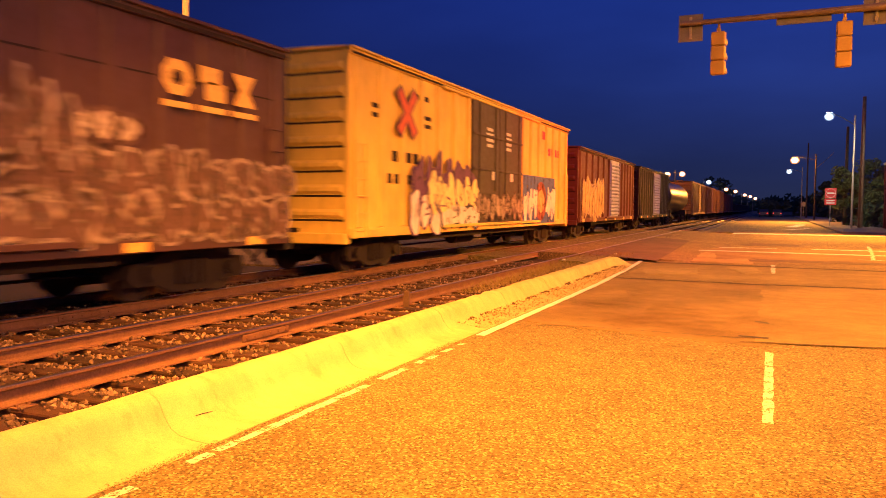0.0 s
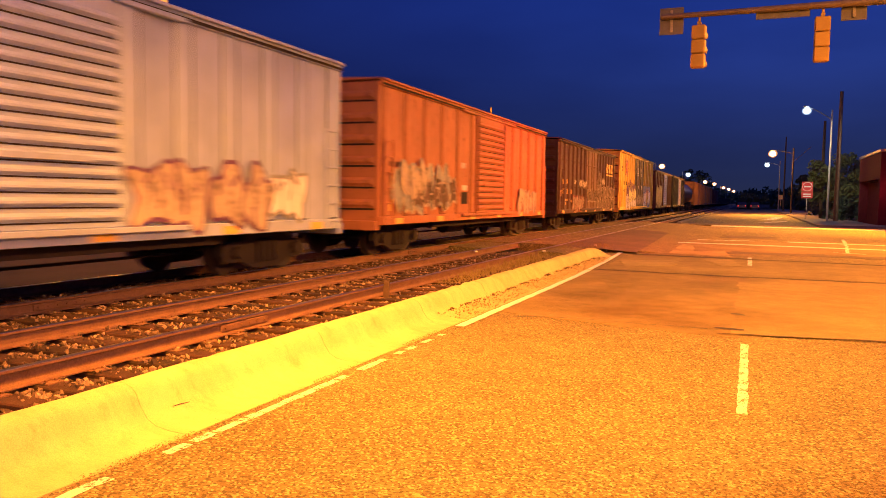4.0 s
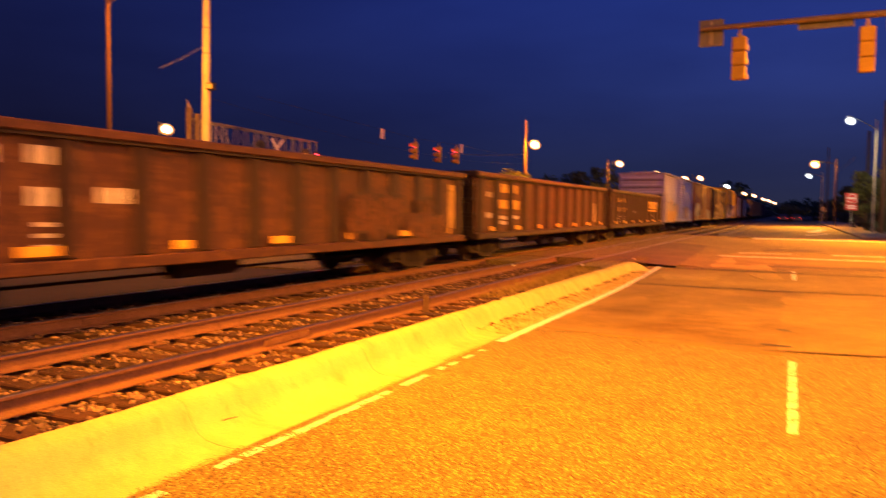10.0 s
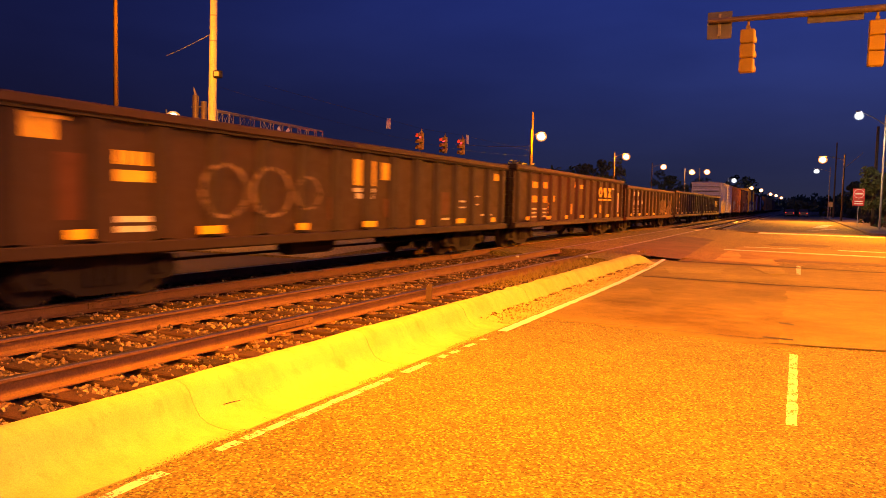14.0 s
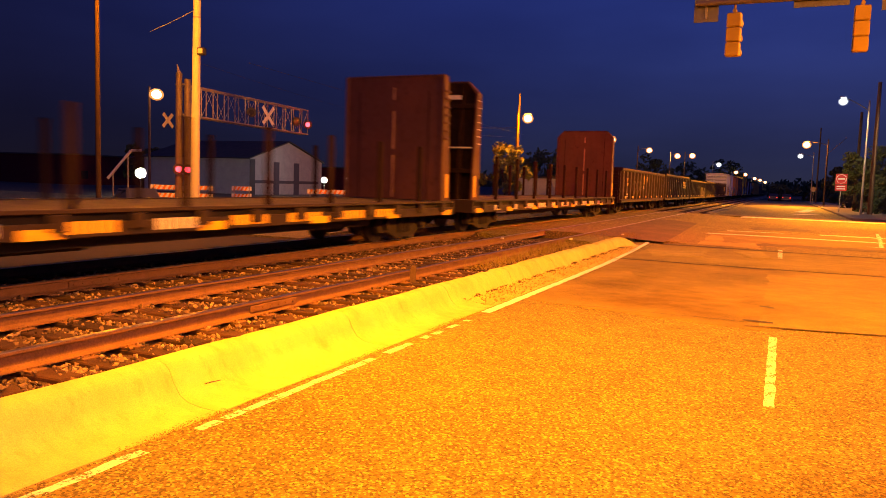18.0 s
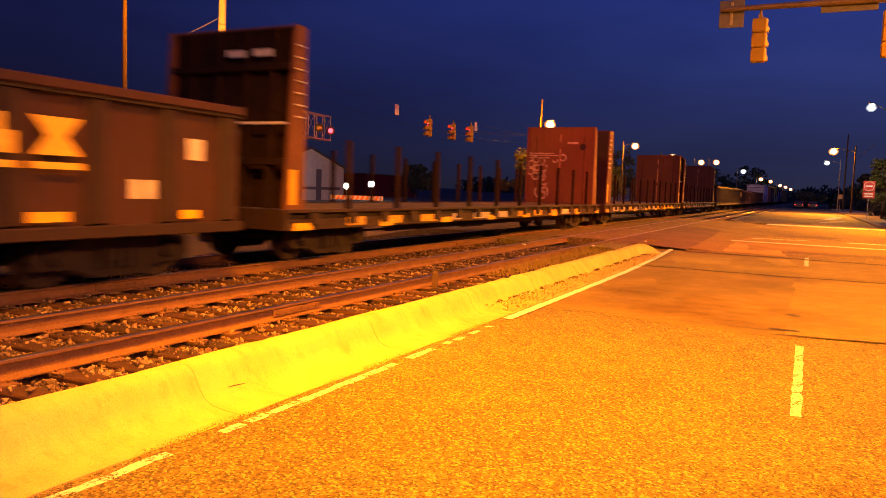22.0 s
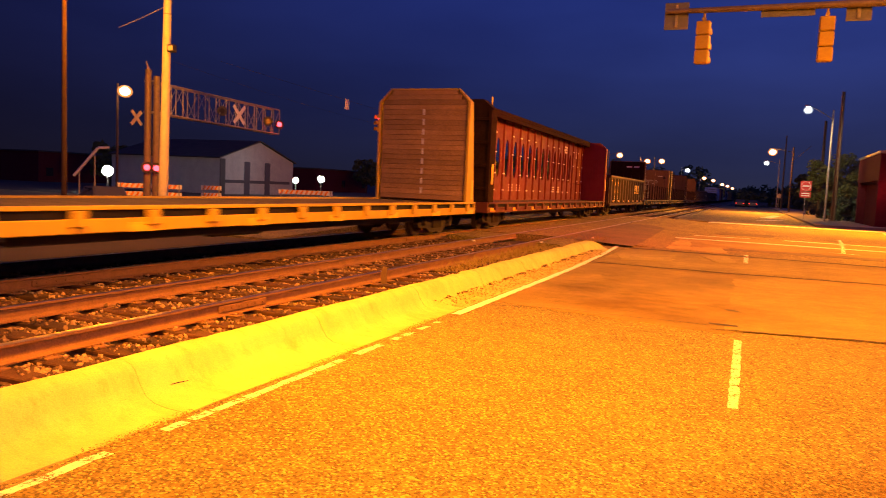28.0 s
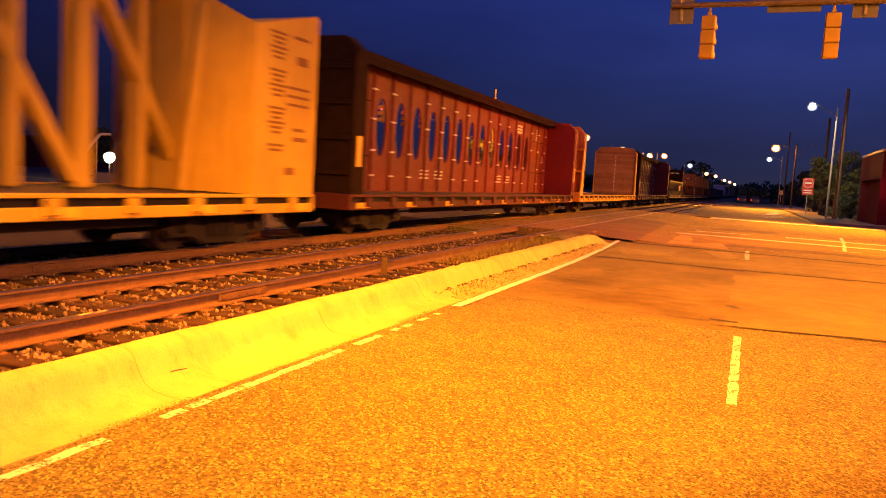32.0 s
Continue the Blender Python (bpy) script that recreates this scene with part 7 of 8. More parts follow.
def truss_centerbeam(y0, y1, paint, label, top=4.75, deck=1.15):
    """An empty centre-beam car with an open truss of uprights and diagonals."""
    car, L = car_base("centre_beam_car", label, y0, y1, "cars of the freight train")
    cars.append(car)
    h = L / 2
    flat_deck(car, L, paint, deck, 0.34, True)
    W, end = SIDE - 0.06, 1.8
    for s in (1, -1):
        f = pose(0, 0, 0, 0, 0, 0 if s > 0 else 180)
        ztop = 4.5
        plan = [(-W, h - 0.05, ztop), (-W, h - 1.9, 4.0), (-0.32, h - 2.25, top - 0.12), (0.32, h - 2.25, top - 0.12), (W, h - 1.9, 4.0), (W, h - 0.05, ztop)]
        b = Build()
        n = len(plan)
        b.add([(x, y, deck) for x, y, z in plan] + [(x, y, z) for x, y, z in plan], [tuple(range(n))[::-1], (6, 7, 10, 11), (7, 8, 9, 10)] + [(k, (k + 1) % n, n + (k + 1) % n, n + k) for k in range(n)])
        part("end_box", b, paint, car, "boxed end with folded side plates", at=f)
        for x in (-W - 0.012, W - 0.028):
            part("edge_strip", Build().box(x, x + 0.04, h - 0.12, h - 0.05, deck, ztop, 0.008), paint, car, at=f)
            part("edge_strip", Build().box(x, x + 0.04, h - 1.92, h - 1.86, deck, 3.98, 0.008), paint, car, at=f)
        for sx in (-1, 1):
            part("end_brace", Build().cyl((sx * 0.5, h - 2.42, deck), (sx * 0.62, h - 2.12, 4.3), 0.09, n=8), paint, car, at=f)
        for x in (-W, W - 0.1):
            part("end_post", Build().box(x, x + 0.1, h - 0.05, h + 0.03, deck, ztop - 0.04, 0.01), paint, car, at=f)
    n = 16
    pitch = (L - 2 * end) / n
    for k in range(n + 1):
        yy, w = -h + end + k * pitch, 0.085 if k % 2 else 0.15
        part("upright", Build().box(-0.16, 0.16, yy - w, yy + w, deck, top - 0.12, 0.02), paint, car)
        if k % 2 == 0 and k < n:
            y0, y1, z0, z1 = yy + 0.1, yy + 2 * pitch - 0.1, top - 0.2, deck + 0.1
            up = Build()
            up.add([(x, q + o, z) for x in (-0.12, 0.12) for q, z in ((y0, z0), (y1, z1)) for o in (-0.11, 0.11)], [(0, 1, 3, 2), (4, 6, 7, 5), (0, 2, 6, 4), (1, 5, 7, 3), (0, 4, 5, 1), (2, 3, 7, 6)])
            part("diagonal", up, paint, car)
    part("top_chord", Build().box(-0.5, 0.5, -h + end, h - end, top - 0.1, top + 0.04, 0.02), paint, car)
    for x in (-0.5, 0.44):
        part("chord_lip", Build().box(x, x + 0.06, -h + end, h - end, top - 0.2, top - 0.101), paint, car)
    ink_brown = plain("note_brown", (0.24, 0.115, 0.03), 0.7)
    rows = [(h - 1.25, 3.95 - k * 0.085 - (k // 6) * 0.14, 0.5 - 0.1 * (k % 3), 0.045, ink_brown) for k in range(20)]
    rows += [(h - 0.55, 3.95, 0.5, 0.06, ink_brown), (h - 0.5, 3.5, 0.35, 0.16, ink_brown), (h - 0.6, 3.05, 0.75, 0.05, ink_brown), (h - 0.6, 2.9, 0.75, 0.05, ink_brown), (h - 0.6, 2.75, 0.7, 0.05, ink_brown), (h - 0.55, 2.3, 0.4, 0.06, ink_brown), (h - 0.5, 2.12, 0.45, 0.08, ink_brown), (h - 0.8, 1.5, 0.3, 0.14, ink_brown)]
    plates(car, rows, W + 0.001)
    n = 9
    plates(car, [(-h + 0.5 + k * (L - 1.0) / (n - 1), deck - 0.3, 0.55, 0.12, REFLECT) for k in range(n)], SIDE - 0.045)
    running_gear(car, L, deck - 0.3, 2.1)
    return car


def tank_car(y0, y1, label):
    car, L = car_base("tank_car", label, y0, y1, "cars of the freight train")
    cars.append(car)
    h = L / 2
    r = 1.45
    n = 28
    b = Build()
    for yy, k in ((-h + 0.5, 0.0), (-h + 0.55, 0.4), (-h + 0.75, 0.8), (-h + 1.0, 0.96), (-h + 1.3, 1.0), (h - 1.3, 1.0), (h - 1.0, 0.96), (h - 0.75, 0.8), (h - 0.55, 0.4), (h - 0.5, 0.0)):
        b.v += [(k * r * math.cos(2 * math.pi * i / n), yy, 2.65 + k * r * math.sin(2 * math.pi * i / n)) for i in range(n)]
    b.f = [(j * n + i, j * n + (i + 1) % n, (j + 1) * n + (i + 1) % n, (j + 1) * n + i) for j in range(9) for i in range(n)]
    b.s = [0] * len(b.f)
    part("tank", b, plain("tank_black", (0.02, 0.02, 0.02), 0.3), car, "glossy black tank", smooth=True)
    part("dome", Build().cyl((0, 0, 4.0), (0, 0, 4.4), 0.45, n=16), BLACK, car, smooth=True)
    part("walkway", Build().box(-0.9, 0.9, -1.2, 1.2, 4.14, 4.18).cyl((0.85, -1.2, 4.18), (0.85, -1.2, 5.0), 0.02, n=6).cyl((0.85, 1.2, 4.18), (0.85, 1.2, 5.0), 0.02, n=6).cyl((0.85, -1.2, 5.0), (0.85, 1.2, 5.0), 0.02, n=6), BLACK, car)
    for s in (1, -1):
        part("saddle", Build().box(-1.3, 1.3, s * (h - 2.2) - 0.3, s * (h - 2.2) + 0.3, 0.9, 1.5, 0.03), BLACK, car)
        part("end_platform", Build().box(-1.5, 1.5, s * (h - 0.4) - 0.4, s * (h - 0.4) + 0.4, 1.0, 1.1, 0.01), BLACK, car)
    running_gear(car, L, 1.0)
    return car


# paints
P_YELLOW = car_paint("paint_yellow", (0.85, 0.62, 0.07), amount=0.28)
P_BROWN = car_paint("paint_dark_brown", (0.078, 0.034, 0.034), amount=0.34)
P_ORANGE = car_paint("paint_orange_red", (0.47, 0.18, 0.065), rust=(0.2, 0.075, 0.04), amount=0.41, dirt=0.6)
P_PALE = car_paint("paint_pale_grey", (0.42, 0.5, 0.72), amount=0.33)
P_RED = car_paint("paint_freight_red", (0.11, 0.024, 0.017), amount=0.38)
P_RED_BRIGHT = car_paint("paint_bright_red", (0.14, 0.013, 0.014), rust=(0.09, 0.02, 0.014), amount=0.34)
P_RED_DULL = car_paint("paint_dull_red", (0.085, 0.014, 0.012), rust=(0.07, 0.018, 0.012), amount=0.36)
P_GON = car_paint("paint_gondola_brown", (0.047, 0.0155, 0.0125), rust=(0.08, 0.025, 0.0135), amount=0.44, dirt=0.7)
# darker brown for posts and sills; the posts' shading is put into the colour
P_POST = car_paint("paint_post_shaded", (0.026, 0.011, 0.0085), rust=(0.05, 0.02, 0.01), amount=0.4)
# near-black; on the gondola ends it puts their unlit shade into the colour
P_END = car_paint("paint_black_and_end_shade", (0.014, 0.008, 0.008), rust=(0.03, 0.014, 0.01), amount=0.36)
P_GON2 = car_paint("paint_gondola_rust", (0.066, 0.0245, 0.0155), rust=(0.165, 0.072, 0.028), amount=0.48, dirt=0.8)
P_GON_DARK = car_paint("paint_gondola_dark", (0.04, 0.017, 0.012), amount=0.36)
P_FLAT = car_paint("paint_flat_brown", (0.09, 0.029, 0.017), rust=(0.05, 0.018, 0.011), amount=0.42)
P_FLAT_RUST = car_paint("paint_flat_rust", (0.15, 0.055, 0.024), rust=(0.07, 0.025, 0.013), amount=0.4)
P_FLAT_LOW = car_paint("paint_flat_dark", (0.026, 0.012, 0.01), amount=0.36)
P_FLAT_YELLOW = car_paint("paint_flat_yellow", (0.56, 0.37, 0.05), amount=0.32)
P_TAN = car_paint("paint_far_tan", (0.4, 0.2, 0.05), amount=0.32)
P_DARK = car_paint("paint_black", (0.014, 0.011, 0.01), amount=0.35)
P_DOOR_DARK = car_paint("paint_door_dark", (0.06, 0.045, 0.04), amount=0.3)
P_DOOR_TAN = car_paint("paint_door_tan", (0.2, 0.11, 0.07), amount=0.4)


def yellow_extra(car, L):
    x = SIDE - 0.013
    edge, VERMILION = plain("mark_dark", (0.12, 0.04, 0.06)), plain("mark_vermilion", (0.6, 0.1, 0.03))
    for s in (1, -1):
        c, d = Vector((x, -6.25, 3.8)), Vector((0, 0.5, 0.58 * s)).normalized()
        e = Vector((0, -d.z, d.y))
        for mat, ln, wide, o in ((edge, 0.68, 0.17, 0.004), (VERMILION, 0.62, 0.11, 0.012)):
            xx = Vector((o + 0.003 * s, 0, 0))
            b = Build().add([c + xx + d * a * ln + e * q * wide for a, q in ((-1, -1), (1, -1), (1, 1), (-1, 1))], [(0, 1, 2, 3)])
            part("mark", b, mat, car, "crossed red bars with a dark edge")
    # a tall tag: purple shapes behind pale ones
    graffiti(car, x, -3.9, 1.25, 4.0, 1.75, GRAF[5], GRAF[5], 7, 7)
    graffiti(car, x + 0.006, -4.3, 1.02, 3.6, 0.95, GRAF[1], GRAF[5], 3, 6)
    graffiti(car, x + 0.02, -3.4, 1.5, 3.4, 0.9, LEMON, GRAF[5], 5, 6)
    graffiti(car, x + 0.03, -3.0, 1.1, 2.6, 0.6, GRAF[1], GRAF[7], 15, 5)
    # smaller tags across the doors
    graffiti(car, SIDE + 0.03, 0.2, 1.3, 4.2, 0.7, DUSTY, DUSTY_DARK, 23, 8)
    part("graffiti", Build().box(x, x + 0.004, 2.55, 6.6, 1.05, 2.75), GRAF[3], car, "sprayed blue panel")
    part("graffiti", Build().disc((x + 0.012, 4.7, 1.85), (1, 0, 0), 0.72, 0.004, 20), GRAF[4], car, "sprayed red ring")
    part("graffiti", Build().disc((x + 0.018, 4.7, 1.85), (1, 0, 0), 0.42, 0.004, 20), GRAF[6], car, "sprayed yellow disc")
    graffiti(car, x + 0.01, 3.4, 1.15, 1.6, 1.2, GRAF[1], GRAF[3], 4, 3)
    graffiti(car, x + 0.01, 6.0, 1.15, 1.2, 1.2, GRAF[1], GRAF[3], 6, 2)
    plates(car, [(-0.75 + k * 1.7, z, w, 0.09, LETTER_WHITE) for k in range(2) for z, w in ((3.9, 0.5), (3.74, 0.62), (3.58, 0.62), (3.42, 0.5))] + [(-0.4 + k * 1.7, 2.45, 0.3, 0.3, LETTER_WHITE) for k in range(2)], SIDE + 0.003)


def brown_extra(car, L):
    x = SIDE - 0.014
    big_letters(car, 5.4, 3.2, 2.2, 0.5, LETTER_YELLOW, x)
    graffiti(car, x, 4.6, 1.75, 5.4, 0.6, DUSTY_DARK, DUSTY, 8, 10)
    graffiti(car, x + 0.004, 4.4, 1.15, 5.6, 0.55, DUSTY_DARK, DUSTY, 18, 11)
    graffiti(car, x, 2.3, 1.7, 1.2, 1.3, DUSTY_DARK, DUSTY, 28, 3)
    graffiti(car, x, 3.3, 2.5, 1.0, 0.3, GRAF[0], DUSTY_DARK, 48, 3)
    graffiti(car, x, -3.2, 1.1, 2.6, 0.7, DUSTY, GRAF[4], 9, 6)
    graffiti(car, x, -2.2, 2.25, 1.7, 0.32, GRAF[0], DUSTY_DARK, 29, 5)
    graffiti(car, x + 0.045, 0.0, 1.5, 2.5, 0.7, DUSTY_DARK, DUSTY, 38, 5)


def orange_extra(car, L):
    graffiti(car, SIDE - 0.014, -5.0, 1.25, 3.6, 1.2, GRAF[2], GRAF[0], 12, 6)
    graffiti(car, SIDE - 0.009, -4.2, 1.35, 2.8, 0.8, DUSTY_DARK, GRAF[0], 14, 5)
    graffiti(car, SIDE - 0.004, -5.6, 1.6, 1.6, 0.9, GRAF[0], GRAF[2], 44, 3)
    graffiti(car, SIDE - 0.014, 4.7, 1.15, 2.3, 0.75, GRAF[0], GRAF[2], 13, 5)


def pale_extra(car, L):
    graffiti(car, SIDE - 0.014, -4.2, 0.99, 5.2, 1.35, GRAF[6], GRAF[5], 16, 6)
    graffiti(car, SIDE - 0.012, -4.4, 1.7, 4.6, 0.6, GRAF[2], GRAF[3], 19, 5)
    graffiti(car, SIDE - 0.014, 3.4, 1.1, 3.2, 0.95, GRAF[0], GRAF[5], 17, 4)
    graffiti(car, SIDE - 0.012, 5.5, 1.2, 1.0, 0.8, GRAF[1], GRAF[2], 27, 2)


def red_extra(car, L):
    graffiti(car, SIDE - 0.014, -4.2, 1.05, 4.6, 1.9, GRAF[6], GRAF[0], 21, 7)


def row(y, z, n, w, h, mat, step):
    return [(y + k * step, z, w, h, mat) for k in range(n)]


# cars ahead of the camera at the start
boxcar(32.5, 46.9, P_RED, "dark red boxcar with sprayed yellow patches", posts=5, door=(0.9, 2.4), door_mat=P_PALE, extra=red_extra)
boxcar(48.9, 63.6, P_DARK, "black boxcar with a grey ribbed door", posts=6, door=(0.3, 3.0), door_mat=P_PALE)
tank_car(65.4, 81.5, "glossy black tank car")
for a, b_, pt, lab in ((83.2, 100.8, P_TAN, "tan-yellow boxcar far ahead"), (102.6, 120.0, P_TAN, "tan-yellow boxcar far ahead"), (121.8, 139.2, P_TAN, "tan-yellow boxcar far ahead"), (141, 156, P_RED, "dark red boxcar far ahead"), (157.6, 172.5, P_BROWN, "brown boxcar far ahead")):
    boxcar(a, b_, pt, lab, eave=4.5 if pt is P_TAN else 4.31, posts=5, fine=False)
for k in range(7):
    gondola(174.2 + 17.0 * k, 189.4 + 17.0 * k, P_GON if k % 2 else P_GON2, "brown gondola car far ahead", posts=8)
# the yellow car and those that follow
boxcar(13.1, 30.67, P_YELLOW, "yellow high boxcar with dark double doors and graffiti", eave=4.84, posts=6, door=(0.15, 4.55), door_mat=P_DOOR_DARK, door_style="plug", extra=yellow_extra,
       marks=row(-7.6, 3.75, 2, 0.4, 0.1, UNDER, 2.6) + row(-7.6, 3.55, 2, 0.4, 0.1, UNDER, 2.6) + row(-6.75, 2.65, 4, 0.26, 0.24, UNDER, 0.36) + row(-7.0, 2.15, 4, 0.2, 0.22, UNDER, 0.34) + [(-5.3, 4.2, 0.7, 0.12, UNDER), (5.3, 4.15, 0.5, 0.3, RED_PAINT)] + row(6.0, 3.6, 4, 0.3, 0.28, RED_PAINT, 0.45))
boxcar(-3.56, 11.06, P_BROWN, "dark brown boxcar with yellow marks and pale graffiti", posts=6, end_mat=P_DARK, seams=(3.42, 2.2), door=(0.06, 2.96), door_mat=P_DOOR_TAN, door_style="plug", extra=brown_extra,
       marks=[(-5.98, 2.33, 0.6, 0.22, LETTER_YELLOW), (-5.2, 2.35, 0.55, 0.2, LETTER_YELLOW), (-6.65, 1.78, 0.36, 0.27, LETTER_YELLOW), (-5.95, 1.86, 0.55, 0.26, LETTER_YELLOW), (-5.1, 1.86, 0.6, 0.25, LETTER_YELLOW), (-4.35, 1.88, 0.5, 0.2, LETTER_YELLOW), (-5.85, 1.55, 0.5, 0.1, LETTER_YELLOW), (-5.1, 1.55, 0.55, 0.1, LETTER_YELLOW), (-5.85, 1.38, 0.5, 0.1, LETTER_YELLOW), (-4.3, 1.5, 0.5, 0.1, LETTER_YELLOW), (-3.6, 2.36, 0.42, 0.22, LETTER_WHITE), (-3.6, 2.39, 0.34, 0.16, P_BROWN), (7.0, 1.5, 0.25, 0.3, LETTER_YELLOW)])
boxcar(-20.63, -5.72, P_ORANGE, "faded orange boxcar with a ribbed door and grey graffiti", posts=5, post=(0.17, 0.065), shade_strips=True, door=(0.33, 2.75), extra=orange_extra, marks=[(-1.9, 1.45, 0.5, 0.35, UNDER), (-6.9, 1.3, 0.6, 0.2, LETTER_YELLOW), (-2.0, 2.5, 0.35, 0.16, LETTER_WHITE), (-1.9, 1.85, 0.4, 0.15, LETTER_WHITE), (-4.4, 2.2, 0.5, 0.1, LETTER_WHITE), (-6.6, 2.35, 0.7, 0.12, P_RED)])
boxcar(-37.33, -22.33, P_PALE, "pale pinkish-grey boxcar with a ribbed door and graffiti", posts=5, post=(0.18, 0.065), shade_strips=True, door=(0.26, 2.74), extra=pale_extra, roof_mat=P_PALE)


def bars(rows):
    """Bars from corner to corner: (y0, z1, y1, z0, material)."""
    return [((y0 + y1) / 2, z0, y1 - y0, z1 - z0, m) for y0, z1, y1, z0, m in rows]


def number_block(y, mat=LETTER_YELLOW, small=LETTER_WHITE):
    """A road's letters over its figures, as bars, and small notes beneath."""
    m = bars([(y, 2.34, y + 0.75, 2.14, mat), (y + 1.12, 2.36, y + 1.8, 2.15, mat), (y, 1.88, y + 0.7, 1.66, mat), (y + 1.12, 1.88, y + 1.8, 1.66, mat), (y + 2.05, 1.9, y + 2.7, 1.7, mat)])
    return m + [(y + 0.35 + k % 2 * 1.1, 1.42 - k // 2 * 0.13, 0.5, 0.05, small) for k in range(6)]


def big_mark(y0, y1, z=1.9, h=0.42):
    return lambda car, L: big_letters(car, (y0 + y1) / 2, z, y1 - y0, h, LETTER_YELLOW, SIDE - 0.018)


FADED = spray("faded_orange", (0.125, 0.046, 0.017), 0.4)


def rusty_extra(car, L):
    graffiti(car, SIDE - 0.016, 5.6, 1.02, 2.0, 0.5, FADED, P_GON2, 61, 4)
    graffiti(car, SIDE - 0.016, 5.5, 1.55, 0.9, 0.4, FADED, P_POST, 62, 3)
    graffiti(car, SIDE - 0.016, 3.2, 1.1, 2.2, 0.9, FADED, P_POST, 63, 4)


gondola(-53.95, -38.5, P_GON, "dark brown gondola car with yellow marks", marks=number_block(-5.95) + bars([(-1.5, 1.75, -1.1, 1.6, LETTER_WHITE), (5.6, 2.3, 6.0, 2.0, LETTER_WHITE), (4.6, 1.5, 4.9, 1.3, LETTER_WHITE)]), extra=big_mark(2.6, 5.4, 1.85))
gondola(-70.59, -54.97, P_GON2, "weathered tan-brown gondola car with pale blocks", posts=12,
        marks=bars([(-5.75, 2.46, -5.15, 2.2, LETTER_YELLOW), (-4.85, 2.46, -4.3, 2.2, LETTER_YELLOW), (-5.98, 1.98, -5.16, 1.72, LETTER_YELLOW), (-4.87, 1.98, -4.1, 1.7, LETTER_YELLOW), (-5.8, 1.5, -5.3, 1.4, LETTER_WHITE), (-5.8, 1.35, -5.3, 1.25, LETTER_WHITE), (-4.7, 1.5, -4.2, 1.4, LETTER_WHITE), (-6.9, 1.6, -6.5, 1.45, LETTER_WHITE), (-6.9, 2.2, -6.5, 2.05, GRAF[0]), (5.8, 2.0, 6.3, 1.2, GRAF[0])]))
gondola(-87.05, -71.49, P_GON2, "rusty gondola car with rows of reflectors", posts=13, top=2.63, low=P_GON2, extra=rusty_extra, marks=number_block(-5.6, LETTER_WHITE) + bars([(-7.3, 2.2, -6.8, 1.9, LETTER_WHITE), (7.0, 2.3, 7.3, 1.2, GRAF[6])]))
gondola(-103.39, -87.98, P_GON_DARK, "dark gondola car with yellow block marks and patches", posts=13, top=2.81,
        marks=number_block(-6.05) + bars([(-4.16, 1.66, -3.88, 1.27, LETTER_YELLOW), (-0.77, 2.48, -0.5, 2.25, LETTER_YELLOW), (-0.45, 2.48, -0.2, 2.06, LETTER_YELLOW), (0.06, 2.4, 0.5, 2.25, LETTER_YELLOW), (-1.34, 1.63, -1.1, 1.24, LETTER_YELLOW), (0.62, 1.66, 0.85, 1.28, LETTER_YELLOW), (3.4, 1.62, 3.58, 1.27, LETTER_YELLOW), (5.0, 1.62, 5.15, 1.28, LETTER_YELLOW), (5.35, 1.6, 5.75, 1.36, LETTER_WHITE), (5.2, 2.4, 6.0, 2.32, LETTER_WHITE), (6.9, 2.2, 7.1, 1.3, LETTER_WHITE), (-5.5, 1.0, -5.2, 0.9, RED_PAINT)]), extra=big_mark(2.66, 5.2, 1.95))


def ghost_letters(car, L):
    b = Build()
    for k, (y, r) in enumerate(((-4.2, 0.42), (-3.1, 0.42), (-2.1, 0.3))):
        n = 24
        x = SIDE - 0.015
        b.add([(x, y + q * math.cos(2 * math.pi * i / n) * 1.25, 1.72 + q * math.sin(2 * math.pi * i / n)) for q in (r, r * 0.86) for i in range(n)], [(i, (i + 1) % n, n + (i + 1) % n, n + i) for i in range(n)])
    part("graffiti", b, spray("chalk_faint", (0.2, 0.13, 0.09), 0.35), car, "faint chalked rings")


gondola(-119.84, -104.17, P_GON_DARK, "dark gondola car with pale patches and chalked rings", posts=14, extra=ghost_letters,
        marks=bars([(-7.6, 2.5, -6.9, 2.26, LETTER_YELLOW), (-7.6, 2.55, -6.8, 2.5, LETTER_YELLOW), (-6.95, 2.12, -6.62, 1.31, P_FLAT), (-6.1, 2.2, -5.25, 2.02, LETTER_YELLOW), (-6.1, 1.95, -5.2, 1.8, LETTER_YELLOW), (-6.1, 1.35, -5.2, 1.27, LETTER_WHITE), (-6.1, 1.22, -5.2, 1.14, LETTER_WHITE), (-3.5, 1.75, -3.1, 1.4, P_FLAT), (-0.44, 2.42, 0.36, 1.91, LETTER_YELLOW), (-0.44, 1.86, 0.36, 1.78, LETTER_WHITE), (-0.35, 1.75, 0.3, 1.65, LETTER_WHITE), (0.63, 2.41, 1.0, 2.05, LETTER_YELLOW), (-1.3, 1.66, -0.95, 1.25, P_FLAT), (0.75, 1.66, 1.05, 1.26, P_FLAT), (3.5, 1.85, 4.0, 1.3, P_FLAT), (3.6, 1.22, 4.0, 1.17, LETTER_WHITE), (4.6, 1.66, 5.0, 1.61, LETTER_WHITE), (4.6, 1.5, 5.0, 1.46, LETTER_WHITE), (5.3, 1.8, 5.9, 1.76, LETTER_WHITE), (5.3, 1.58, 5.9, 1.54, LETTER_WHITE), (6.1, 1.3, 6.4, 1.25, LETTER_WHITE), (6.6, 1.3, 6.9, 1.25, LETTER_WHITE), (6.4, 2.1, 6.6, 1.45, GRAF[6]), (7.0, 2.45, 7.4, 2.25, LETTER_YELLOW)]))


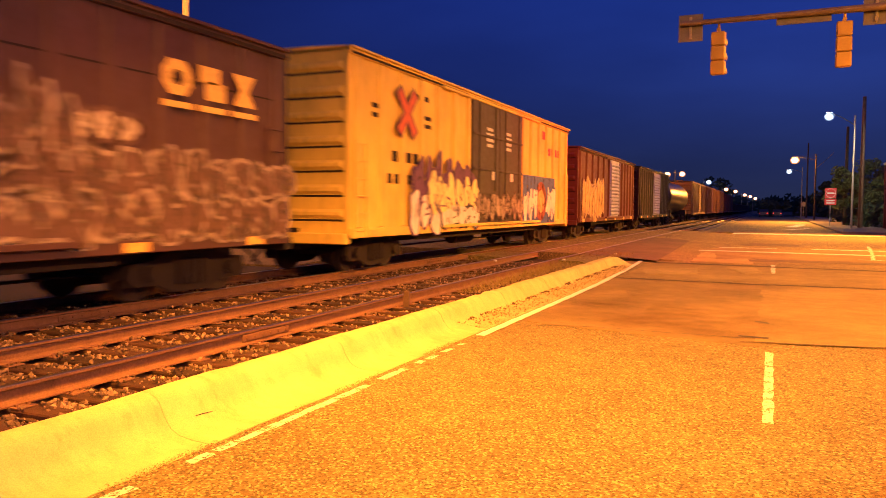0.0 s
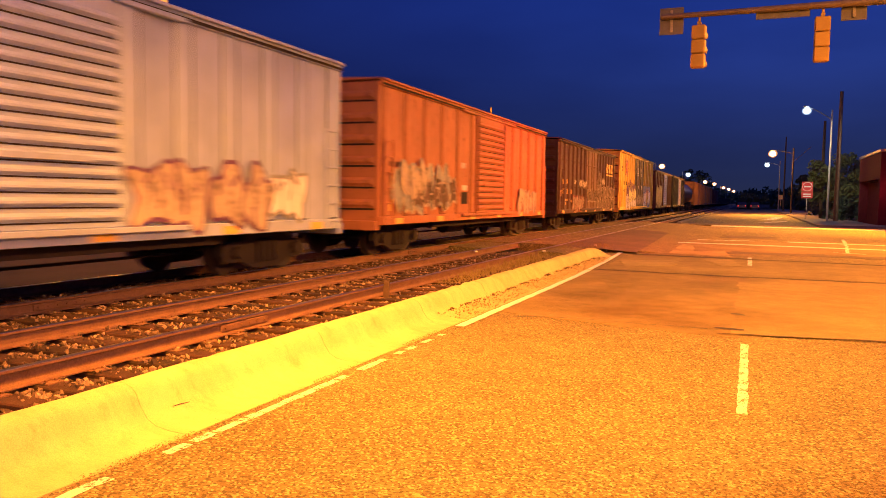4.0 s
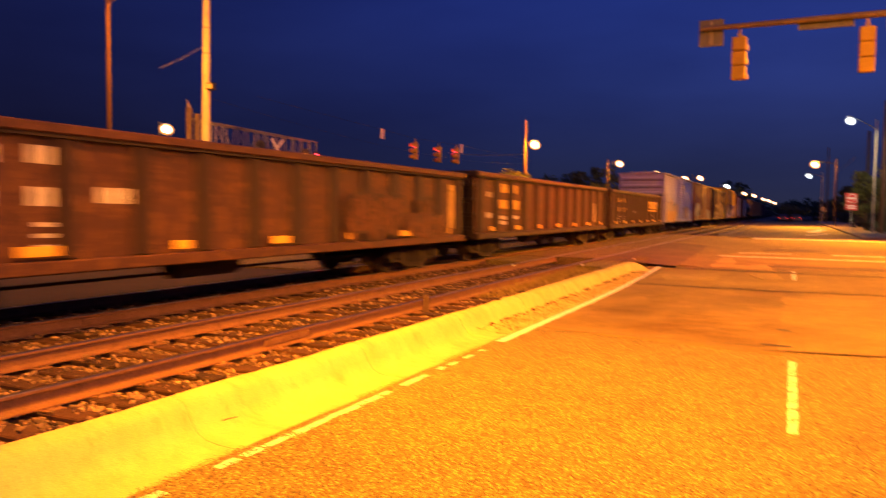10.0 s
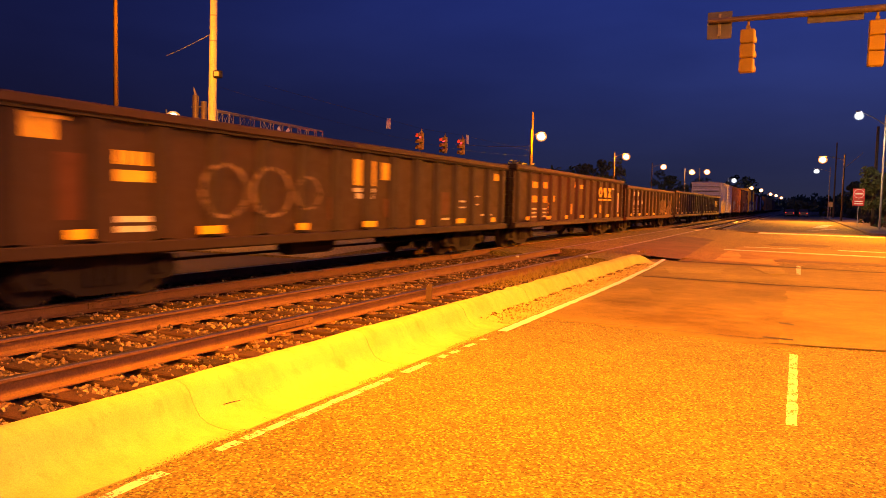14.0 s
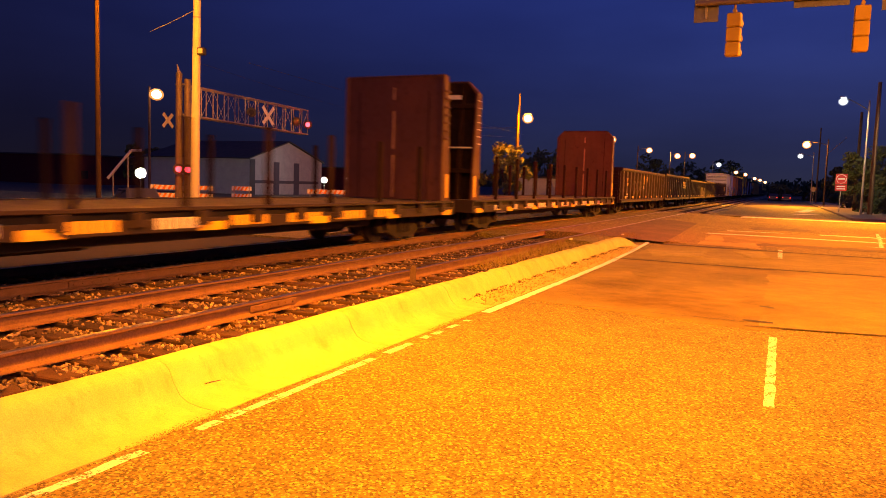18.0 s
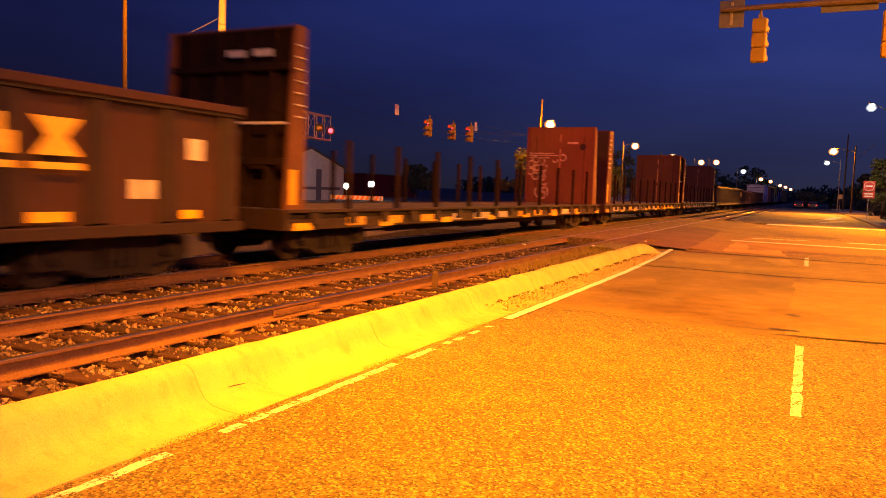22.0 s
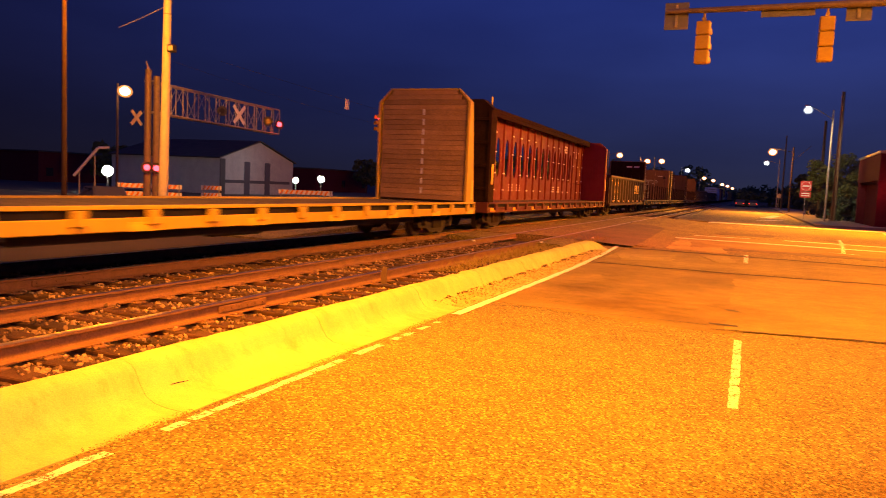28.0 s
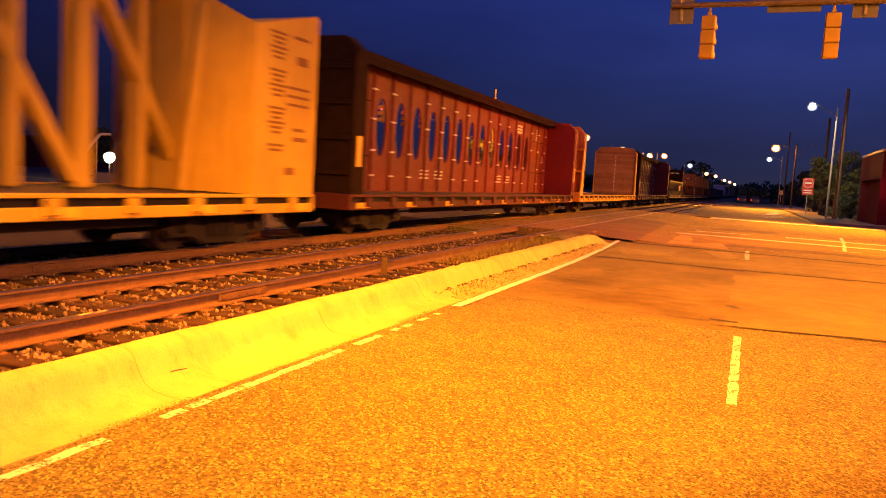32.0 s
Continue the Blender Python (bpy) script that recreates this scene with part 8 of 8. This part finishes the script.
def flat_marks(h, seed):
    r = random.Random(seed)
    return [(-h + 1.8 + k * 1.55, 0.86, r.uniform(0.5, 1.15), 0.16, r.choice((LETTER_WHITE, LETTER_WHITE, LETTER_YELLOW))) for k in range(int((2 * h - 3) / 1.55))]


def flower(car, L):
    x = L / 2 - 0.81
    b = Build()

    def ring(cx, cz, r, wide, n=16, start=0.0, turn=1.0):
        """A sprayed stroke: part of a ring."""
        m = max(4, int(n * turn))
        pts = [(cx + q * math.cos(start + 6.283 * turn * i / m), x, cz + q * math.sin(start + 6.283 * turn * i / m)) for q in (r, r - wide) for i in range(m + 1)]
        b.add(pts, [(i, i + 1, m + 2 + i, m + 1 + i) for i in range(m)])

    for k in range(7):
        a = k * 0.898
        ring(-0.98 + 0.3 * math.cos(a), 2.62 + 0.36 * math.sin(a), 0.17, 0.07)
    ring(-0.98, 2.62, 0.15, 0.06)
    for k in range(5):
        ring(-0.7 + 0.06 * (k % 2), 2.2 - 0.17 * k, 0.15, 0.055, 16, k * 1.3, 0.75)
    ring(-0.75, 1.62, 0.32, 0.06, 16, 2.6, 0.7)
    for z, w in ((3.12, 1.5), (3.02, 0.9), (3.2, 1.1)):
        b.box(-1.35, -1.35 + w, x, x + 0.004, z, z + 0.045)
    ring(0.12, 3.06, 0.16, 0.06)
    ring(-0.2, 2.95, 0.12, 0.05, 16, 3.0, 0.6)
    part("graffiti", b, GRAF[0], car, "pale sprayed flower on the bulkhead")
    part("cover_disc", Build().disc((0.95, x + 0.004, 3.5), (0, 1, 0), 0.14, 0.012, 20), P_END, car, "dark round cover")
    part("mark", Build().box(0.3, 0.75, x, x + 0.004, 3.62, 3.7), GRAF[0], car)


bulkhead_flat(-140.79, -121.54, P_FLAT, "brown bulkhead flat car with short stakes, empty", stakes=9, marks=flat_marks(9.5, 1), low=P_FLAT_LOW, chamfer=0.32, top=4.5)
bulkhead_flat(-163.35, -142.28, P_FLAT, "brown bulkhead flat car with short stakes, empty", top=4.36, stakes=10, marks=flat_marks(10.3, 2), low=P_FLAT_LOW, rear=(1.28, 0.45), bars_behind=False)
bulkhead_flat(-185.21, -164.39, P_FLAT_RUST, "brown bulkhead flat car with a sprayed pale flower", stakes=10, marks=flat_marks(10.1, 3), extra=flower, low=P_FLAT_LOW, front=(0.8, 0.2))
gondola(-201.66, -186.38, P_GON, "brown gondola car with yellow marks and pale block", posts=13, extra=big_mark(2.5, 5.0, 1.85, 0.44),
        marks=number_block(-5.9) + bars([(-7.15, 2.03, -6.6, 1.79, LETTER_YELLOW), (-7.3, 2.45, -6.4, 2.38, LETTER_YELLOW), (-7.45, 1.36, -6.9, 1.2, LETTER_YELLOW), (1.6, 1.85, 2.1, 1.2, GRAF[6]), (-0.6, 2.45, -0.3, 2.2, GRAF[0]), (0.5, 2.4, 0.8, 2.15, GRAF[0]), (5.6, 1.6, 6.1, 1.35, LETTER_WHITE), (6.6, 2.2, 6.9, 1.9, LETTER_WHITE)]))
WINDOWS = [-6.95 + 1.145 * k for k in range(13)]
beam_marks = [(5.6, 3.9, 0.8, 0.09, LETTER_WHITE), (5.6, 3.77, 0.8, 0.09, LETTER_WHITE), (5.6, 3.64, 0.8, 0.09, LETTER_WHITE)] + [(y, z, 0.6, 0.05, LETTER_WHITE) for y in (-4.0, -2.9, 3.2, 4.3) for z in (1.55, 1.66, 1.77)] + [(8.5, 3.5 + k * 0.11, 0.62 - 0.05 * k, 0.055, LETTER_WHITE) for k in range(5)] + [(9.6, 2.55, 0.55, 0.07, LETTER_WHITE), (9.55, 2.68, 0.4, 0.05, LETTER_WHITE), (9.65, 2.8, 0.5, 0.05, LETTER_WHITE), (-8.6, 3.1, 0.6, 0.06, LETTER_WHITE), (-8.6, 2.98, 0.5, 0.05, LETTER_WHITE), (-9.3, 2.2, 0.45, 0.05, LETTER_WHITE), (-9.3, 2.3, 0.45, 0.05, LETTER_WHITE)]
centerbeam(-224.57, -203.33, P_RED_BRIGHT, "bright red centre-beam car, its wall pierced by ovals", WINDOWS, marks=beam_marks, dark=CHORD_BROWN)
bulkhead_flat(-245.27, -225.9, P_FLAT_YELLOW, "yellow bulkhead flat car with boarded end walls", face="boards", top=4.56, chamfer=0.38)
centerbeam(-268.38, -246.95, P_RED_BRIGHT, "bright red centre-beam car, its wall pierced by ovals", WINDOWS, marks=beam_marks, dark=CHORD_BROWN)
truss_centerbeam(-291.9, -269.95, P_FLAT_YELLOW, "yellow centre-beam car with an open truss")


# ---- what moves ----
def travelled(t):
    """Metres that the train has gone by t seconds: 9 m/s, slowly losing speed."""
    return 9.0 * t - 0.0055 * t * t


def motions():
    for car in cars:
        walk(car, [(t, pose(TRACK_X, car["home"] + travelled(t), 0)) for t in range(0, 33, 2)])
    # the wheels roll on the rails; alike wheelsets share one set of keys
    for s, sets in wheelsets.items():
        first = sets[0]
        rows = []
        for k in range(481):
            t = k / 15
            rows.append((t, pose(0, s * 0.89, 0.62, -math.degrees(travelled(t) / 0.42), 0, 0)))
        walk(first, rows)
        keys = first.animation_data
        for other in sets[1:]:
            other.rotation_mode = "QUATERNION"
            data = other.animation_data_create()
            data.action = keys.action
            data.action_slot = keys.action_slot


motions()
